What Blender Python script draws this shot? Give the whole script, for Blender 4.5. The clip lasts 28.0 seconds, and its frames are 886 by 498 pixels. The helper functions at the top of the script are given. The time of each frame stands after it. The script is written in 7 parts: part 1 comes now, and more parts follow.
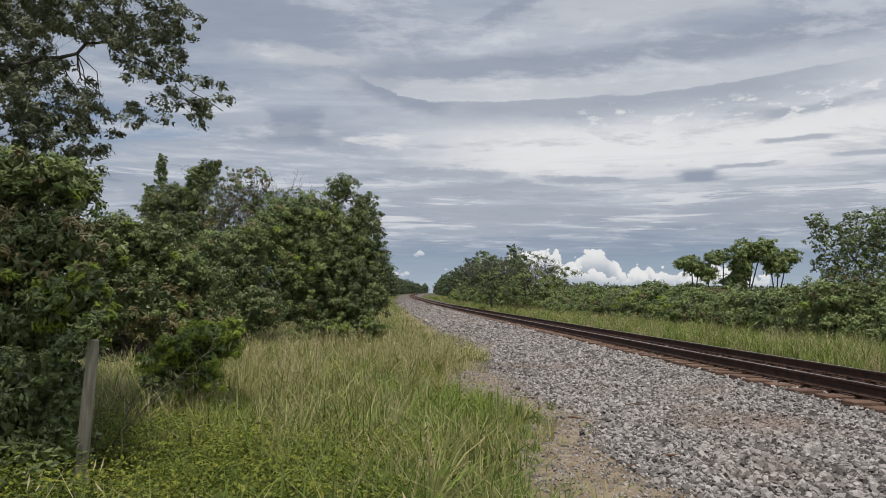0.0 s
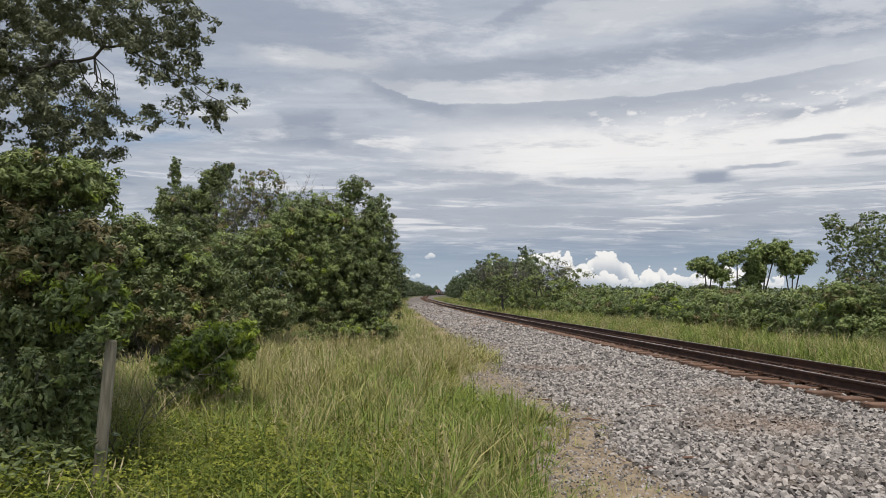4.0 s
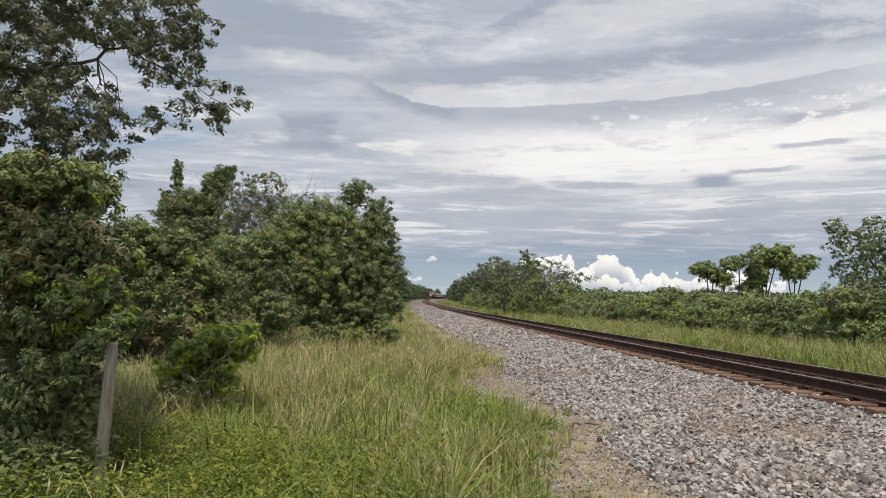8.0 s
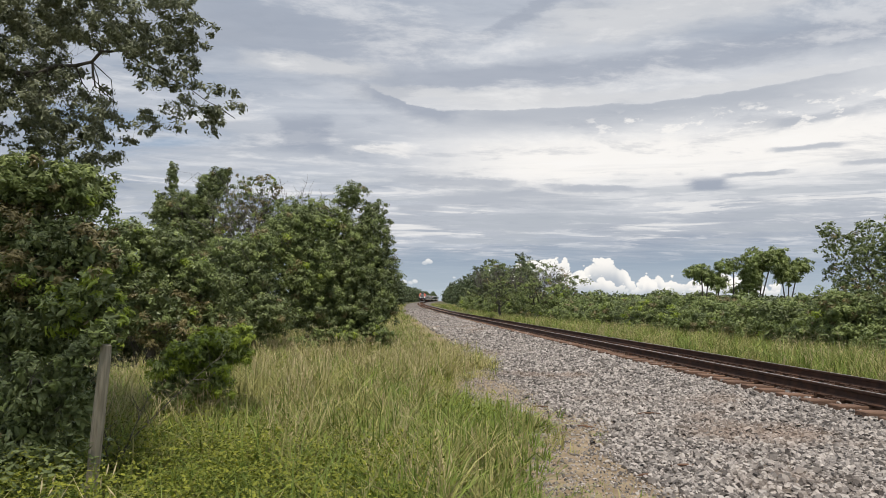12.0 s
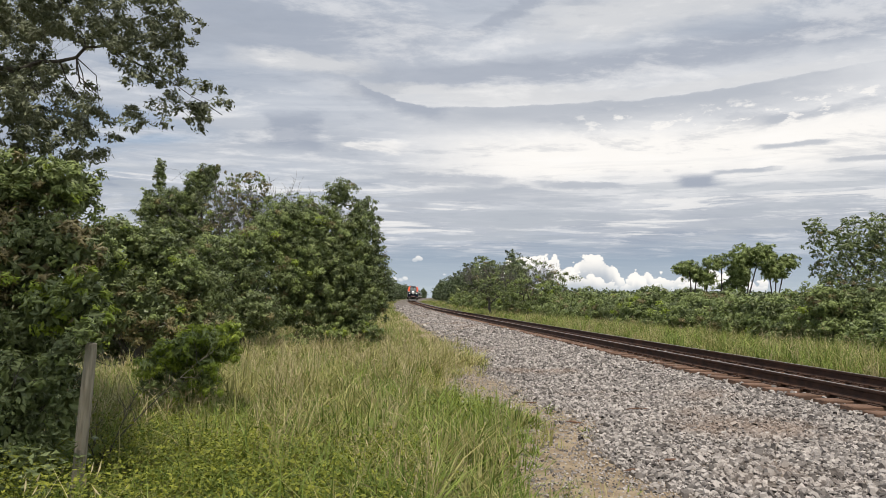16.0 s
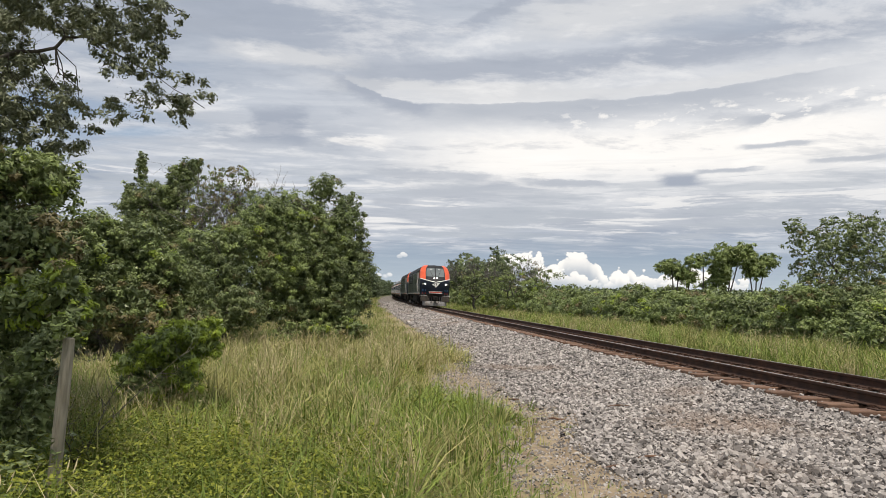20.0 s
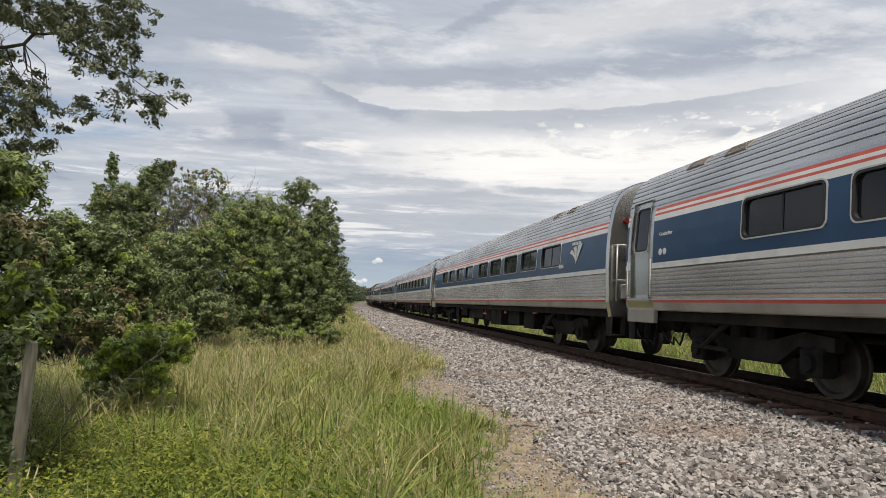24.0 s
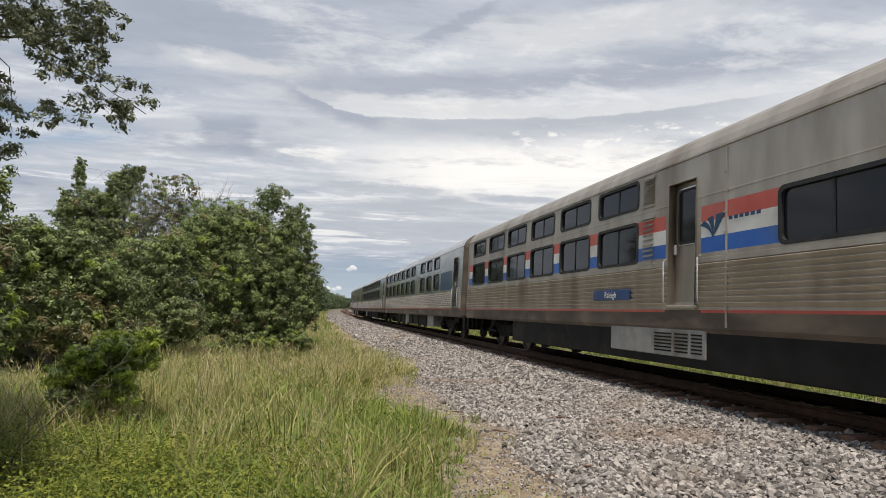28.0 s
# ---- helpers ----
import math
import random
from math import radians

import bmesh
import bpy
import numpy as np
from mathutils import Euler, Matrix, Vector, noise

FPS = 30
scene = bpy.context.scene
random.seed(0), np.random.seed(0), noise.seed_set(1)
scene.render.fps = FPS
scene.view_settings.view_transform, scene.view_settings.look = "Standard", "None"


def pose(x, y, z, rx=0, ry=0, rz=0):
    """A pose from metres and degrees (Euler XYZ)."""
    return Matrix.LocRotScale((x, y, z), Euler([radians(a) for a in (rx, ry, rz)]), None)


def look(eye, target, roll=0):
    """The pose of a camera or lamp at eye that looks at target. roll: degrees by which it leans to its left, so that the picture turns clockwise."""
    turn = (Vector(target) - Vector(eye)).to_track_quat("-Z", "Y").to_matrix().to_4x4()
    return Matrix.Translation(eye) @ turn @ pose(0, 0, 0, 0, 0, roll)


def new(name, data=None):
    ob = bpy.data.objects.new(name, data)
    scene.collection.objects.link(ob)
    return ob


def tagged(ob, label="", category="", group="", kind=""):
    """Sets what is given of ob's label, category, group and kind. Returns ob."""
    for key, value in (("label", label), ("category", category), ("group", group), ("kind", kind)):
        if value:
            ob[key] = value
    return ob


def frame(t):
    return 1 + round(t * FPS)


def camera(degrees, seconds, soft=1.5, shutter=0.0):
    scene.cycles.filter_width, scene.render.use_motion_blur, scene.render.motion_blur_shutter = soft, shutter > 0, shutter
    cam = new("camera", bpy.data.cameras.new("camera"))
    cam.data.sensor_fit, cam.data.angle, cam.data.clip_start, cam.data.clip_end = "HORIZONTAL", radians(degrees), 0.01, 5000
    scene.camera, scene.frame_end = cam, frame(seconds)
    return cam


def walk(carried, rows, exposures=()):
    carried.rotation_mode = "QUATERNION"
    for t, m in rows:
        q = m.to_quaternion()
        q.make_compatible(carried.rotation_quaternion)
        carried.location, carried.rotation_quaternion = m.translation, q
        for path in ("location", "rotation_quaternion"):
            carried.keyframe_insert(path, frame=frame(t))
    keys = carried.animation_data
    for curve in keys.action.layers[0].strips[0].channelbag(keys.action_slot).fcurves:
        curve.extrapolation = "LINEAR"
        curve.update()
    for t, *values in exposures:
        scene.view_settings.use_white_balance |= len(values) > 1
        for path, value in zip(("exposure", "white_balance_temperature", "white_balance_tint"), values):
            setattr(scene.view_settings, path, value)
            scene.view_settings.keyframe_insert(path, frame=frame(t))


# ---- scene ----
cam = camera(69.44, 28.0, soft=0.6)
# seconds, x, y, z, turn about x, y, z: carried by hand, swaying a little
PATH = [
    (0.0, -0.000, 0.000, 1.651, 94.03, -0.70, -0.05),
    (0.5, -0.009, 0.021, 1.647, 94.04, -0.69, 0.15),
    (1.0, -0.018, 0.021, 1.649, 94.03, -0.64, 0.35),
    (1.5, -0.030, 0.023, 1.646, 94.05, -0.54, 0.47),
    (2.0, -0.025, 0.018, 1.642, 94.09, -0.53, 0.67),
    (2.5, -0.030, 0.014, 1.642, 94.14, -0.57, 0.79),
    (3.0, -0.038, 0.010, 1.641, 94.18, -0.50, 0.82),
    (3.5, -0.034, 0.008, 1.640, 94.21, -0.59, 0.90),
    (5.5, -0.038, 0.020, 1.639, 94.21, -0.72, 0.95),
    (6.0, -0.041, 0.019, 1.640, 94.27, -0.71, 0.95),
    (6.5, -0.033, 0.014, 1.644, 94.36, -0.78, 1.01),
    (7.0, -0.036, 0.016, 1.645, 94.43, -0.80, 1.01),
    (7.5, -0.041, 0.018, 1.641, 94.47, -0.82, 1.03),
    (8.0, -0.041, 0.025, 1.640, 94.50, -0.88, 1.07),
    (8.5, -0.034, 0.031, 1.639, 94.48, -0.86, 1.19),
    (9.0, -0.044, 0.036, 1.636, 94.50, -0.85, 1.14),
    (9.5, -0.047, 0.039, 1.638, 94.51, -0.88, 1.10),
    (10.0, -0.041, 0.039, 1.639, 94.55, -0.97, 1.13),
    (10.5, -0.044, 0.039, 1.638, 94.63, -0.96, 1.05),
    (11.0, -0.043, 0.027, 1.637, 94.70, -0.96, 0.93),
    (11.5, -0.036, 0.014, 1.641, 94.73, -0.99, 0.79),
    (12.0, -0.021, -0.001, 1.640, 94.75, -0.94, 0.68),
    (12.5, -0.010, -0.011, 1.640, 94.71, -0.93, 0.60),
    (14.5, -0.008, 0.014, 1.637, 94.58, -0.87, 0.29),
    (15.0, -0.006, 0.006, 1.637, 94.55, -0.79, 0.17),
    (15.5, -0.002, 0.002, 1.634, 94.53, -0.71, 0.00),
    (16.0, -0.003, 0.002, 1.639, 94.49, -0.75, -0.19),
    (16.5, 0.010, 0.004, 1.640, 94.43, -0.72, -0.28),
    (17.0, 0.006, 0.015, 1.631, 94.42, -0.72, -0.46),
    (17.5, 0.007, 0.020, 1.630, 94.34, -0.75, -0.58),
    (18.0, 0.004, 0.022, 1.634, 94.22, -0.79, -0.69),
    (18.5, -0.003, 0.026, 1.631, 94.15, -0.86, -0.88),
    (19.0, -0.006, 0.029, 1.631, 94.07, -0.96, -1.07),
    (19.5, -0.002, 0.016, 1.632, 94.14, -1.07, -1.29),
    (20.0, 0.007, 0.008, 1.641, 94.20, -1.11, -1.59),
    (20.5, 0.015, 0.005, 1.637, 94.26, -1.14, -1.91),
    (21.0, 0.024, 0.006, 1.644, 94.26, -1.16, -2.14),
    (21.5, 0.026, 0.006, 1.640, 94.34, -1.21, -2.40),
    (23.5, 0.007, 0.029, 1.641, 94.76, -1.55, -3.58),
    (24.0, 0.010, 0.024, 1.638, 94.82, -1.62, -3.83),
    (24.5, 0.020, 0.006, 1.643, 94.91, -1.55, -4.12),
    (25.0, 0.022, -0.002, 1.647, 95.04, -1.58, -4.42),
    (25.5, 0.028, -0.010, 1.646, 95.18, -1.54, -4.73),
    (26.0, 0.042, -0.027, 1.646, 95.26, -1.51, -4.99),
    (26.5, 0.054, -0.035, 1.643, 95.31, -1.44, -5.24),
    (27.0, 0.056, -0.033, 1.633, 95.40, -1.43, -5.52),
    (27.5, 0.061, -0.040, 1.619, 95.53, -1.47, -5.81),
    (28.0, 0.061, -0.047, 1.618, 95.56, -1.49, -6.09),
]
# the camera brightens and warms a little as the clip goes on
EXPOSURES = [(0.0, 0.0, 6450, 10), (3.0, 0.12, 6550, 10), (6.0, 0.25, 6700, 10), (12.0, 0.30, 6800, 10), (18.0, 0.38, 6850, 10), (28.0, 0.40, 6850, 10)]
walk(cam, [(t, pose(*row)) for t, *row in PATH], EXPOSURES)

# ---- world and light ----
SUN_EL, SUN_ROT = 68.0, 183.0


def sky():
    world = bpy.data.worlds.new("overcast_sky")
    world.use_nodes = True
    scene.world = world
    tr = world.node_tree
    tr.nodes.clear()
    L = tr.links.new

    def put(sock, x):
        if isinstance(x, (int, float)):
            sock.default_value = x
        elif isinstance(x, tuple):
            sock.default_value = x
        else:
            L(x, sock)

    def math_(op, a, b=0.0, c=0.0):
        n = tr.nodes.new("ShaderNodeMath")
        n.operation = op
        for i, x in enumerate((a, b, c)):
            put(n.inputs[i], x)
        return n.outputs[0]

    def mix(fac, a, b):
        n = tr.nodes.new("ShaderNodeMix")
        n.data_type = "RGBA"
        put(n.inputs[0], fac)
        put(n.inputs[6], a)
        put(n.inputs[7], b)
        return n.outputs[2]

    def noise_(vec, scale, detail=6.0, rough=0.55, distort=0.0):
        n = tr.nodes.new("ShaderNodeTexNoise")
        L(vec, n.inputs["Vector"])
        n.inputs["Scale"].default_value, n.inputs["Detail"].default_value = scale, detail
        n.inputs["Roughness"].default_value, n.inputs["Distortion"].default_value = rough, distort
        return n.outputs["Fac"]

    def step(x, lo, hi):
        n = tr.nodes.new("ShaderNodeMapRange")
        n.interpolation_type = "SMOOTHSTEP"
        put(n.inputs[0], x)
        n.inputs[1].default_value, n.inputs[2].default_value = lo, hi
        return n.outputs[0]

    def vec3(a, b, c):
        n = tr.nodes.new("ShaderNodeCombineXYZ")
        for i, x in enumerate((a, b, c)):
            put(n.inputs[i], x)
        return n.outputs[0]

    def both(*xs):
        out = xs[0]
        for x in xs[1:]:
            out = math_("MULTIPLY", out, x)
        return out

    coord = tr.nodes.new("ShaderNodeTexCoord").outputs["Generated"]
    sep = tr.nodes.new("ShaderNodeSeparateXYZ")
    L(coord, sep.inputs[0])
    dx, dy, dz = sep.outputs
    up = math_("MAXIMUM", dz, 0.0)
    # azimuth from the y axis, to the right, and elevation, in degrees
    az = math_("MULTIPLY", math_("ARCTAN2", dx, dy), 57.2958)
    el = math_("MULTIPLY", math_("ARCSINE", dz), 57.2958)
    # the cloud deck as a flat sheet overhead, drawn out sideways
    lift = math_("ADD", up, 0.07)
    u, v = math_("DIVIDE", dx, lift), math_("DIVIDE", dy, lift)
    sheet = vec3(math_("MULTIPLY", u, 0.55), v, 0.0)
    wide = noise_(sheet, 0.55, 4.0, 0.5, 0.6)
    mid = noise_(sheet, 1.5, 7.0, 0.55, 0.4)
    fine = noise_(vec3(math_("MULTIPLY", u, 0.35), v, 3.0), 4.0, 8.0, 0.6, 0.5)

    nishita = tr.nodes.new("ShaderNodeTexSky")
    nishita.sky_type, nishita.sun_disc = "NISHITA", False
    nishita.sun_elevation, nishita.sun_rotation = radians(SUN_EL), radians(SUN_ROT)
    n = tr.nodes.new("ShaderNodeVectorMath")
    n.operation = "SCALE"
    L(nishita.outputs[0], n.inputs[0])
    n.inputs["Scale"].default_value = 0.10
    blue = n.outputs[0]

    # ragged coordinates, so that no edge is clean
    rag1 = math_("SUBTRACT", noise_(vec3(math_("MULTIPLY", az, 0.10), math_("MULTIPLY", el, 0.32), 1.0), 1.0, 7.0, 0.62), 0.5)
    rag2 = math_("SUBTRACT", noise_(vec3(math_("MULTIPLY", az, 0.16), math_("MULTIPLY", el, 0.55), 9.0), 1.0, 8.0, 0.62), 0.5)
    rag3 = math_("SUBTRACT", noise_(vec3(math_("MULTIPLY", az, 0.55), math_("MULTIPLY", el, 1.3), 5.0), 1.0, 6.0, 0.6), 0.5)
    rag4 = math_("SUBTRACT", noise_(vec3(math_("MULTIPLY", az, 0.5), math_("MULTIPLY", el, 1.1), 15.0), 1.0, 6.0, 0.6), 0.5)
    azr = math_("MULTIPLY_ADD", rag1, 9.0, az)
    elr = math_("MULTIPLY_ADD", rag2, 3.4, el)

    def below(x, lo, hi):
        return math_("SUBTRACT", 1.0, step(x, lo, hi))

    def stroke(a0, e0, slope, curve, half, over, under, rag):
        """A long cloud about a0, e0: fades out over it and under it, and at its ends."""
        da = math_("SUBTRACT", math_("MULTIPLY_ADD", rag4, 3.5 * min(1.0, half / 4), math_("MULTIPLY_ADD", rag1, 9.0 * rag, az)), a0)
        line = math_("MULTIPLY_ADD", math_("MULTIPLY_ADD", da, curve, slope), da, e0)
        d = math_("SUBTRACT", math_("MULTIPLY_ADD", rag3, min(0.7, 0.8 * under, over + 0.1), math_("MULTIPLY_ADD", rag2, 3.4 * rag, el)), line)
        return both(below(d, over * 0.4, over), step(d, -under, -under * 0.1), below(math_("ABSOLUTE", da), half * 0.45, half))

    # veil: soft, bright towards the sun, blue-grey high up and on the other side
    tone = math_("ADD", math_("MULTIPLY", wide, 0.5), math_("ADD", math_("MULTIPLY", mid, 0.3), math_("MULTIPLY", fine, 0.25)))
    grey = step(tone, 0.40, 0.66)
    deck = mix(grey, (0.245, 0.295, 0.385, 1), (0.47, 0.51, 0.58, 1))
    light = both(step(azr, -17.0, 9.0), step(elr, 5.5, 10.0), below(elr, 14.0, 24.0))
    deck = mix(math_("MULTIPLY", light, 0.62), deck, (0.72, 0.73, 0.75, 1))
    blue_grey, mid_grey, pale, white = (0.285, 0.325, 0.405, 1), (0.37, 0.405, 0.47, 1), (0.54, 0.56, 0.595, 1), (0.76, 0.76, 0.765, 1)
    for row, strength, colour in (
            ((-16.0, 22.0, 0.0, 0.0, 22.0, 4.0, 3.0, 1.0), 0.6, blue_grey),
            ((16.0, 19.9, 0.03, 0.0, 32.0, 1.7, 1.4, 0.6), 0.75, blue_grey),
            ((-12.0, 20.0, 0.0, 0.0, 8.0, 1.1, 0.9, 0.6), 0.7, pale),
            ((2.0, 18.2, 0.0, 0.0, 15.0, 0.9, 0.9, 0.6), 0.7, pale),
            ((20.0, 24.0, 0.05, 0.0, 17.0, 2.6, 2.3, 1.0), 0.7, pale),
            ((6.5, 24.8, 0.4, 0.0, 6.5, 1.0, 1.0, 0.6), 0.7, blue_grey),
            ((20.0, 12.0, 0.0, 0.0, 27.0, 3.4, 2.4, 0.7), 0.95, white),
            ((-17.0, 13.2, 0.0, 0.0, 13.0, 3.0, 2.4, 1.0), 0.5, mid_grey),
            ((-13.3, 14.0, 0.0, 0.0, 2.8, 2.3, 1.8, 0.5), 0.75, blue_grey),
            ((-6.5, 13.3, 0.0, 0.0, 4.5, 0.55, 0.5, 0.8), 0.65, white),
            ((31.0, 14.7, 0.08, 0.0, 5.5, 0.7, 0.7, 0.5), 0.7, mid_grey),
            ((4.5, 9.3, -0.02, 0.0, 9.5, 1.3, 1.7, 0.6), 0.8, mid_grey),
            ((0.5, 10.7, -0.02, 0.0, 7.0, 0.6, 0.6, 0.5), 0.75, mid_grey),
            ((14.0, 6.8, 0.0, 0.0, 42.0, 1.6, 1.5, 0.6), 0.78, mid_grey),
            ((30.0, 8.4, -0.02, 0.0, 9.0, 0.4, 0.5, 0.5), 0.75, mid_grey)):
        deck = mix(math_("MULTIPLY", stroke(*row), strength), deck, colour)
    # finer cloud relief over all of it
    curl = noise_(vec3(math_("MULTIPLY", u, 0.6), v, 11.0), 3.2, 9.0, 0.64, 0.25)
    deck = mix(both(step(curl, 0.50, 0.66), 0.38), deck, (0.78, 0.79, 0.81, 1))
    deck = mix(both(below(curl, 0.34, 0.47), 0.34), deck, (0.26, 0.30, 0.375, 1))
    # thin streaks low down
    bars = noise_(vec3(math_("MULTIPLY", az, 0.07), math_("MULTIPLY", el, 0.9), 7.0), 1.0, 8.0, 0.62, 0.5)
    low = both(below(el, 8.5, 13.0), step(el, 3.5, 5.0))
    deck = mix(both(step(bars, 0.50, 0.60), low, 0.6), deck, (0.36, 0.40, 0.46, 1))
    deck = mix(both(below(bars, 0.38, 0.46), low, 0.7), deck, (0.70, 0.71, 0.73, 1))
    # the shelf with its clean upper edge, and single small clouds before the bright band
    for row, strength, colour in (
            ((15.0, 17.0, 0.02, 0.0006, 24.0, 0.22, 2.6, 0.3), 0.8, (0.335, 0.372, 0.44, 1)),
            ((15.0, 17.5, 0.02, 0.0006, 24.0, 0.7, 0.55, 0.2), 0.5, pale),
            ((-4.0, 17.2, -0.25, 0.03, 5.5, 0.4, 1.3, 0.2), 0.85, blue_grey),
            ((-13.3, 14.2, 0.0, 0.0, 2.6, 2.2, 1.7, 0.35), 0.7, blue_grey),
            ((1.0, 10.7, -0.02, 0.0, 6.5, 0.45, 0.6, 0.3), 0.8, mid_grey),
            ((5.0, 9.4, -0.03, 0.0, 8.0, 0.7, 1.2, 0.35), 0.6, mid_grey),
            ((12.6, 10.0, -0.06, 0.0, 5.2, 0.4, 0.45, 0.35), 0.9, mid_grey),
            ((22.0, 9.8, 0.0, 0.0, 2.3, 1.1, 0.4, 0.2), 0.95, blue_grey),
            ((25.8, 10.7, 0.02, 0.0, 3.2, 0.28, 0.3, 0.3), 0.9, mid_grey),
            ((29.5, 12.4, 0.0, 0.0, 3.8, 0.35, 0.32, 0.3), 0.85, mid_grey),
            ((34.5, 10.9, 0.0, 0.0, 3.5, 0.3, 0.3, 0.3), 0.8, mid_grey),
            ((-3.2, 8.3, 0.0, 0.0, 2.2, 0.42, 0.4, 0.35), 0.9, mid_grey)):
        deck = mix(math_("MULTIPLY", stroke(*row), strength), deck, colour)
    ripple = both(step(rag4, 0.04, 0.14), step(az, 8.0, 16.0), step(el, 13.2, 14.4), below(el, 15.6, 16.8))
    deck = mix(math_("MULTIPLY", ripple, 0.75), deck, white)
    # clear blue-grey air close to the horizon
    haze = below(elr, 3.2, 5.6)
    deck = mix(math_("MULTIPLY", haze, 0.9), deck, mix(step(el, 0.0, 4.5), (0.38, 0.45, 0.52, 1), (0.25, 0.32, 0.415, 1)))
    # gaps with blue sky, towards the trees
    gap = both(below(az, -26.0, -17.0), step(el, 8.0, 14.0), below(mid, 0.36, 0.52))
    col = mix(math_("MULTIPLY", gap, 0.65), deck, blue)

    def cells(x, y, seed, scale):
        n = tr.nodes.new("ShaderNodeTexVoronoi")
        n.feature = "SMOOTH_F1"
        n.inputs["Smoothness"].default_value = 0.25
        n.inputs["Scale"].default_value = scale
        L(vec3(x, y, seed), n.inputs["Vector"])
        return n.outputs["Distance"]

    # the bank of heaped white clouds on the horizon: bulges upon bulges
    wx = math_("MULTIPLY_ADD", rag2, 0.9, az)
    wy = math_("MULTIPLY_ADD", rag1, 0.6, math_("MULTIPLY", el, 1.25))
    for shift, tall, seed, cover in ((0.0, 1.0, 2.0, 0.96), (7.3, 0.72, 9.0, 0.96)):
        big = cells(wx, wy, seed, 0.75)
        small = cells(wx, wy, seed + 4, 1.5)
        tiny = cells(wx, wy, seed + 8, 3.6)
        bulge = math_("ADD", math_("MULTIPLY", big, 0.95), math_("ADD", math_("MULTIPLY", small, 0.55), math_("MULTIPLY", tiny, 0.28)))
        along = noise_(vec3(math_("ADD", az, shift), 0.0, seed), 0.24, 3.0, 0.55)
        span = both(step(az, 1.2, 3.0), below(az, 25.0, 30.0))
        top = math_("MULTIPLY", math_("MULTIPLY_ADD", step(along, 0.34, 0.64), 2.5 * tall, 1.75 * tall), span)
        d = math_("SUBTRACT", math_("SUBTRACT", math_("MULTIPLY_ADD", bulge, -1.35, math_("ADD", top, 1.05)), el), 0.0)
        m = step(d, 0.0, 0.2)
        lit = math_("SUBTRACT", math_("MULTIPLY_ADD", below(d, 0.1, 2.4), 0.75, 0.72), math_("MULTIPLY", bulge, 0.62))
        body = mix(step(lit, 0.1, 0.95), (0.36, 0.41, 0.48, 1), (0.80, 0.795, 0.785, 1))
        col = mix(both(m, step(el, 0.6, 2.0), cover), col, body)
    for a0, e0, r in ((-2.1, 3.55, 0.55), (1.0, 1.9, 0.8), (-3.9, 1.7, 0.9)):
        da, de = math_("DIVIDE", math_("SUBTRACT", math_("MULTIPLY_ADD", rag1, 1.2, az), a0), r * 1.2), math_("DIVIDE", math_("SUBTRACT", math_("MULTIPLY_ADD", rag2, 0.3, el), e0), r * 0.6)
        q = math_("ADD", math_("MULTIPLY", da, da), math_("MULTIPLY", de, de))
        q = math_("MULTIPLY_ADD", math_("SUBTRACT", small, 0.3), 2.4, q)
        col = mix(math_("MULTIPLY", below(q, 0.3, 1.0), 0.8), col, mix(step(de, -0.9, 0.7), (0.42, 0.47, 0.54, 1), (0.74, 0.75, 0.76, 1)))

    bg = tr.nodes.new("ShaderNodeBackground")
    L(col, bg.inputs[0])
    bg.inputs[1].default_value = 1.0
    out = tr.nodes.new("ShaderNodeOutputWorld")
    L(bg.outputs[0], out.inputs[0])


sky()
sun = new("sun", bpy.data.lights.new("sun", "SUN"))
sun.data.energy, sun.data.angle, sun.data.color = 2.7, radians(7), (1.0, 0.95, 0.86)
sun_from = Vector((math.sin(radians(SUN_ROT)) * math.cos(radians(SUN_EL)), math.cos(radians(SUN_ROT)) * math.cos(radians(SUN_EL)), math.sin(radians(SUN_EL))))
sun.matrix_world = look(sun_from * 100, (0, 0, 0))


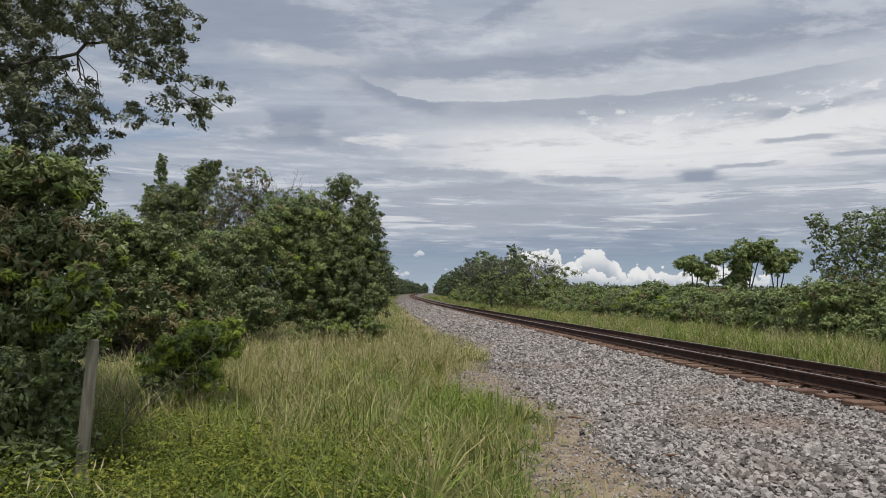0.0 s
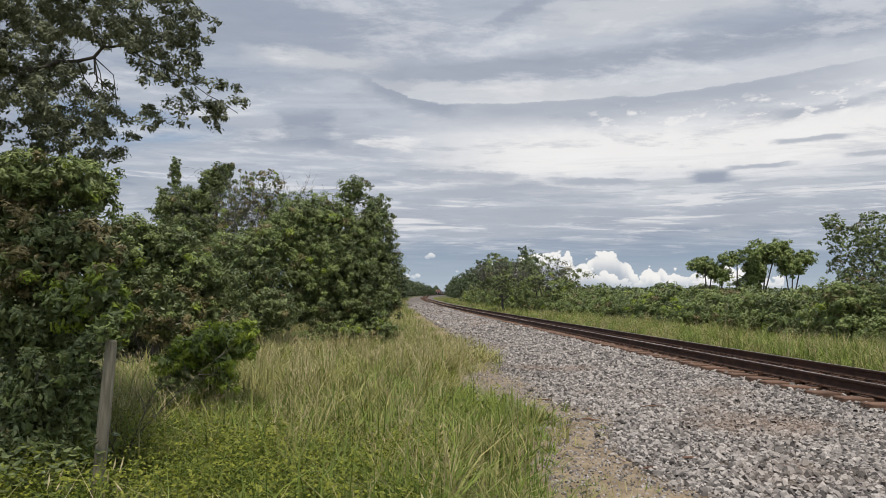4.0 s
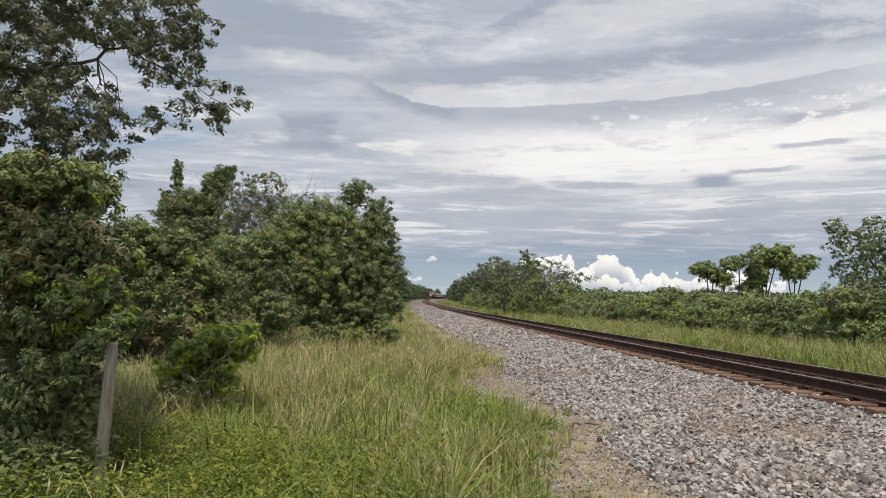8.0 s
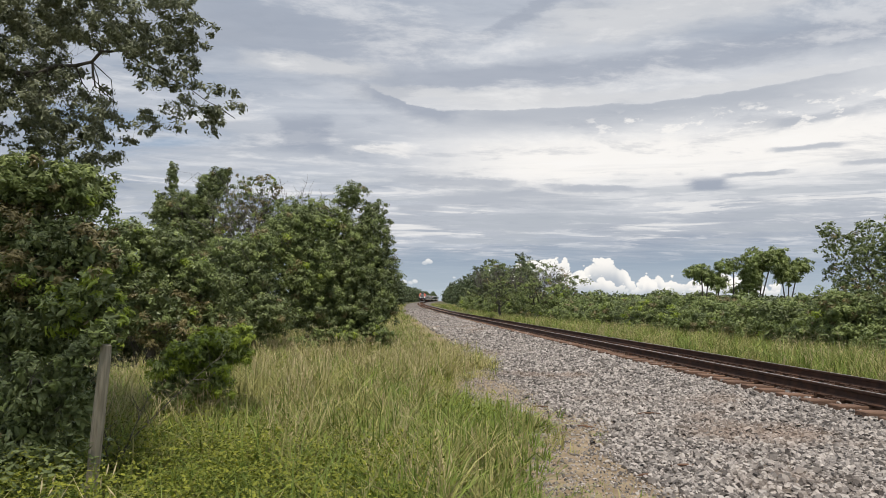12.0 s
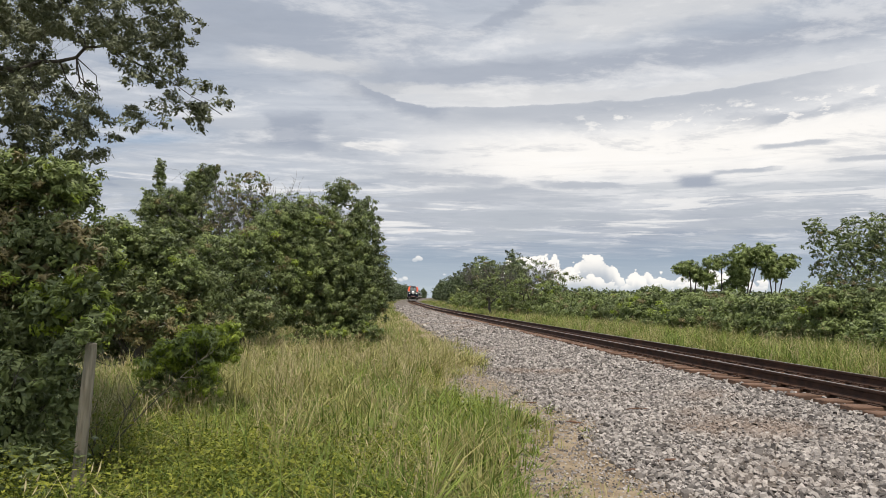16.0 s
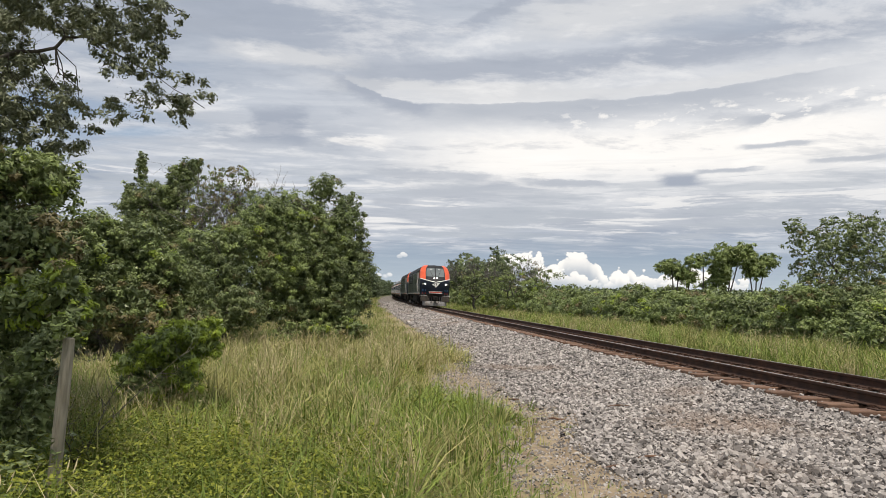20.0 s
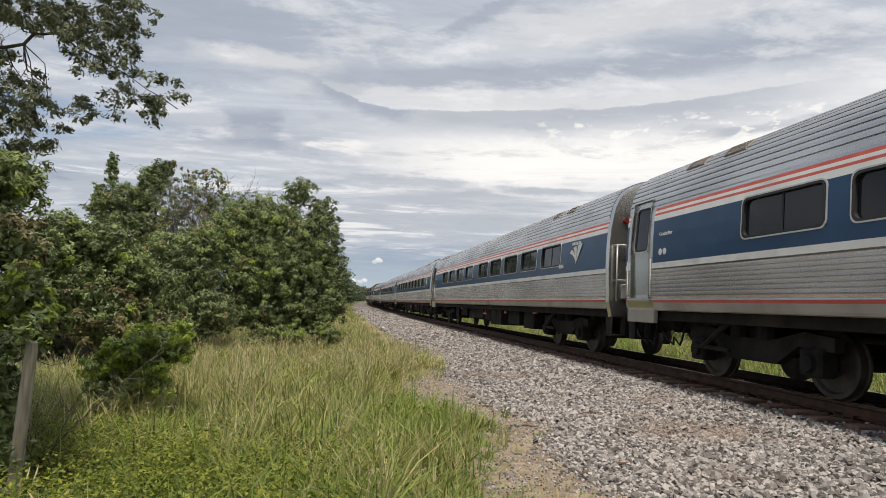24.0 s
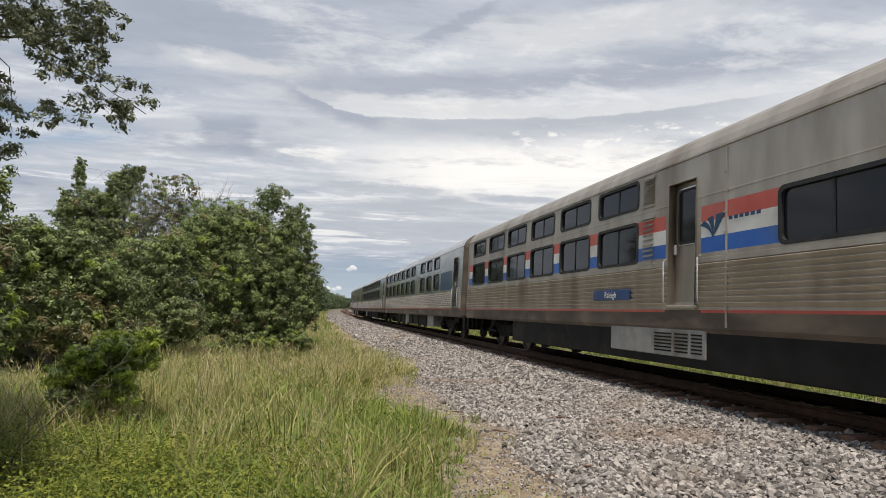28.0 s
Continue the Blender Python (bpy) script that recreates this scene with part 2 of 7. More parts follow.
# ---- materials ----
def mat(name, c1, c2=None, scale=4.0, rough=0.7, metal=0.0, bump=0.0, bump_scale=40.0, stain=None, stain_scale=0.6, island=0.0, obj=0.0,
        see=0.0, gloss_var=0.0, spec=0.5, stretch=None, stain_lo=0.55, stain_hi=0.75):
    """A surface with two scales of variation: grain (c1 to c2) and stains."""
    m = bpy.data.materials.new(name)
    m.use_nodes = True
    tr = m.node_tree
    L = tr.links.new
    bsdf = tr.nodes["Principled BSDF"]
    bsdf.inputs["Roughness"].default_value = rough
    bsdf.inputs["Metallic"].default_value = metal
    bsdf.inputs["Specular IOR Level"].default_value = spec
    co = tr.nodes.new("ShaderNodeTexCoord").outputs["Object"]
    if stretch:
        mp = tr.nodes.new("ShaderNodeMapping")
        mp.inputs["Scale"].default_value = stretch
        L(co, mp.inputs[0])
        co = mp.outputs[0]

    def noi(s, d=5.0):
        n = tr.nodes.new("ShaderNodeTexNoise")
        L(co, n.inputs["Vector"])
        n.inputs["Scale"].default_value, n.inputs["Detail"].default_value = s, d
        return n.outputs["Fac"]

    def ramp(x, lo, hi):
        n = tr.nodes.new("ShaderNodeMapRange")
        L(x, n.inputs[0])
        n.inputs[1].default_value, n.inputs[2].default_value = lo, hi
        return n.outputs[0]

    def mix(f, a, b):
        n = tr.nodes.new("ShaderNodeMix")
        n.data_type = "RGBA"
        L(f, n.inputs[0])
        for i, x in ((6, a), (7, b)):
            if isinstance(x, tuple):
                n.inputs[i].default_value = (*x, 1)
            else:
                L(x, n.inputs[i])
        return n.outputs[2]

    c2 = c2 or tuple(min(1, x * 1.25) for x in c1)
    fac = ramp(noi(scale), 0.32, 0.68)
    if island or obj:
        src = tr.nodes.new("ShaderNodeNewGeometry").outputs["Random Per Island"] if island else tr.nodes.new("ShaderNodeObjectInfo").outputs["Random"]
        w = island or obj
        a = tr.nodes.new("ShaderNodeMath")
        a.operation = "MULTIPLY"
        L(src, a.inputs[0])
        a.inputs[1].default_value = w
        b = tr.nodes.new("ShaderNodeMath")
        b.operation = "MULTIPLY_ADD"
        L(fac, b.inputs[0])
        b.inputs[1].default_value = 1 - w
        L(a.outputs[0], b.inputs[2])
        fac = b.outputs[0]
    col = mix(fac, c1, c2)
    if stain:
        col = mix(ramp(noi(stain_scale, 6.0), stain_lo, stain_hi), col, stain)
    L(col, bsdf.inputs["Base Color"])
    if gloss_var:
        n = tr.nodes.new("ShaderNodeMath")
        n.operation = "MULTIPLY_ADD"
        L(noi(scale * 2.3), n.inputs[0])
        n.inputs[1].default_value, n.inputs[2].default_value = gloss_var, rough - gloss_var / 2
        L(n.outputs[0], bsdf.inputs["Roughness"])
    if bump:
        n = tr.nodes.new("ShaderNodeBump")
        n.inputs["Distance"].default_value = bump
        n.inputs["Strength"].default_value = 0.8
        L(noi(bump_scale), n.inputs["Height"])
        L(n.outputs[0], bsdf.inputs["Normal"])
    if see:
        t = tr.nodes.new("ShaderNodeBsdfTranslucent")
        L(col, t.inputs[0])
        k = tr.nodes.new("ShaderNodeMixShader")
        k.inputs[0].default_value = see
        L(bsdf.outputs[0], k.inputs[1])
        L(t.outputs[0], k.inputs[2])
        L(k.outputs[0], tr.nodes["Material Output"].inputs[0])
    return m


def glow_mat(name, col, power):
    m = bpy.data.materials.new(name)
    m.use_nodes = True
    b = m.node_tree.nodes["Principled BSDF"]
    b.inputs["Base Color"].default_value = (*col, 1)
    b.inputs["Emission Color"].default_value = (*col, 1)
    b.inputs["Emission Strength"].default_value = power
    return m


M_SOIL = mat("soil_and_turf", (0.06, 0.07, 0.022), (0.13, 0.125, 0.045), 1.2, 0.95, bump=0.05, bump_scale=9, stain=(0.22, 0.18, 0.10), stain_scale=0.35)
M_BED = mat("ballast_grit", (0.055, 0.046, 0.04), (0.27, 0.235, 0.205), 14.0, 0.95, bump=0.05, bump_scale=16, stain=(0.24, 0.18, 0.13), stain_scale=0.5)
M_STONE = mat("ballast_stone", (0.05, 0.043, 0.04), (0.55, 0.50, 0.465), 9.0, 0.9, island=0.88, bump=0.004, bump_scale=60, stain=(0.28, 0.21, 0.165), stain_scale=0.4)
M_STONE_ONE = mat("loose_stone", (0.05, 0.043, 0.04), (0.55, 0.50, 0.465), 9.0, 0.9, obj=0.88, bump=0.004, bump_scale=60)
M_DIRT = mat("sandy_dirt", (0.20, 0.145, 0.09), (0.36, 0.28, 0.185), 5.0, 0.95, bump=0.02, bump_scale=30, stain=(0.17, 0.12, 0.07), stain_scale=1.4)
M_RUST = mat("rusty_rail_steel", (0.045, 0.024, 0.017), (0.085, 0.042, 0.026), 6.0, 0.75, 0.2, bump=0.002, stain=(0.12, 0.055, 0.03), stain_scale=1.5)
M_RAILHEAD = mat("polished_rail_steel", (0.42, 0.39, 0.37), (0.55, 0.52, 0.5), 8.0, 0.32, 0.9)
M_TIE = mat("weathered_tie_wood", (0.10, 0.06, 0.042), (0.24, 0.14, 0.095), 3.0, 0.95, bump=0.008, bump_scale=25, obj=0.4, stain=(0.24, 0.12, 0.07), stain_scale=2.0, stretch=(1, 6, 6))
M_BARK = mat("grey_bark", (0.06, 0.05, 0.042), (0.13, 0.115, 0.10), 6.0, 0.95, bump=0.02, bump_scale=20)
M_TWIG = mat("bare_grey_twig", (0.09, 0.08, 0.07), (0.17, 0.155, 0.14), 6.0, 0.95)
M_POST = mat("weathered_post_wood", (0.20, 0.17, 0.125), (0.40, 0.355, 0.28), 5.0, 0.95, bump=0.006, bump_scale=35, stretch=(6, 6, 0.6), stain=(0.12, 0.12, 0.07), stain_scale=2.5)


def leaf_mat(name, a, b, rough=0.45, see=0.1, stain=None, spec=0.45, island=0.45):
    return mat(name, a, b, 1.7, rough, island=island, see=see, spec=spec, stain=stain, stain_scale=0.5)


M_OAK = leaf_mat("oak_leaf", (0.065, 0.08, 0.042), (0.29, 0.31, 0.19), 0.5, 0.15)
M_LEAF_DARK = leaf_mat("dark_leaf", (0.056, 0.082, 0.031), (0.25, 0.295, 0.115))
M_LEAF_MID = leaf_mat("green_leaf", (0.078, 0.118, 0.034), (0.34, 0.405, 0.135))
M_LEAF_BRIGHT = leaf_mat("fresh_vine_leaf", (0.13, 0.20, 0.022), (0.46, 0.55, 0.08), see=0.3)
M_LEAF_DRY = leaf_mat("dry_vine_leaf", (0.09, 0.078, 0.035), (0.33, 0.275, 0.12))
M_LEAF_FAR = leaf_mat("far_leaf", (0.06, 0.085, 0.04), (0.16, 0.20, 0.09))
M_GRASS = leaf_mat("green_grass_blade", (0.065, 0.115, 0.02), (0.35, 0.43, 0.10), 0.55, 0.3, spec=0.25, island=0.78)
M_GRASS_PALE = leaf_mat("pale_grass_blade", (0.17, 0.18, 0.055), (0.54, 0.50, 0.21), 0.6, 0.3, spec=0.25, island=0.78)
M_STRAW = leaf_mat("straw_seed_head", (0.40, 0.33, 0.18), (0.70, 0.60, 0.37), 0.8, 0.3, spec=0.25, island=0.78)
M_WEED = leaf_mat("yellow_green_weed_leaf", (0.05, 0.09, 0.014), (0.38, 0.39, 0.06), 0.5, 0.3, spec=0.25, island=0.78)


# ---- mesh helpers ----
def np_mesh(name, V, F, materials, index=None, smooth=False):
    me = bpy.data.meshes.new(name)
    V, F = np.asarray(V, np.float32), np.asarray(F, np.int32)
    n, k = F.shape
    me.vertices.add(len(V))
    me.vertices.foreach_set("co", V.ravel())
    me.loops.add(n * k)
    me.loops.foreach_set("vertex_index", F.ravel())
    me.polygons.add(n)
    me.polygons.foreach_set("loop_start", np.arange(0, n * k, k, dtype=np.int32))
    if index is not None:
        me.polygons.foreach_set("material_index", np.asarray(index, np.int32))
    me.polygons.foreach_set("use_smooth", np.full(n, smooth))
    for m in materials:
        me.materials.append(m)
    me.update(calc_edges=True)
    return me


def thing(name, m=None, label="", category="", group="", kind=""):
    ob = new(name)
    ob.empty_display_size = 0.2
    if m is not None:
        ob.matrix_world = m
    return tagged(ob, label, category, group, kind)


def hang(name, data, parent, label="", m=None):
    ob = new(name, data)
    ob.parent = parent
    if m is not None:
        ob.matrix_basis = m
    if label:
        tagged(ob, label)
    return ob


class Build:
    """Collects quads and triangles (as quads with one corner twice split off) in lists."""

    def __init__(self):
        self.v, self.f, self.i = [], [], []

    def add(self, verts, faces, mi=0):
        o = len(self.v)
        self.v += [tuple(p) for p in verts]
        self.f += [tuple(o + k for k in f) for f in faces]
        self.i += [mi] * len(faces)

    def box(self, x0, x1, y0, y1, z0, z1, mi=0, bevel=0.0):
        b = min(bevel, (x1 - x0) / 2.2, (y1 - y0) / 2.2, (z1 - z0) / 2.2)
        if b <= 0:
            vs = [(x, y, z) for z in (z0, z1) for x, y in ((x0, y0), (x1, y0), (x1, y1), (x0, y1))]
            self.add(vs, [(3, 2, 1, 0), (4, 5, 6, 7), (0, 1, 5, 4), (1, 2, 6, 5), (2, 3, 7, 6), (3, 0, 4, 7)], mi)
            return

        def ring(x0, x1, y0, y1, z):
            return [(x0 + b, y0, z), (x1 - b, y0, z), (x1, y0 + b, z), (x1, y1 - b, z), (x1 - b, y1, z), (x0 + b, y1, z), (x0, y1 - b, z), (x0, y0 + b, z)]

        vs = ring(x0 + b, x1 - b, y0 + b, y1 - b, z0) + ring(x0, x1, y0, y1, z0 + b) + ring(x0, x1, y0, y1, z1 - b) + ring(x0 + b, x1 - b, y0 + b, y1 - b, z1)
        fs = [tuple(reversed(range(8))), tuple(range(24, 32))]
        for r in range(3):
            for k in range(8):
                fs.append((r * 8 + k, r * 8 + (k + 1) % 8, r * 8 + 8 + (k + 1) % 8, r * 8 + 8 + k))
        self.add(vs, fs, mi)

    def tube(self, pts, radii, sides=6, mi=0, cap=True):
        pts = [Vector(p) for p in pts]
        vs, fs = [], []
        for k, p in enumerate(pts):
            d = (pts[min(k + 1, len(pts) - 1)] - pts[max(k - 1, 0)])
            d = d.normalized() if d.length > 1e-9 else Vector((0, 0, 1))
            a = d.cross(Vector((0, 0, 1)) if abs(d.z) < 0.9 else Vector((1, 0, 0))).normalized()
            b = d.cross(a)
            r = radii[k] if isinstance(radii, (list, tuple)) else radii
            vs += [p + (a * math.cos(2 * math.pi * j / sides) + b * math.sin(2 * math.pi * j / sides)) * r for j in range(sides)]
        for k in range(len(pts) - 1):
            for j in range(sides):
                fs.append((k * sides + j, k * sides + (j + 1) % sides, (k + 1) * sides + (j + 1) % sides, (k + 1) * sides + j))
        if cap:
            fs += [tuple(reversed(range(sides))), tuple(range((len(pts) - 1) * sides, len(pts) * sides))]
        self.add(vs, fs, mi)

    def mesh(self, name, materials, smooth=False, auto=False):
        me = bpy.data.meshes.new(name)
        me.from_pydata(self.v, [], self.f)
        me.polygons.foreach_set("material_index", self.i)
        me.polygons.foreach_set("use_smooth", [smooth] * len(self.f))
        for m in materials if isinstance(materials, (list, tuple)) else [materials]:
            me.materials.append(m)
        if auto:
            me.set_sharp_from_angle(angle=radians(35))
        me.update()
        return me


# ---- the line of the track ----
# it runs straight past the eye, then bends gently away to the right; s is the way along it, off the distance to its far side
HEADING, BEND_R, BEND_S, ABREAST, RAIL_Z, CANT = radians(-5.96), 4049.0, 9.3, 7.354, 0.5, radians(1.37)
HC, HS = math.cos(HEADING), math.sin(HEADING)
FOOT = (ABREAST * HC, -ABREAST * HS)


def rise(s):
    return 0.004 * np.clip(np.asarray(s, float) - 80, 0, 600)


def on_track(s, off, z):
    """World places for track places; z is over the rail heads' plane, canted with the track."""
    s, off, z = np.broadcast_arrays(*[np.asarray(x, float) for x in (s, off, z)])
    o, h = off * math.cos(CANT) + z * math.sin(CANT), z * math.cos(CANT) - off * math.sin(CANT)
    return plain_track(s, o, RAIL_Z + h + rise(s))


def plain_track(s, o, z):
    s, o, z = np.broadcast_arrays(*[np.asarray(x, float) for x in (s, o, z)])
    q = np.maximum(s - BEND_S, 0) / BEND_R
    al = np.where(s > BEND_S, BEND_S + BEND_R * np.sin(q), s) - o * np.sin(q)
    la = np.where(s > BEND_S, BEND_R * (1 - np.cos(q)), 0) + o * np.cos(q)
    return np.stack([FOOT[0] + al * HS + la * HC, FOOT[1] + al * HC - la * HS, z], -1)


def to_track(x, y):
    x, y = np.asarray(x, float) - FOOT[0], np.asarray(y, float) - FOOT[1]
    al, la = x * HS + y * HC, x * HC - y * HS
    a = np.arctan2(al - BEND_S, BEND_R - la)
    bent = al > BEND_S
    return np.where(bent, BEND_S + BEND_R * a, al), np.where(bent, BEND_R - np.hypot(al - BEND_S, BEND_R - la), la)


def heading(s):
    """The turn about z that lays +y along the track, away from the eye."""
    return -(HEADING + max(s - BEND_S, 0) / BEND_R)


def wob(x, y, k=1.0, seed=0.0):
    return (np.sin(x * 1.3 * k + seed) * np.cos(y * 1.1 * k + 1.7 * seed) + 0.5 * np.sin(x * 2.9 * k - y * 2.3 * k + seed) + 0.3 * np.cos(x * 5.1 * k + y * 4.7 * k)) / 1.8


# heights over the plain by the distance from the track's middle
PROFILE_O = (-60, -7.0, -5.4, -4.2, -2.6, -1.75, -1.35, 1.35, 1.75, 3.4, 4.6, 60)
PROFILE_Z = (0.0, 0.0, 0.0, 0.03, 0.12, 0.215, 0.255, 0.225, 0.18, -0.10, -0.12, -0.10)


def ground_z(x, y):
    s, o = to_track(x, y)
    return np.interp(o, PROFILE_O, PROFILE_Z) + rise(s) + 0.03 * wob(np.asarray(x), np.asarray(y), 0.7)


def gz(x, y):
    return float(ground_z(x, y))


# ---- ground, ballast and track ----
def spread(lo, hi, fine, grow):
    out, x, d = [0.0], 0.0, fine
    while x < hi:
        x += d
        d *= grow
        out.append(x)
    neg, x, d = [], 0.0, fine
    while x > lo:
        x -= d
        d *= grow
        neg.append(x)
    return np.array(neg[::-1] + out)


def ground():
    xs, ys = spread(-4200, 4200, 0.6, 1.06), spread(-4200, 4200, 0.6, 1.06) + 8
    X, Y = np.meshgrid(xs, ys)
    s, o = to_track(X, Y)
    Z = np.interp(o, PROFILE_O, PROFILE_Z) + rise(s) + 0.03 * wob(X, Y, 0.7)
    Z -= np.where((o > -5.2) & (o < 4.2), 0.16, 0.0)
    n, k = X.shape
    V = np.stack([X, Y, Z], -1).reshape(-1, 3)
    a = (np.arange(n - 1)[:, None] * k + np.arange(k - 1)[None]).ravel()
    F = np.stack([a, a + 1, a + k + 1, a + k], 1)
    tagged(new("ground", np_mesh("ground", V, F, [M_SOIL], smooth=True)), "flat grassy ground with sandy soil beside the railway", "ground", kind="structure")


def s_steps(lo, hi):
    out, s = [lo], lo
    while s < hi:
        s += 0.4 if -3 < s < 40 else (1.5 if -20 < s < 120 else 5.0)
        out.append(s)
    return np.array(out)


def sweep(name, ss, section, materials, lift=None, index=None, smooth=True, closed=False):
    """A strip along the track; section: rows of (off, z over the rail heads)."""
    sec = np.array(section, float)
    P = on_track(ss[:, None], sec[None, :, 0], sec[None, :, 1])
    n, k = P.shape[:2]
    a = np.arange(n - 1)[:, None] * k
    b = np.arange(k if closed else k - 1)[None]
    c = (b + 1) % k
    F = np.stack([a + b, a + c, a + k + c, a + k + b], -1).reshape(-1, 4)[:, ::-1]
    mi = None if index is None else np.tile(np.array(index), n - 1)
    return np_mesh(name, P.reshape(-1, 3), F, materials, mi, smooth)


def bed():
    ss = s_steps(-260, 1050)
    off = np.concatenate([np.linspace(-5.6, -1.4, 15), np.linspace(-1.1, 1.1, 5), np.linspace(1.4, 4.4, 9)])
    Sg, Og = np.meshgrid(ss, off, indexing="ij")
    edge = np.where(Og < -4, 0.25 * np.sin(Sg * 0.9) + 0.2 * np.sin(Sg * 0.37 + 1), 0)
    P = plain_track(Sg, Og + edge, 0.0)
    z = np.interp(Og, PROFILE_O, PROFILE_Z) + rise(Sg) + 0.012 * wob(Sg, Og, 2.0)
    z += np.where((Og < -5.2) | (Og > 4.1), -0.1, 0.0)
    z += -np.sin(CANT) * np.clip(Og, -1.5, 1.5) * 0.5
    P[..., 2] = z
    n, k = Sg.shape
    a = (np.arange(n - 1)[:, None] * k + np.arange(k - 1)[None]).ravel()
    F = np.stack([a, a + k, a + k + 1, a + 1], 1)[:, ::-1]
    return tagged(new("ballast_bed", np_mesh("ballast_bed", P.reshape(-1, 3), F, [M_BED], smooth=True)), "bed of pale grey crushed stone under the railway track", "ballast", kind="structure")


RAIL = ((-0.076, -0.171), (-0.076, -0.160), (-0.02, -0.142), (-0.009, -0.125), (-0.009, -0.055), (-0.034, -0.040), (-0.036, -0.010), (-0.028, 0.0),
        (0.028, 0.0), (0.036, -0.010), (0.034, -0.040), (0.009, -0.055), (0.009, -0.125), (0.02, -0.142), (0.076, -0.160), (0.076, -0.171))


def track():
    tr = thing("railway_track", label="railway track of rusty steel rails on weathered wooden ties", category="railway track", kind="structure")
    ss = s_steps(-260, 1050)
    idx = [0] * 16
    idx[7] = 1
    for side in (-1, 1):
        sec = [(side * 0.755 + a, b) for a, b in RAIL]
        hang("rail", sweep("rail", ss, sec, [M_RUST, M_RAILHEAD], index=idx, smooth=False, closed=True), tr, "rusty steel rail with a worn shiny head")
    b = Build()
    b.box(-1.3, 1.3, -0.115, 0.115, -0.18, 0, 0, 0.012)
    tie = b.mesh("tie", M_TIE)
    b = Build()
    for side in (-1, 1):
        b.box(side * 0.755 - 0.17, side * 0.755 + 0.17, -0.09, 0.09, 0.0, 0.015, 0, 0.005)
        for dx in (-0.11, 0.11):
            for dy in (-0.05, 0.05):
                b.box(side * 0.755 + dx - 0.011, side * 0.755 + dx + 0.011, dy - 0.011, dy + 0.011, 0.012, 0.035)
        for dy in (-0.14, 0.14):
            b.box(side * 0.755 - 0.085, side * 0.755 + 0.085, dy - 0.012, dy + 0.012, 0.0, 0.045)
    plate = b.mesh("tie_plate", M_RUST)
    rnd = random.Random(4)
    far = Build()
    for k in range(-60, 700):
        s = k * 0.52 + rnd.uniform(-0.03, 0.03)
        p = Vector(on_track(s, rnd.uniform(-0.06, 0.06), -0.188))
        q = heading(s) + rnd.gauss(0, 0.012)
        m = Matrix.Translation(p) @ Matrix.Rotation(q, 4, "Z") @ Matrix.Rotation(CANT, 4, "Y")
        if -4 <= k < 140:
            t = hang("tie", tie, tr, m=m)
            hang("tie_plate", plate, t)
        else:
            far.add([m @ Vector(c) for c in ((-1.3, -0.11, 0), (1.3, -0.11, 0), (1.3, 0.11, 0), (-1.3, 0.11, 0), (-1.3, -0.11, -0.18), (1.3, -0.11, -0.18), (1.3, 0.11, -0.18), (-1.3, 0.11, -0.18))],
                    [(0, 1, 2, 3), (0, 4, 5, 1), (1, 5, 6, 2), (2, 6, 7, 3), (3, 7, 4, 0)])
    hang("distant_ties", far.mesh("distant_ties", M_TIE), tr)["kind"] = "stuff"
    return tr


ground()
BED = bed()
track()


# ---- plants ----
RNG = np.random.default_rng(11)


def leaf_cloud(P, size, up=0.35, long=1.7, rng=RNG, droop=0.0):
    """One small bent leaf at each place of P, in all directions, its face turned somewhat upwards. Returns corners and faces."""
    n = len(P)
    size = np.broadcast_to(np.asarray(size, float), (n,)) * rng.uniform(0.65, 1.3, n)
    nor = rng.normal(size=(n, 3))
    nor[:, 2] = np.abs(nor[:, 2]) * (1 + up) + up
    nor /= np.linalg.norm(nor, axis=1)[:, None]
    t = rng.normal(size=(n, 3))
    t[:, 2] -= droop
    t -= nor * (t * nor).sum(1)[:, None]
    t /= np.linalg.norm(t, axis=1)[:, None] + 1e-9
    b = np.cross(nor, t)
    L, W = size[:, None] * long * 0.5, size[:, None] * 0.5
    c = P - nor * W * 0.35
    V = np.stack([P - t * L, c + b * W, P + t * L, c - b * W], 1).reshape(-1, 3)
    a = np.arange(n) * 4
    return V, np.stack([a, a + 1, a + 2, a + 3], 1)


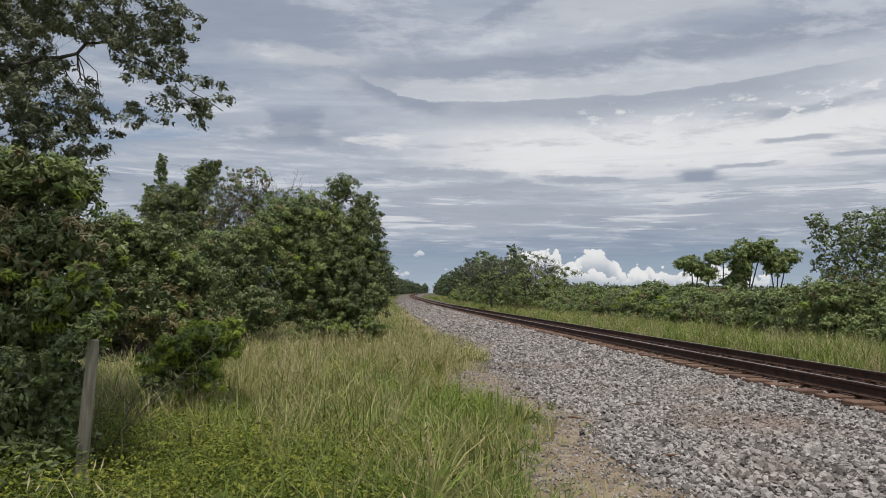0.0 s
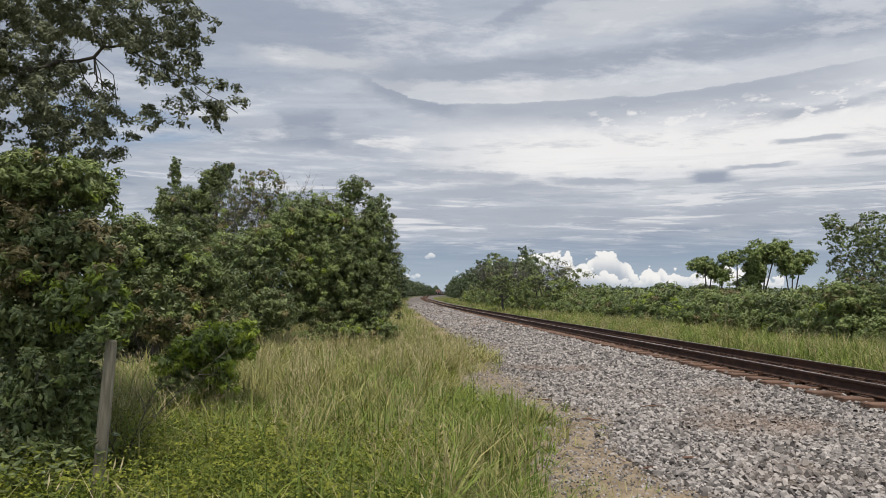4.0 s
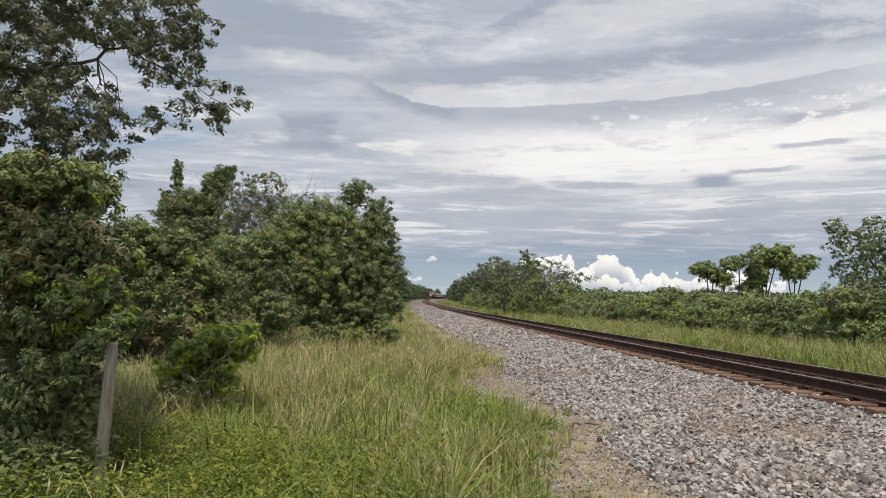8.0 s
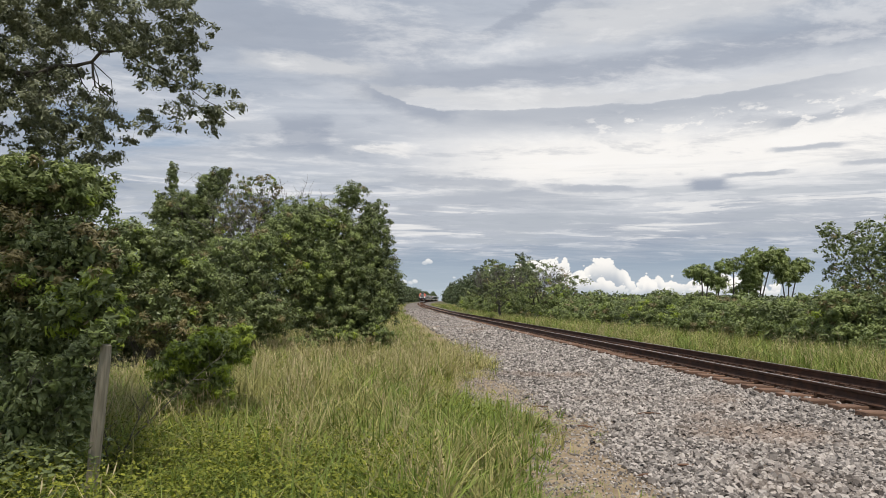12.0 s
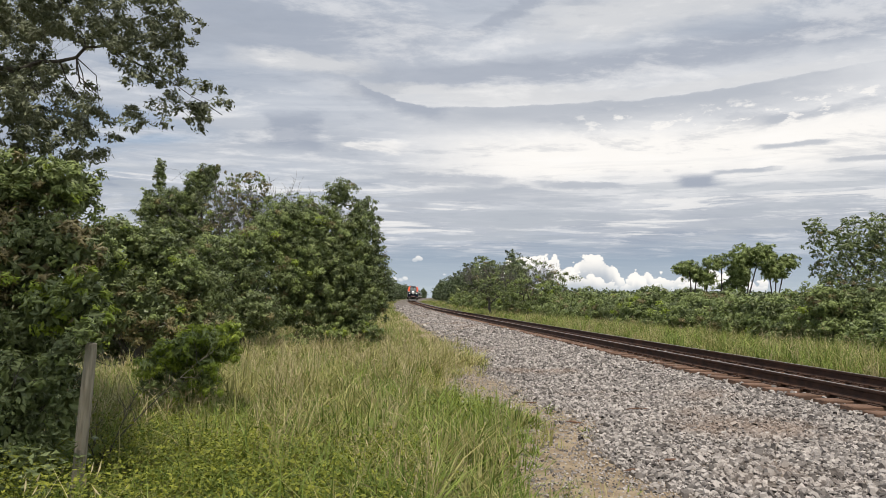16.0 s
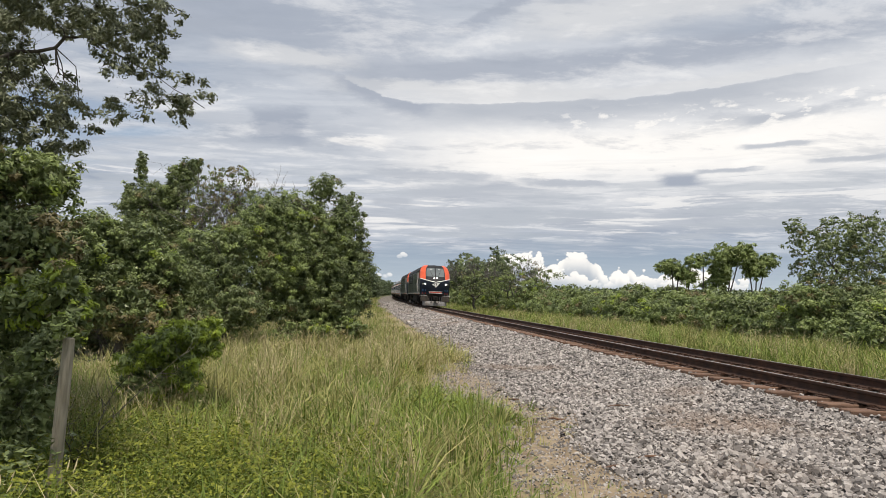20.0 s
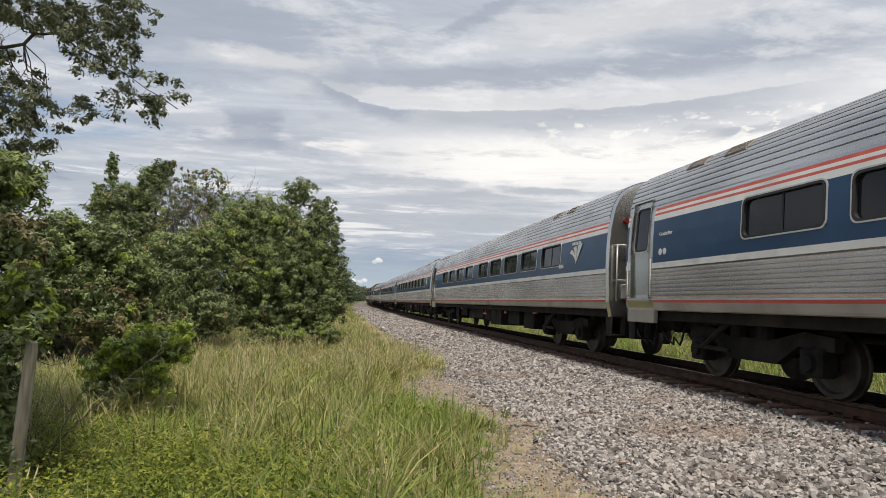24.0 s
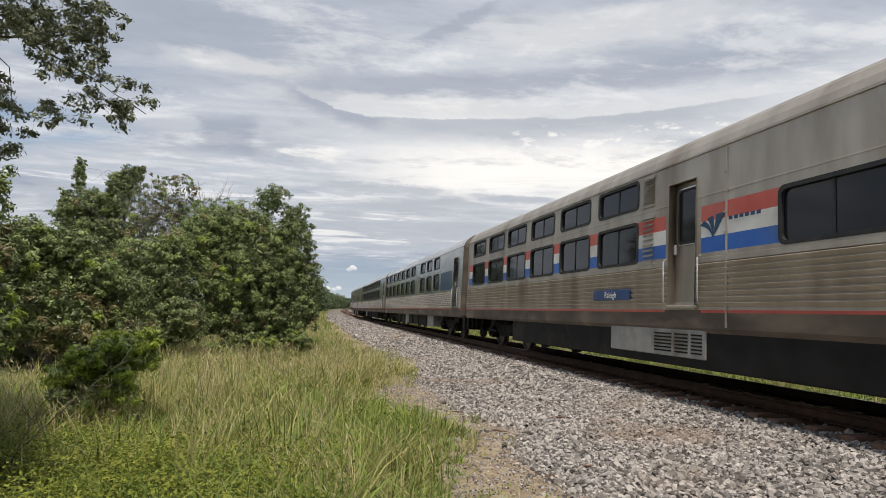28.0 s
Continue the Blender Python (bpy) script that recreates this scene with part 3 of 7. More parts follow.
def crown_leaves(rng, blobs, tuft, size, long, fill, core, floor, droop, mixed):
    """Leaves in tufts that stand out from lumpy masses, lit tops and dark gaps between; larger leaves fill the shaded inside.
    blobs: dx, dy, dz, rx, ry, rz, cover, which leaf. Returns corners, faces, leaf kinds and the tufts' places."""
    Ps, Ns, Ts, Ss, Ks, tips = [], [], [], [], [], []
    for dx, dy, dz, rx, ry, rz, cover, which in blobs:
        c, r = np.array((dx, dy, dz)), np.array((rx, ry, rz))
        p = 1.6
        area = 4 * math.pi * (((rx * ry) ** p + (rx * rz) ** p + (ry * rz) ** p) / 3) ** (1 / p)
        rc = min(tuft, 0.62 * min(rx, rz))
        n = max(3, int(cover * area / (math.pi * rc * rc)))
        d = rng.normal(size=(n, 3))
        d /= np.linalg.norm(d, axis=1)[:, None]
        lump = 1 + 0.16 * np.sin(d[:, 0] * 4.1 + dx * 3) * np.cos(d[:, 2] * 4.7 + dy * 5) + 0.10 * np.sin(d[:, 1] * 7.3 + d[:, 2] * 6.1 + dz)
        reach = np.where(rng.random(n) < 0.14, rng.uniform(0.94, 1.08, n), rng.uniform(0.64, 0.95, n))
        C = c + d * r * (lump * reach)[:, None]
        ok = C[:, 2] > floor
        C, d = C[ok], d[ok]
        n = len(C)
        if not n:
            continue
        tips.append(C)
        R = rc * rng.uniform(0.55, 1.25, n)
        q = rng.random(n)
        if mixed:
            kind = np.where(q < 0.05, 3, np.where(q < 0.17, 0, np.where(q < 0.33, 1, np.where((q < 0.38) & (which > 0), 2, which))))
        else:
            kind = np.full(n, which)
        g = max(6, int(fill * 2 * math.pi * rc * rc / (size * size * long * 0.5)))
        i = np.repeat(np.arange(n), g)
        m = n * g
        u = d[i] * 0.5 + np.array((0, 0, 0.45)) + rng.normal(size=(m, 3)) * 0.75
        u /= np.linalg.norm(u, axis=1)[:, None]
        P = C[i] + u * (R[i] * rng.uniform(0.35, 1.15, m))[:, None] * np.array((1, 1, 0.78))
        Ps.append(P)
        Ns.append(u + np.array((0, 0, 0.25)) + rng.normal(size=(m, 3)) * 0.42)
        Ts.append(u * 0.6 + rng.normal(size=(m, 3)) * 0.8 - np.array((0, 0, droop)))
        Ss.append(size * rng.uniform(0.55, 1.5, m))
        Ks.append(kind[i])
        # inner leaves are all kind 0, the darkest listed: inner shade put into colour
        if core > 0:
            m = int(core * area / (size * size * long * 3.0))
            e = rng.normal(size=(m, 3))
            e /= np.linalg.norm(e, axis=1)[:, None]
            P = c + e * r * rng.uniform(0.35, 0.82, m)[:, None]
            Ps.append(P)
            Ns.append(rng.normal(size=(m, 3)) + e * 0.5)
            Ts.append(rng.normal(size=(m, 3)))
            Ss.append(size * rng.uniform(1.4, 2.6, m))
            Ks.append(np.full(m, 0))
    P, N, T, S, K = np.concatenate(Ps), np.concatenate(Ns), np.concatenate(Ts), np.concatenate(Ss), np.concatenate(Ks)
    ok = P[:, 2] > floor * 0.5
    P, N, T, S, K = P[ok], N[ok], T[ok], S[ok], K[ok]
    N /= np.linalg.norm(N, axis=1)[:, None] + 1e-9
    T -= N * (T * N).sum(1)[:, None]
    T /= np.linalg.norm(T, axis=1)[:, None] + 1e-9
    B = np.cross(N, T)
    L, W = S[:, None] * long * 0.5, S[:, None] * 0.5
    c = P - N * W * 0.4 - T * L * 0.15
    V = np.stack([P - T * L, c + B * W, P + T * L, c - B * W], 1).reshape(-1, 3)
    a = np.arange(len(P)) * 4
    return V, np.stack([a, a + 1, a + 2, a + 3], 1), K, np.concatenate(tips)


def twig_tangle(rng, n, lo, hi, z0, z1, reach, r=0.012):
    """Leafless upright shoots with side twigs, over a patch from lo to hi."""
    b = Build()
    for _ in range(n):
        p = Vector((rng.uniform(lo[0], hi[0]), rng.uniform(lo[1], hi[1]), z0))
        lean = Vector((rng.normal() * 0.35, rng.normal() * 0.3, 1))
        w = (z1 - z0) * rng.uniform(0.45, 1.0)
        path = [p]
        for k in range(4):
            lean += Vector((rng.normal() * 0.22, rng.normal() * 0.22, 0))
            path.append(path[-1] + lean.normalized() * w / 4)
        b.tube(path, [r, r * 0.8, r * 0.6, r * 0.5, r * 0.3], 4, cap=False)
        for k in range(1, 5):
            for _ in range(4):
                q = path[k - 1].lerp(path[k], rng.random())
                d = (lean.normalized() * 0.7 + Vector(rng.normal(size=3)) * 0.7).normalized()
                m1 = q + d * reach * rng.uniform(0.3, 0.6)
                m2 = m1 + (d + Vector((0, 0, 0.5)) + Vector(rng.normal(size=3)) * 0.3).normalized() * reach * 0.5
                b.tube([q, m1, m2], [r * 0.45, r * 0.35, r * 0.25], 3, cap=False)
    return b


def limbs(base, tips, r0, rng, count=14, bend=0.25, trunk_top=0.45, sides=5, mains=6):
    """A trunk, a few crooked limbs, and twigs that leave the limbs for the ends."""
    b = Build()
    base = Vector(base)
    pick = [Vector(tips[k]) for k in rng.choice(len(tips), min(count + mains, len(tips)), replace=False)]
    mid = sum(pick, Vector()) / len(pick)
    fork = base.lerp(mid, trunk_top)
    fork.x, fork.y = base.x + (mid.x - base.x) * 0.3, base.y + (mid.y - base.y) * 0.3
    k1 = base.lerp(fork, 0.5) + Vector((rng.normal() * 0.06, rng.normal() * 0.06, 0))
    b.tube([base - Vector((0, 0, 0.2)), base + Vector((0, 0, 0.1)), k1, fork], [r0 * 1.4, r0 * 1.1, r0 * 0.9, r0 * 0.72], 8)
    knots = []
    for p in pick[:mains]:
        w = (p - fork).length
        path = [fork]
        for t in (0.25, 0.5, 0.75):
            path.append(fork.lerp(p, t) + Vector(rng.normal(size=3)) * w * bend * 0.28)
        path.append(p)
        b.tube(path, [r0 * 0.5, r0 * 0.4, r0 * 0.3, r0 * 0.2, r0 * 0.08], 6, cap=False)
        for t in (1, 2, 3):
            knots += [(path[t], r0 * (0.36 - 0.08 * t)), (path[t].lerp(path[t + 1], 0.5), r0 * (0.30 - 0.08 * t))]
    for p in pick[mains:]:
        q, r = min(knots, key=lambda k: (k[0] - p).length)
        w = (p - q).length
        m1 = q.lerp(p, 0.4) + Vector(rng.normal(size=3)) * w * bend * 0.4
        m2 = q.lerp(p, 0.75) + Vector(rng.normal(size=3)) * w * bend * 0.3
        r = max(min(r, r0 * 0.18), 0.006)
        b.tube([q, m1, m2, p], [r, r * 0.7, r * 0.5, max(r * 0.25, 0.0025)], 4, cap=False)
    return b


def long_limb(path, r0, tips, rng, reach=0.95, upper=None):
    """A trunk that goes over into one long crooked limb, with side limbs and twigs to the ends near it."""
    b = Build()
    pts = [Vector(p) for p in path]
    fine = []
    for k in range(len(pts) - 1):
        for t in (0, 0.33, 0.66):
            p0, p1, p2, p3 = pts[max(k - 1, 0)], pts[k], pts[k + 1], pts[min(k + 2, len(pts) - 1)]
            q = 0.5 * (2 * p1 + (p2 - p0) * t + (2 * p0 - 5 * p1 + 4 * p2 - p3) * t * t + (3 * p1 - p0 - 3 * p2 + p3) * t ** 3)
            fine.append(q + Vector(rng.normal(size=3)) * 0.02)
    fine.append(pts[-1])
    n = len(fine)
    rad = [r0 * (1.1 - 1.05 * min(1, 1.12 * k / (n - 1)) ** 0.55) if k > n // 4 else r0 * 0.9 for k in range(n)]
    rad = [max(r, 0.004) for r in rad]
    b.tube(fine, rad, 8)
    knots = [(fine[k], rad[k]) for k in range(n // 3, n)]
    if upper:
        # a second limb, high over the path, added out of view to cast shade
        top = [Vector(p) for p in upper]
        b.tube(top, [r0 * (0.7 - 0.6 * k / (len(top) - 1)) for k in range(len(top))], 7)
        for k in range(1, len(top)):
            knots += [(top[k], r0 * 0.25), (top[k].lerp(top[k - 1], 0.5), r0 * 0.3)]
    order = sorted((Vector(t) for t in tips), key=lambda t: min((t - k[0]).length for k in knots))
    for p in order[::2]:
        q, r = min(knots, key=lambda k: (k[0] - p).length)
        w = (p - q).length
        if w > reach or w < 0.08:
            continue
        m1 = q.lerp(p, 0.4) + Vector(rng.normal(size=3)) * w * 0.10
        m2 = q.lerp(p, 0.75) + Vector(rng.normal(size=3)) * w * 0.10
        r = min(r * 0.45, 0.014)
        b.tube([q, m1, m2, p], [r, r * 0.75, r * 0.5, 0.002], 4, cap=False)
        if len(knots) < 260:
            knots += [(m1, r * 0.75), (m2, r * 0.5)]
    return b


def plant(name, where, blobs, label, category, tuft=0.25, size=0.045, long=2.0, fill=0.5, core=1.0, bark=None, r0=0.1, group="", limb_count=14, droop=0.15, seed=1, leaf_mats=None, floor=0.05, bend=0.3, branch=None, bare=None):
    """A tree or bush: blobs are (dx, dy, dz, rx, ry, rz, cover, which leaf) from its root."""
    rng = np.random.default_rng(seed)
    x, y = where
    ob = thing(name, Matrix.Translation((x, y, gz(x, y))), label, category, group)
    leaf_mats = leaf_mats or VINE
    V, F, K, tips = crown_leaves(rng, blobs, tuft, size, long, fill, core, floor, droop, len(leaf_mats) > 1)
    if branch is not None:
        hang("trunk", long_limb(branch, r0, tips, rng, upper=OAK_SHADE_LIMB).mesh("trunk", bark, True), ob)
    else:
        hang("trunk", limbs((0, 0, 0), tips, r0, rng, limb_count, bend).mesh("trunk", bark or M_BARK, True), ob)
    if bare is not None:
        hang("twig_tangle", twig_tangle(rng, *bare).mesh("twig_tangle", bark or M_BARK), ob, "leafless twigs")
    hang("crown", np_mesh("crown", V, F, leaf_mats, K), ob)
    return ob


# world heights of the overhanging limb, from the root of the oak
OAK_LIMB = ((0, 0, -0.2), (0.1, -0.05, 1.2), (0.35, -0.1, 2.4), (1.3, -0.3, 3.5), (2.9, -0.6, 4.02), (3.9, -0.7, 4.13), (4.55, -0.75, 4.27), (4.85, -0.75, 4.36), (5.33, -0.8, 4.12), (5.85, -0.8, 3.82), (6.2, -0.8, 3.6))
# an added limb above the view, there to shade the thicket's foot
OAK_SHADE_LIMB = ((0.35, -0.1, 2.4), (0.9, -1.0, 3.6), (1.9, -2.2, 4.5), (3.0, -3.2, 4.9), (4.2, -3.9, 5.1), (5.2, -4.2, 5.1))
VINE = [M_LEAF_DARK, M_LEAF_MID, M_LEAF_BRIGHT, M_LEAF_DRY]

# the live oak whose limb hangs over the grass
plant("oak_tree", (-8.60, 7.60), [
    (5.11, -0.70, 4.70, 0.53, 0.70, 0.33, 0.8, 0),
    (4.43, -0.70, 4.77, 0.53, 0.80, 0.29, 0.9, 0),
    (3.65, -0.50, 4.90, 0.51, 0.80, 0.31, 0.9, 0),
    (5.53, -0.80, 4.69, 0.28, 0.35, 0.31, 0.55, 0),
    (5.34, -0.80, 4.24, 0.41, 0.35, 0.25, 0.65, 0),
    (5.60, -0.80, 4.07, 0.24, 0.28, 0.18, 0.55, 0),
    (5.97, -0.80, 3.77, 0.25, 0.22, 0.16, 0.7, 0),
    (5.39, -0.80, 3.78, 0.30, 0.28, 0.26, 0.45, 0),
    (5.84, -0.80, 3.55, 0.22, 0.22, 0.16, 0.55, 0),
    (5.25, -0.80, 3.54, 0.12, 0.14, 0.16, 0.6, 0),
    (3.76, -0.60, 4.20, 0.52, 0.60, 0.22, 0.75, 0),
    (4.18, -0.60, 3.75, 0.54, 0.60, 0.31, 0.7, 0),
    (3.61, -0.50, 3.54, 0.44, 0.60, 0.38, 0.9, 0),
    (4.40, -0.60, 3.33, 0.41, 0.50, 0.23, 0.75, 0),
    (4.72, -0.60, 3.43, 0.20, 0.30, 0.25, 0.5, 0),
    (5.81, -0.80, 4.54, 0.13, 0.16, 0.14, 0.6, 0),
    (2.49, -0.2, 4.8, 1.31, 1.6, 0.8, 0.8, 0),
    # unseen foliage on the added high limb, to block sun from the thicket
    (4.2, -3.9, 5.1, 1.9, 1.3, 0.5, 1.3, 0),
    (2.3, -2.4, 4.9, 1.5, 1.3, 0.6, 1.0, 0),
], "live oak with small grey-green leaves, one limb overhanging", "tree", 0.11, 0.0215, 2.5, 0.47, 0.0, M_BARK, 0.07, seed=3, leaf_mats=[M_OAK], branch=OAK_LIMB, droop=0.3)
# vine-covered thicket at the fence
plant("vine_thicket", (-4.40, 6.30), [
    (0.23, 0.20, 2.76, 0.54, 0.60, 0.31, 1.2, 1),
    (0.68, 0.10, 2.66, 0.20, 0.40, 0.28, 1.2, 1),
    (0.11, 0.00, 2.21, 0.61, 0.60, 0.33, 1.2, 3),
    (0.63, -0.10, 2.09, 0.38, 0.50, 0.30, 1.2, 0),
    (0.45, -0.30, 1.81, 0.58, 0.50, 0.26, 1.3, 3),
    (1.06, -0.40, 2.02, 0.17, 0.30, 0.26, 1.1, 3),
    (1.13, -0.70, 1.55, 0.32, 0.35, 0.25, 1.2, 1),
    (1.38, -0.85, 1.70, 0.13, 0.20, 0.19, 1.1, 2),
    (1.54, -0.90, 1.40, 0.10, 0.16, 0.17, 0.9, 2),
    (1.07, -0.85, 1.48, 0.22, 0.20, 0.14, 1.0, 2),
    # the low lobes' dark leaf paints in the shade under the overhanging vines
    (0.43, -0.30, 1.33, 0.53, 0.50, 0.32, 1.0, 0),
    (0.20, 0.20, 0.68, 0.54, 0.60, 0.63, 0.8, 0),
    (1.58, -1.00, 1.24, 0.07, 0.12, 0.10, 0.8, 2),
    (-0.36, 0.40, 2.48, 0.29, 0.60, 0.71, 1.0, 0),
    (0.98, -0.90, 0.85, 0.36, 0.30, 0.36, 1.1, 0),
    (0.91, -1.00, 0.40, 0.40, 0.35, 0.28, 1.1, 0),
    (1.36, -1.05, 1.10, 0.12, 0.14, 0.23, 1.0, 0),
    (1.39, -1.05, 0.67, 0.09, 0.14, 0.23, 0.8, 0),
    (1.64, -1.30, 1.35, 0.07, 0.08, 0.10, 0.8, 1),
], "thicket overgrown with dark green and browning vines", "thicket", 0.10, 0.025, 2.2, 0.5, 1.0, M_BARK, 0.05, limb_count=40, seed=5, droop=0.35, bare=(7, (0.2, -0.7), (1.5, -0.2), 0.1, 1.5, 0.25, 0.007))
plant("vine_mound", (-3.75, 8.60), [
    (0.31, 0.10, 0.63, 0.50, 0.50, 0.40, 1.2, 1),
    (0.67, -0.10, 1.06, 0.37, 0.35, 0.18, 1.2, 2),
    (0.42, -0.30, 0.96, 0.29, 0.30, 0.19, 1.1, 2),
    (0.17, -0.35, 0.74, 0.23, 0.30, 0.17, 1.1, 2),
    (0.90, -0.10, 0.99, 0.21, 0.30, 0.24, 1.0, 2),
    (0.30, -0.30, 0.45, 0.35, 0.30, 0.23, 1.0, 0),
    (0.78, -0.35, 0.61, 0.20, 0.20, 0.33, 0.9, 1),
    (0.97, 0.00, 1.17, 0.14, 0.15, 0.12, 0.9, 2),
], "small bush smothered in bright green vine", "bush", 0.09, 0.021, 2.8, 0.6, 1.0, M_BARK, 0.03, seed=6, droop=0.6, leaf_mats=[M_LEAF_MID, M_LEAF_BRIGHT, M_LEAF_BRIGHT, M_LEAF_BRIGHT])
# the trees behind
# left lobes take the lighter leaf, right ones the darker: lit and shaded sides by colour
plant("round_tree", (-3.40, 21.30), [
    (-0.67, 0.00, 2.78, 1.97, 1.90, 1.79, 1.15, 1),
    (0.48, -0.60, 1.85, 1.13, 1.10, 1.55, 1.15, 0),
    (0.55, -0.10, 3.55, 0.94, 1.00, 1.12, 1.1, 0),
    (-1.22, -0.30, 4.26, 1.20, 1.00, 0.65, 1.2, 1),
    (-2.04, -0.70, 3.64, 1.00, 1.10, 0.76, 1.2, 1),
    (-0.12, 0.30, 5.13, 0.57, 0.60, 0.53, 0.7, 0),
    (0.68, 0.20, 4.44, 0.57, 0.60, 0.61, 0.7, 0),
    (-1.52, -1.10, 1.99, 1.34, 1.00, 1.07, 1.1, 1),
    (1.27, -0.30, 2.05, 0.41, 0.60, 1.39, 1.0, 0),
    (-0.24, -1.10, 1.12, 1.60, 0.80, 0.80, 1.0, 0),
], "dense rounded tree with green leaves down to the grass", "tree", 0.19, 0.037, 1.9, 0.40, 0.8, M_BARK, 0.13, seed=7, limb_count=50)
plant("low_bush", (-3.40, 19.60), [
    (-0.11, 0.00, 0.49, 0.83, 0.50, 0.31, 1.2, 1),
    (0.99, 0.20, 0.60, 0.63, 0.50, 0.35, 1.2, 1),
    (-0.98, -0.30, 0.25, 0.68, 0.40, 0.24, 1.0, 1),
], "low green bush at the foot of the rounded tree", "bush", 0.14, 0.036, 1.9, 0.5, 1.0, M_BARK, 0.03, seed=19)
plant("vine_covered_bush", (-7.00, 15.00), [
    (-0.38, 0.00, 2.64, 0.79, 1.00, 0.69, 1.2, 1),
    (-0.64, -0.20, 3.08, 0.52, 0.60, 0.29, 1.2, 1),
    (0.13, 0.20, 2.80, 0.60, 0.80, 0.56, 1.2, 0),
    (0.49, 0.40, 2.13, 0.82, 0.80, 0.61, 1.1, 1),
    (-0.20, -0.40, 1.70, 0.77, 0.80, 0.64, 1.1, 0),
    (0.29, -0.40, 1.19, 0.97, 0.80, 0.71, 0.9, 3),
    (1.08, 0.90, 1.74, 0.84, 0.80, 0.70, 1.1, 0),
    (0.82, 0.40, 1.05, 0.95, 0.70, 0.61, 0.9, 3),
    (-0.58, -0.60, 2.20, 0.38, 0.60, 0.89, 1.0, 0),
], "tall bush half smothered in dark and browning vines", "bush", 0.16, 0.036, 2.0, 0.42, 1.0, M_BARK, 0.1, seed=8, droop=0.35)
plant("shade_bush", (-5.60, 18.50), [
    (-0.39, 0.00, 2.10, 0.90, 1.00, 0.98, 1.1, 0),
    (0.32, -0.60, 1.15, 0.95, 0.90, 0.71, 1.0, 0),
    (-1.02, 0.30, 2.85, 0.83, 0.90, 0.58, 1.1, 1),
    (-0.19, 0.30, 3.11, 0.63, 0.90, 0.50, 1.0, 1),
], "dark leafy bush in the shade between the trees", "bush", 0.17, 0.038, 2.0, 0.42, 1.0, M_BARK, 0.08, seed=14)
plant("spire_tree", (-11.60, 27.50), [
    (-0.89, 0.50, 6.86, 0.22, 0.30, 0.74, 1.3, 0),
    (-0.88, 0.50, 7.32, 0.17, 0.20, 0.35, 1.3, 0),
    (-1.32, 0.30, 5.81, 0.25, 0.35, 0.54, 1.2, 0),
    (1.01, 0.10, 6.51, 0.63, 0.80, 0.68, 1.2, 0),
    (1.48, 0.10, 7.02, 0.34, 0.50, 0.39, 1.0, 0),
    (0.22, 0.00, 5.61, 1.34, 1.20, 0.73, 1.2, 0),
    (0.49, -0.20, 4.23, 1.81, 1.40, 1.08, 1.1, 0),
    (-0.96, 0.20, 5.00, 0.73, 0.80, 0.86, 1.1, 0),
    (0.72, -0.90, 2.74, 2.23, 1.40, 1.29, 1.0, 0),
], "tall dark tree with a narrow leafy spire", "tree", 0.2, 0.05, 1.9, 0.45, 1.0, M_BARK, 0.16, seed=9, limb_count=26)
plant("grey_tree", (-8.40, 26.00), [
    (-0.68, 0.20, 5.56, 0.74, 0.80, 1.04, 0.5, 0),
    (0.01, 0.00, 4.61, 1.26, 1.20, 1.03, 0.6, 3),
    (0.30, 0.00, 6.02, 1.19, 0.90, 0.92, 0.42, 3),
    (2.39, -0.30, 5.35, 0.95, 0.60, 0.50, 0.45, 1),
    (0.11, -0.50, 3.41, 1.46, 1.20, 0.90, 0.9, 0),
    (1.45, -0.20, 5.07, 0.96, 0.70, 0.68, 0.5, 1),
], "thin-leaved tree with bare grey twigs at its top", "tree", 0.17, 0.04, 2.0, 0.34, 0.12, M_TWIG, 0.10, seed=10, limb_count=120, bare=(90, (-0.9, -1.0), (2.6, 0.8), 4.0, 6.7, 0.42, 0.012))
plant("understory_bush", (-9.60, 20.50), [
    (1.55, -3.40, 0.52, 1.28, 0.90, 0.68, 0.9, 3),
    (2.91, -3.40, 0.47, 0.91, 0.90, 0.60, 0.9, 3),
    (1.01, -4.00, 0.69, 0.58, 0.80, 0.80, 0.9, 0),
    (1.42, -2.20, 1.41, 1.29, 1.00, 0.81, 0.9, 3),
], "brownish bush tangled with dry vines", "bush", 0.16, 0.038, 2.0, 0.42, 1.0, M_BARK, 0.08, seed=15, droop=0.35, bare=(40, (0.6, -4.6), (3.4, -3.4), 0.0, 1.7, 0.4, 0.01))


# the far side of the line
plant("airy_tree", (17.60, 26.50), [
    (-1.47, -0.20, 4.26, 1.16, 1.00, 0.79, 0.32, 0),
    (-2.13, -0.20, 4.88, 0.60, 0.60, 0.42, 0.32, 0),
    (0.13, 0.30, 4.62, 1.18, 1.20, 1.14, 0.4, 0),
    (-0.70, 0.00, 3.06, 1.52, 1.30, 0.94, 0.6, 0),
    (1.43, 0.20, 4.15, 1.41, 1.40, 1.65, 0.9, 0),
    (-1.88, -0.90, 1.55, 1.36, 1.00, 1.13, 0.9, 3),
    (-0.41, -1.00, 1.47, 1.58, 1.10, 1.35, 1.0, 0),
], "loose-crowned tree with small dark leaves beyond the railway", "tree", 0.18, 0.045, 2.0, 0.30, 0.3, M_BARK, 0.12, seed=16, limb_count=90)
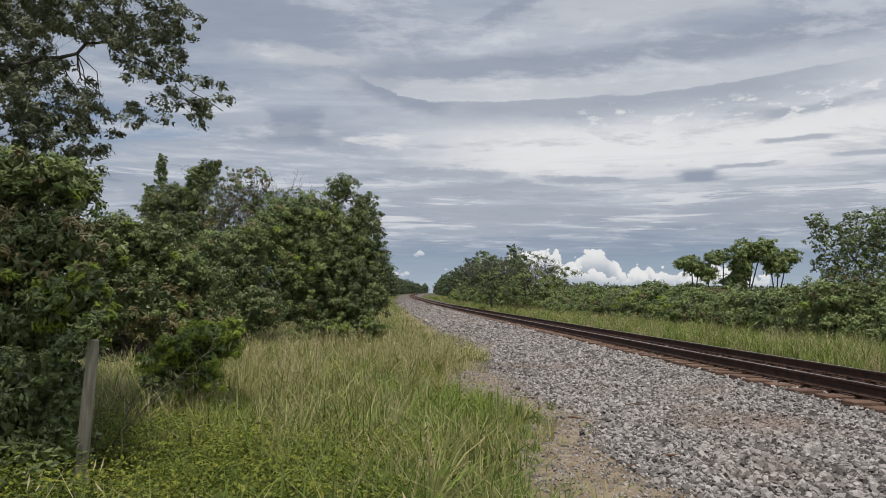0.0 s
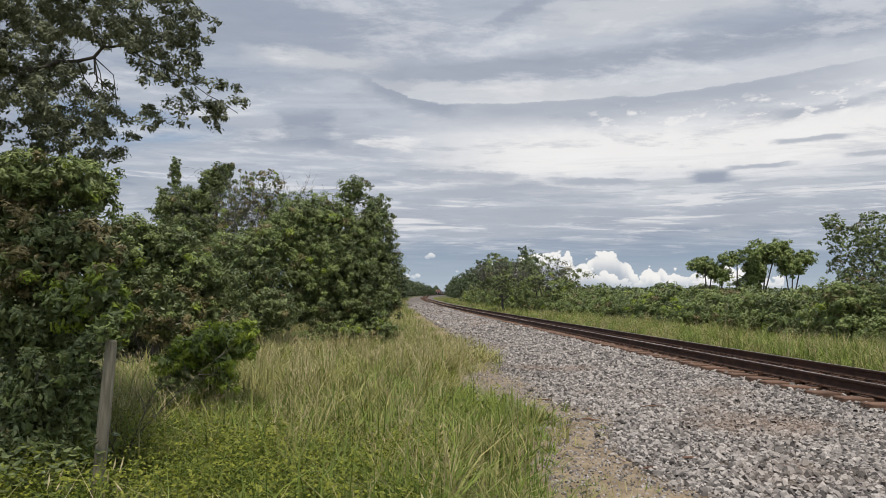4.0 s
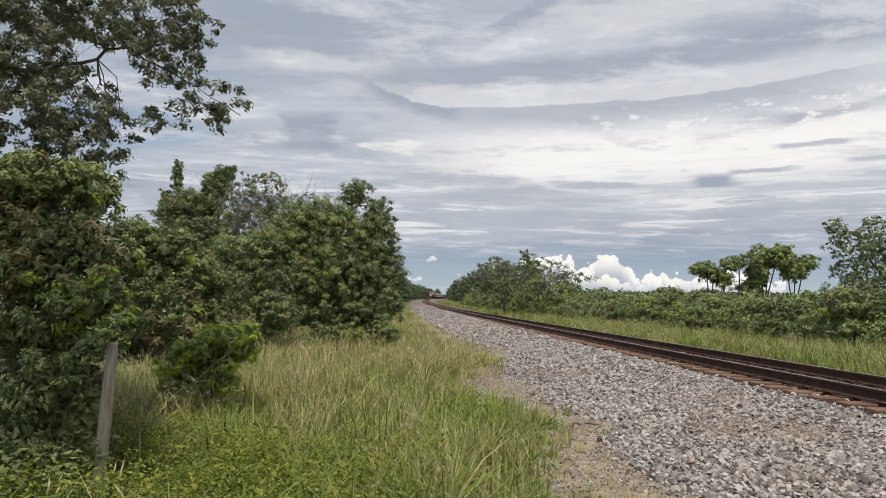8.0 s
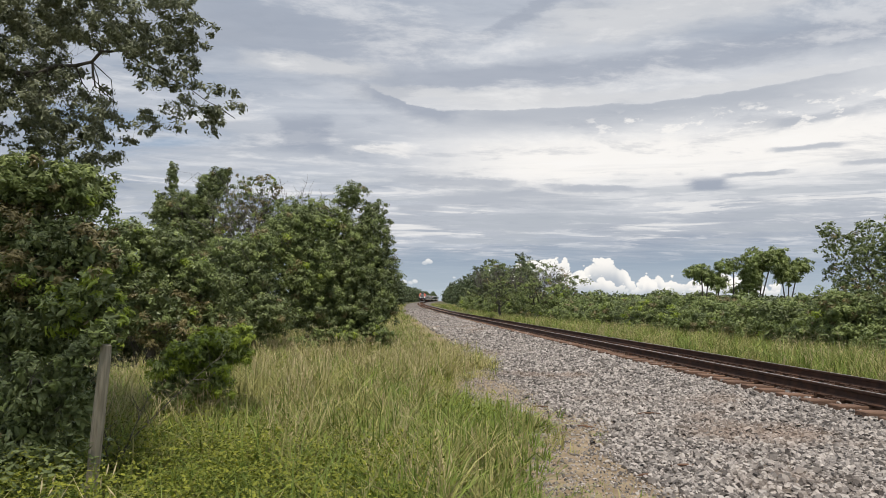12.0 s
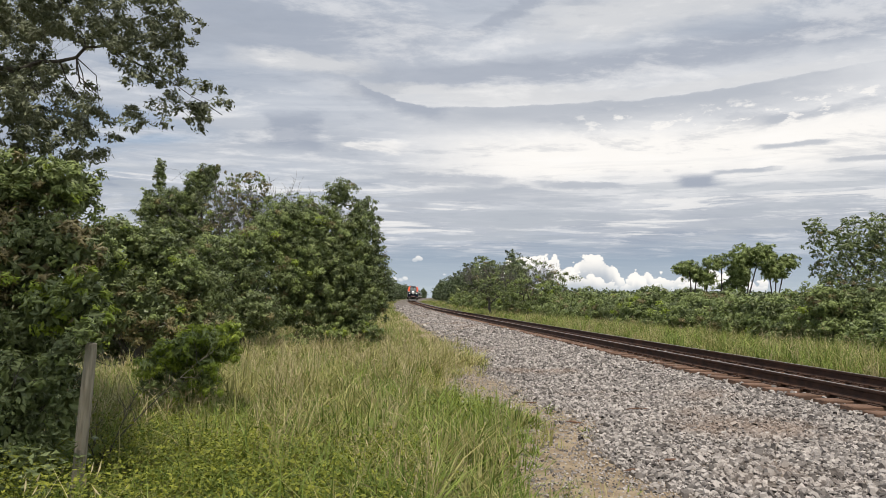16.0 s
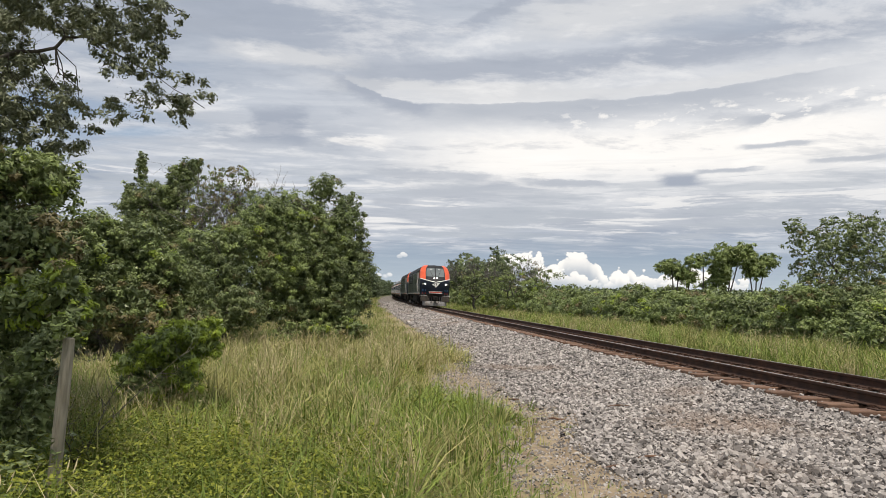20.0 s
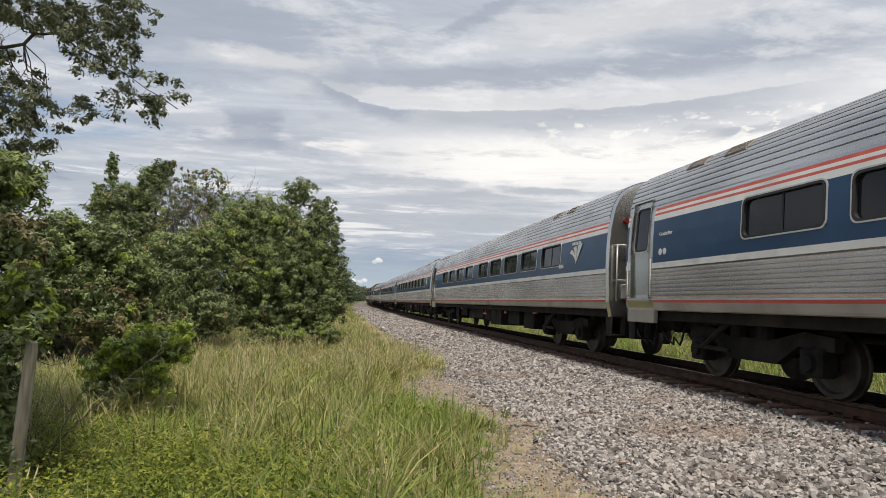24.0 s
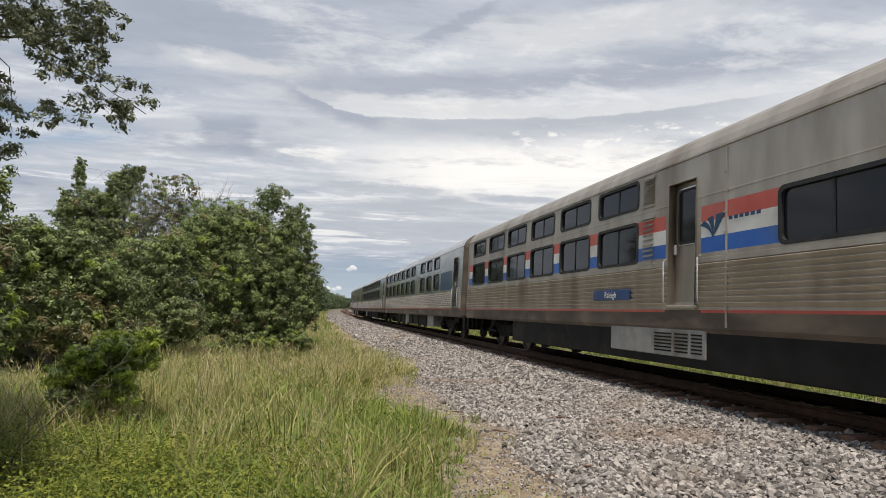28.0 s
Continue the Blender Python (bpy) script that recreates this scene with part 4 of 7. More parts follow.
plant("airy_tree", (5.80, 74.00), [
    (-0.83, 0.00, 5.06, 2.22, 2.20, 1.70, 0.32, 0),
    (-0.24, -1.00, 3.16, 2.58, 2.40, 1.29, 0.9, 0),
    (-3.08, 0.00, 2.74, 0.92, 1.20, 0.78, 0.8, 0),
], "thin-crowned grey-green tree beyond the railway", "tree", 0.42, 0.095, 1.9, 0.32, 0.05, M_TWIG, 0.16, seed=17, limb_count=120, bare=(34, (-3.0, -1.2), (1.2, 1.2), 3.4, 6.4, 0.8, 0.03))
plant("airy_tree", (9.60, 70.00), [
    (-0.28, 0.00, 4.95, 3.34, 2.60, 1.73, 0.32, 0),
    (0.20, -1.00, 2.97, 3.78, 2.40, 1.22, 0.9, 1),
    (3.11, 0.00, 3.96, 2.35, 2.00, 0.87, 0.5, 0),
], "thin-crowned grey-green tree beyond the railway", "tree", 0.42, 0.095, 1.9, 0.32, 0.05, M_TWIG, 0.16, seed=18, limb_count=140, bare=(34, (-2.6, -1.2), (2.4, 1.2), 3.2, 6.2, 0.8, 0.03))


def umbrella_tree(where, crowns, seed):
    rng = np.random.default_rng(seed)
    x, y = where
    z = gz(x, y)
    ob = thing("umbrella_tree", Matrix.Translation((x, y, z)), "slender tree with umbrella tufts of drooping leaves above the bushes", "tree", "umbrella trees beyond the railway")
    b = Build()
    for cx, cz, r in crowns:
        b.tube([(0, 0, -0.1), (cx * 0.15, 0.1, cz * 0.35), (cx * 0.6, 0, cz * 0.75), (cx, 0, cz)], [0.06, 0.05, 0.04, 0.03], 6)
    hang("trunk", b.mesh("trunk", M_BARK, True), ob)
    for cx, cz, r in crowns:
        lobes = [(cx + rng.normal() * r * 0.35, rng.normal() * r * 0.35, cz - 0.15 * r + rng.normal() * r * 0.25, r * 0.68, r * 0.68, r * 0.62, 0.9, 0) for _ in range(3)]
        V, F, K, _ = crown_leaves(rng, lobes, 0.26, 0.075, 2.6, 0.42, 0.5, 0.05, 0.75, False)
        hang("crown", np_mesh("crown", V, F, [M_LEAF_MID]), ob)


umbrella_tree((18.1, 46.0), [(-0.25, 4.25, 0.95), (0.35, 4.0, 0.7)], 1)
umbrella_tree((19.1, 46.0), [(0.0, 3.6, 0.95)], 2)
umbrella_tree((20.2, 46.0), [(0.0, 4.9, 0.95)], 3)
umbrella_tree((22.0, 46.2), [(-0.15, 5.2, 0.95), (-0.25, 4.2, 1.2), (-0.75, 3.4, 0.9), (1.2, 5.4, 1.05), (0.5, 4.9, 0.7)], 4)
umbrella_tree((24.3, 46.5), [(0.1, 4.4, 1.25), (0.85, 4.65, 0.8), (-0.6, 4.5, 0.7)], 5)


def row_bush(rng, s, off, w, h, k, size, label, group, wide=1.6):
    p = plain_track(s, off, 0)
    kind = rng.choice((1, 1, 1, 0))
    plant("bush", (p[0], p[1]), [(0, 0, h * 0.85, w, wide, h, 1.1, kind), (rng.uniform(-1, 1), rng.uniform(-0.6, 0.6), h * 1.35, w * 0.5, 0.9, h * 0.55, 1.1, rng.choice((1, 0))),
                                 (rng.uniform(-1.2, 1.2), -wide * 0.5, h * 0.5, w * 0.6, wide * 0.6, h * 0.5, 1.0, kind)],
          label, "bush", 0.20 + 0.004 * s, size, 1.9, 0.40, 0.5, M_BARK, 0.06, group, 8, seed=100 + k)


def bush_row():
    rng = random.Random(21)
    s, k = 13.0, 0
    while s < 170:
        off = 11.2 + rng.uniform(-0.7, 1.2) - (0.8 if s > 60 else 0)
        w, h = rng.uniform(1.5, 2.4), rng.uniform(0.85, 1.3) * (1.3 if s > 62 else 1.0)
        row_bush(rng, s, off, w, h, k, 0.042 + s * 0.0009, "dense green bush in the belt beyond the railway", "bushes beyond the railway")
        s += w * 1.15
        k += 1
    s = 12.0
    while s < 150:
        off = 15.5 + rng.uniform(-0.8, 1.6)
        w, h = rng.uniform(2.0, 3.0), rng.uniform(1.2, 1.7)
        row_bush(rng, s, off, w, h, k, 0.062 + s * 0.0011, "tall green bush in the belt beyond the railway", "bushes beyond the railway", 2.0)
        s += w * 1.5
        k += 1


bush_row()


def far_trees():
    rng = random.Random(5)
    k = 0
    for side, s0, s1, off0, lo, hi in ((-1, 60, 700, -10.0, 6.5, 10.5), (1, 105, 900, 12.5, 6.5, 10.5)):
        s = s0
        while s < s1:
            off = off0 + side * rng.uniform(0, 4) + (1.8 if side < 0 and s > 160 else 0)
            p = plain_track(s, off, 0)
            h, w = rng.uniform(lo, hi), rng.uniform(2.2, 3.6)
            plant("tree", (p[0], p[1]), [(0, 0, h * 0.6, w, w, h * 0.4, 1.0, 0), (rng.uniform(-1, 1), 0, h * 0.25, w * 1.1, w, h * 0.27, 0.9, 0)],
                  "dark green tree in the distance beside the railway", "tree", 0.65, 0.2 + s * 0.0006, 1.8, 0.38, 0.5, M_BARK, 0.15, "trees along the railway", 6, seed=300 + k, leaf_mats=[M_LEAF_FAR])
            s += rng.uniform(4, 8) * (1 + s / 260)
            k += 1
    # trees that close the view behind the eye
    for k2 in range(16):
        a = radians(110 + k2 * 9.5)
        d = rng.uniform(17, 26)
        x, y = math.sin(a) * d - 6, math.cos(a) * d - 2
        if abs(float(to_track(x, y)[1])) < 9:
            continue
        h, w = rng.uniform(5, 8), rng.uniform(2.4, 3.6)
        plant("tree", (x, y), [(0, 0, h * 0.55, w, w, h * 0.45, 1.0, 0)], "dark green tree standing behind the path", "tree", 0.7, 0.24, 1.8, 0.4, 0.6, M_BARK, 0.15, "trees behind the path", 6, seed=700 + k2, leaf_mats=[M_LEAF_FAR])


far_trees()


def far_woods():
    """The low line of woods on the horizon."""
    rng = np.random.default_rng(8)
    P = []
    for lo, hi, az0, az1, n, h in ((330, 520, 2, 60, 20000, 9.0), (500, 900, -75, 110, 26000, 10.0)):
        d, a = rng.uniform(lo, hi, n), np.radians(rng.uniform(az0, az1, n))
        x, y = np.sin(a) * d, np.cos(a) * d
        s, o = to_track(x, y)
        keep = np.abs(o) > 24
        x, y = x[keep], y[keep]
        top = h * (0.7 + 0.3 * wob(x, y, 0.06))
        z = ground_z(x, y) + top * rng.random(len(x)) ** 0.55
        P.append(np.stack([x, y, z], 1))
    P = np.concatenate(P)
    V, F = leaf_cloud(P, 1.35, 0.3, 1.2, rng)
    V[:, 2] = np.maximum(V[:, 2], 0.0)
    tagged(new("far_woods", np_mesh("far_woods", V, F, [M_LEAF_FAR])), "low dark line of woods on the horizon", "woods", kind="stuff")


far_woods()


# ---- grass, weeds and the fence ----
def blade_mesh(P, h, w, lean, rng, segs=3, toward=None):
    """Bent tapering blades that grow at P, each leaning towards its own side."""
    n = len(P)
    a = rng.uniform(0, 2 * np.pi, n) if toward is None else toward
    d = np.stack([np.cos(a), np.sin(a), np.zeros(n)], 1)
    b = np.stack([-np.sin(a), np.cos(a), np.zeros(n)], 1)
    tw = rng.uniform(-0.9, 0.9, n)[:, None]
    b = b * np.cos(tw) + d * np.sin(tw)
    rows = []
    for k in range(segs + 1):
        t = k / segs
        c = P + d * (lean * h * t ** 2)[:, None] + np.array([0, 0, 1.0]) * (h * (t - 0.28 * lean * t ** 2))[:, None]
        ww = (w * (1 - 0.9 * t ** 1.5) * 0.5)[:, None]
        rows += [c - b * ww, c + b * ww]
    V = np.stack(rows, 1).reshape(-1, 3)
    o = np.arange(n)[:, None] * (2 * segs + 2)
    F = np.concatenate([np.stack([o[:, 0] + 2 * k, o[:, 0] + 2 * k + 1, o[:, 0] + 2 * k + 3, o[:, 0] + 2 * k + 2], 1)[:, None] for k in range(segs)], 1).reshape(-1, 4)
    return V, F


def edge_off(s):
    """Where the grass ends towards the ballast on the near side."""
    return -5.25 + 0.28 * np.sin(s * 0.9) + 0.22 * np.sin(s * 0.37 + 1) + np.where((s > 15) & (s < 22), 0.55, 0) - 0.5 * np.exp(-((s - 10.5) / 1.6) ** 2) - 0.42 * np.clip((8.2 - s) / 1.5, 0, 1)


def grass():
    """Tufts of blades that spread from their roots; each tuft has one kind of blade."""
    rng = np.random.default_rng(77)
    sets = {0: [], 1: [], 2: []}
    # along, across, tufts, blades a tuft, height, width, root spread, bends
    for s0, s1, o0, o1, n, per, h, w, root, segs in (
            (2.0, 8.0, -11.5, -4.7, 2100, 15, 0.46, 0.019, 0.05, 3), (8.0, 14.0, -12.5, -4.7, 1900, 14, 0.46, 0.023, 0.055, 3), (14.0, 32.0, -12.0, -4.5, 3000, 12, 0.47, 0.027, 0.075, 2),
            (32.0, 75.0, -11.0, -4.6, 1500, 13, 0.5, 0.034, 0.13, 2), (75.0, 220.0, -12.0, -4.6, 900, 10, 0.5, 0.07, 0.25, 2),
            (9.0, 40.0, 3.5, 12.0, 2900, 13, 0.58, 0.026, 0.075, 2), (40.0, 90.0, 3.6, 12.5, 1700, 12, 0.58, 0.036, 0.13, 2), (90.0, 260.0, 3.6, 14.0, 900, 10, 0.55, 0.07, 0.25, 2),
            (-30.0, 9.0, 3.6, 12.0, 700, 10, 0.5, 0.03, 0.12, 2), (-8.0, 2.0, -11.5, -5.2, 1500, 10, 0.3, 0.02, 0.08, 2), (-20.0, -8.0, -14.0, -5.2, 400, 10, 0.4, 0.03, 0.1, 2)):
        s, o = rng.uniform(s0, s1, n), rng.uniform(o0, o1, n)
        if o1 < 0:
            dist = edge_off(s) - o + rng.normal(0, 0.2, n)
        else:
            dist = o - 3.4 - rng.uniform(0, 0.6, n)
        C = plain_track(s, o, 0.0)
        leafy = (C[:, 0] < -0.4) & (C[:, 1] < 6.6) & (rng.random(n) < 0.55)
        keep = ((dist > 0) | ((o1 < 0) & (dist > -0.75) & (rng.random(n) < 0.10))) & ~leafy
        C, s, dist = C[keep], s[keep], dist[keep]
        m = len(C)
        patch = wob(C[:, 0] * 0.9, C[:, 1] * 0.55, 1.0, 2.0)
        if o1 < 0:
            dry = 0.40 + 0.34 * patch + 0.32 * np.exp(-((C[:, 1] - 16) / 7) ** 2) - 0.45 * np.exp(-((C[:, 1] - 5.0) / 2.0) ** 2) - 0.7 * np.exp(-((s - 8.6) / 1.5) ** 2 - ((dist - 0.5) / 0.9) ** 2)
        else:
            dry = 0.22 + 0.2 * patch
        q = rng.random(m)
        kind = np.where(q < 0.70 - 0.75 * dry, 0, np.where(q < 0.95 - 0.16 * dry, 1, 2))
        high = h * rng.uniform(0.5, 1.35, m) * (1 + 0.25 * patch) * np.clip(0.4 + dist * 0.7, 0.28, 1.0)
        idx = np.repeat(np.arange(m), per)
        k = len(idx)
        P = C[idx] + np.concatenate([rng.normal(0, root, (k, 2)), np.zeros((k, 1))], 1)
        P[:, 2] = ground_z(P[:, 0], P[:, 1]) - 0.02
        tall = high[idx] * rng.uniform(0.45, 1.2, k) * np.where(kind[idx] == 2, 1.25, 1.0)
        width = w * rng.uniform(0.6, 1.4, k) * np.where(kind[idx] == 2, 0.5, 1.0)
        lean = np.abs(rng.normal(0.75, 0.5, k)) * np.where(kind[idx] == 2, 0.6, 1.0)
        side = rng.uniform(0, 2 * np.pi, m)[idx] + rng.normal(0, 1.3, k)
        for j in sets:
            c = kind[idx] == j
            if c.any():
                sets[j].append(blade_mesh(P[c], tall[c], width[c], lean[c], rng, segs, side[c]))
            if j == 2 and c.any() and s0 < 40:
                # seed heads on the dry stalks
                top = P[c] + np.stack([np.zeros(c.sum()), np.zeros(c.sum()), tall[c] * 0.9], 1)
                V, F = leaf_cloud(top, w * 0.55, 0.0, 7.0, rng, -2.5)
                sets[j].append((V, F))
    for j, (name, label, material) in {0: ("grass", "dense green grass beside the railway", M_GRASS), 1: ("pale_grass", "pale yellow-green blades among the grass", M_GRASS_PALE), 2: ("dry_grass", "thin straw-coloured stalks in the grass", M_STRAW)}.items():
        Vs, Fs, n = [], [], 0
        for V, F in sets[j]:
            Vs.append(V)
            Fs.append(F + n)
            n += len(V)
        tagged(new(name, np_mesh(name, np.concatenate(Vs), np.concatenate(Fs), [material])), label, "grass", kind="stuff")


def weeds():
    rng = np.random.default_rng(78)
    # leafy yellow-green plants close to the eye, and along the thicket
    C, S = [], []
    for n, x0, x1, y0, y1, h in ((420, -4.2, -0.1, 4.0, 6.3, 0.44), (110, -4.6, -1.8, 6.0, 8.0, 0.36), (40, -0.4, 0.9, 7.2, 9.6, 0.35), (110, -4.0, 0.4, 8.0, 16.0, 0.38)):
        x, y = rng.uniform(x0, x1, n), rng.uniform(y0, y1, n)
        _, o = to_track(x, y)
        s, _ = to_track(x, y)
        keep = o < edge_off(s) - 0.1
        x, y = x[keep], y[keep]
        z = ground_z(x, y)
        for px, py, pz in zip(x, y, z):
            hh = h * rng.uniform(0.5, 1.2)
            m = 64
            t = rng.random(m) ** 0.6
            C.append(np.stack([px + rng.normal(0, 0.085, m) * (0.4 + t), py + rng.normal(0, 0.085, m) * (0.4 + t), pz + hh * t], 1))
            S.append(np.full(m, rng.uniform(0.012, 0.025)))
    P, size = np.concatenate(C), np.concatenate(S)
    V, F = leaf_cloud(P, size, 0.8, 1.8, rng)
    tagged(new("weeds", np_mesh("weeds", V, F, [M_WEED])), "low leafy yellow-green weeds in the grass", "weeds", kind="stuff")
    # bigger leaves at the foot of the thicket; their dark colour stands for its shade
    x, y = rng.uniform(-4.3, -2.7, 1500), rng.uniform(4.3, 5.3, 1500)
    P = np.stack([x, y, ground_z(x, y) + 0.55 * rng.random(1500) ** 0.7], 1)
    V, F = leaf_cloud(P[::2], 0.045, 0.8, 1.8, rng)
    tagged(new("broad_leaved_weeds", np_mesh("broad_leaved_weeds", V, F, [M_LEAF_DARK])), "broad-leaved green weeds at the foot of the thicket", "weeds", kind="stuff")


def dirt():
    """The bare sandy strip between the grass and the ballast."""
    ss = np.arange(-10, 60, 0.35)
    cols = np.linspace(0, 1, 7)
    Sg, T = np.meshgrid(ss, cols, indexing="ij")
    e0, e1 = edge_off(Sg) - 0.7, -4.4 + 0.25 * np.sin(Sg * 1.7) + 0.2 * np.sin(Sg * 0.6 + 2)
    O = e0 + (e1 - e0) * T
    P = plain_track(Sg, O, 0.0)
    P[..., 2] = np.interp(O, PROFILE_O, PROFILE_Z) + rise(Sg) + 0.012 * wob(Sg, O, 2.0) + 0.018 + 0.03 * np.clip((1 - T) * 3.5, 0, 1) - np.where(T > 0.95, 0.02, 0.0)
    n, k = Sg.shape
    a = (np.arange(n - 1)[:, None] * k + np.arange(k - 1)[None]).ravel()
    F = np.stack([a, a + 1, a + k + 1, a + k], 1)[:, ::-1]
    me = np_mesh("dirt_strip", P.reshape(-1, 3), np.stack([a, a + k, a + k + 1, a + 1], 1)[:, ::-1], [M_DIRT], smooth=True)
    tagged(new("dirt_strip", me), "bare sandy strip between the grass and the ballast", "ground", kind="structure")


grass()
weeds()
dirt()

b = Build()
rng_p = random.Random(3)
n = 12
rings = []
for k, (z, r) in enumerate(((-0.3, 0.046), (0.3, 0.045), (0.8, 0.043), (1.15, 0.041), (1.25, 0.038), (1.26, 0.028))):
    rings.append([(r * (1 + rng_p.uniform(-0.12, 0.12)) * math.cos(2 * math.pi * j / n) + 0.05 * z, r * (1 + rng_p.uniform(-0.12, 0.12)) * math.sin(2 * math.pi * j / n), z) for j in range(n)])
b.add([p for r in rings for p in r], [(a * n + j, a * n + (j + 1) % n, a * n + n + (j + 1) % n, a * n + n + j) for a in range(5) for j in range(n)] + [tuple(5 * n + j for j in range(n))])
post = new("fence_post", b.mesh("fence_post", M_POST))
post.location = (-2.79, 5.05, gz(-2.79, 5.05))
tagged(post, "weathered grey wooden fence post leaning in the vines", "fence post")


# ---- the train ----
M_STEEL = mat("brushed_stainless", (0.52, 0.505, 0.48), (0.70, 0.68, 0.645), 1.2, 0.24, 0.95, stain=(0.40, 0.37, 0.32), stain_scale=0.5, stretch=(1, 0.3, 1))
M_STEEL_OLD = mat("dull_stainless", (0.36, 0.315, 0.26), (0.50, 0.45, 0.385), 2.0, 0.5, 0.7, gloss_var=0.25, stain=(0.25, 0.20, 0.15), stain_scale=0.9, stretch=(1, 1.2, 0.35))
M_BEIGE = mat("dusty_lower_steel", (0.33, 0.30, 0.26), (0.44, 0.41, 0.36), 1.5, 0.55, 0.25, stain=(0.25, 0.21, 0.16), stain_scale=0.8)
M_GRIME = mat("grimy_lower_steel", (0.085, 0.066, 0.05), (0.16, 0.125, 0.095), 2.5, 0.75, 0.2, stain=(0.30, 0.24, 0.18), stain_scale=1.2, stretch=(1, 0.4, 1))
M_BLUE = mat("dark_blue_paint", (0.008, 0.042, 0.10), (0.013, 0.058, 0.13), 2.0, 0.32, spec=0.4, stain=(0.03, 0.06, 0.12), stain_scale=1.0)
M_BLUE_BRIGHT = mat("bright_blue_paint", (0.01, 0.10, 0.42), (0.015, 0.13, 0.5), 2.0, 0.42, stain=(0.06, 0.14, 0.35), stain_scale=1.2)
M_RED = mat("red_stripe_paint", (0.50, 0.075, 0.05), (0.58, 0.11, 0.08), 3.0, 0.45, stain=(0.42, 0.14, 0.11), stain_scale=1.2)
M_WHITE = mat("white_stripe_paint", (0.66, 0.65, 0.62), (0.76, 0.75, 0.72), 3.0, 0.45, stain=(0.5, 0.46, 0.42), stain_scale=1.2)
M_GLASS = mat("tinted_window_glass", (0.012, 0.013, 0.015), (0.02, 0.021, 0.024), 1.0, 0.07, spec=0.32)
# base colour raised to stand for sky mirrored in the windscreen
M_SCREEN = mat("sky_paled_windscreen_glass", (0.11, 0.125, 0.125), (0.17, 0.19, 0.19), 1.0, 0.08, spec=0.7)
M_RUBBER = mat("black_rubber", (0.015, 0.015, 0.016), (0.03, 0.03, 0.03), 6.0, 0.7)
M_UNDER = mat("sooty_underframe", (0.010, 0.0095, 0.009), (0.024, 0.021, 0.019), 4.0, 0.85, spec=0.2, stain=(0.045, 0.035, 0.027), stain_scale=1.0)
M_SKIRT = mat("dark_grey_skirt", (0.011, 0.0105, 0.01), (0.022, 0.02, 0.019), 2.5, 0.8, spec=0.2, stain=(0.05, 0.04, 0.031), stain_scale=1.0)
M_WHEEL = mat("wheel_steel", (0.05, 0.043, 0.038), (0.10, 0.085, 0.07), 5.0, 0.6, 0.5)
M_BOX = mat("grey_equipment_paint", (0.22, 0.22, 0.21), (0.34, 0.33, 0.31), 3.0, 0.6, stain=(0.16, 0.13, 0.10), stain_scale=2.0)
M_NAVY = mat("black_blue_loco_paint", (0.018, 0.025, 0.025), (0.028, 0.036, 0.035), 2.0, 0.28, spec=0.4, stain=(0.014, 0.014, 0.014), stain_scale=0.7)
M_NOSE = mat("navy_nose_paint", (0.005, 0.008, 0.015), (0.008, 0.012, 0.021), 2.0, 0.32, spec=0.25)
M_MASK = mat("matt_charcoal_mask", (0.022, 0.022, 0.024), (0.036, 0.036, 0.038), 3.0, 0.65, spec=0.2)
M_ORANGE = mat("red_orange_paint", (0.72, 0.10, 0.035), (0.80, 0.13, 0.05), 2.0, 0.35)
M_SILVER = mat("silver_grey_paint", (0.42, 0.42, 0.41), (0.52, 0.52, 0.5), 3.0, 0.4, 0.2)
M_GREY = mat("grey_pilot_steel", (0.20, 0.195, 0.19), (0.32, 0.31, 0.3), 4.0, 0.6, 0.3, stain=(0.13, 0.10, 0.08), stain_scale=2.0)
M_LAMP = glow_mat("lit_headlight", (1.0, 0.95, 0.85), 14.0)
M_LAMP_RED = mat("red_lens", (0.13, 0.02, 0.018), (0.19, 0.03, 0.025), 5.0, 0.2)
M_PLATE_BLUE = mat("blue_name_plate", (0.012, 0.045, 0.15), (0.02, 0.06, 0.19), 3.0, 0.4)
M_DARK_TEXT = mat("dark_lettering", (0.02, 0.02, 0.022), (0.03, 0.03, 0.03), 5.0, 0.5)


def ribs(z0, z1, x, n, out=0.014):
    """Profile points of n raised ribs between two heights."""
    h = (z1 - z0) / n
    pts = []
    for k in range(n):
        z = z0 + k * h
        pts += [(z, x), (z + 0.66 * h, x + 0.85 * out), (z + 0.72 * h, x + out), (z + 0.98 * h, x)]
    return pts


def rounded(u0, u1, z0, z1, r, n=4):
    pts = []
    for cu, cz, a0 in ((u1 - r, z1 - r, 0), (u0 + r, z1 - r, 90), (u0 + r, z0 + r, 180), (u1 - r, z0 + r, 270)):
        for k in range(n + 1):
            a = radians(a0 + 90 * k / n)
            pts.append((cu + r * math.cos(a), cz + r * math.sin(a)))
    return pts


def side_x(prof, z):
    """The half width of a profile at a height."""
    best = prof[-1][1]
    for (z0, x0), (z1, x1) in zip(prof, prof[1:]):
        if z0 <= z <= z1 and z1 > z0:
            return x0 + (x1 - x0) * (z - z0) / (z1 - z0)
    return best


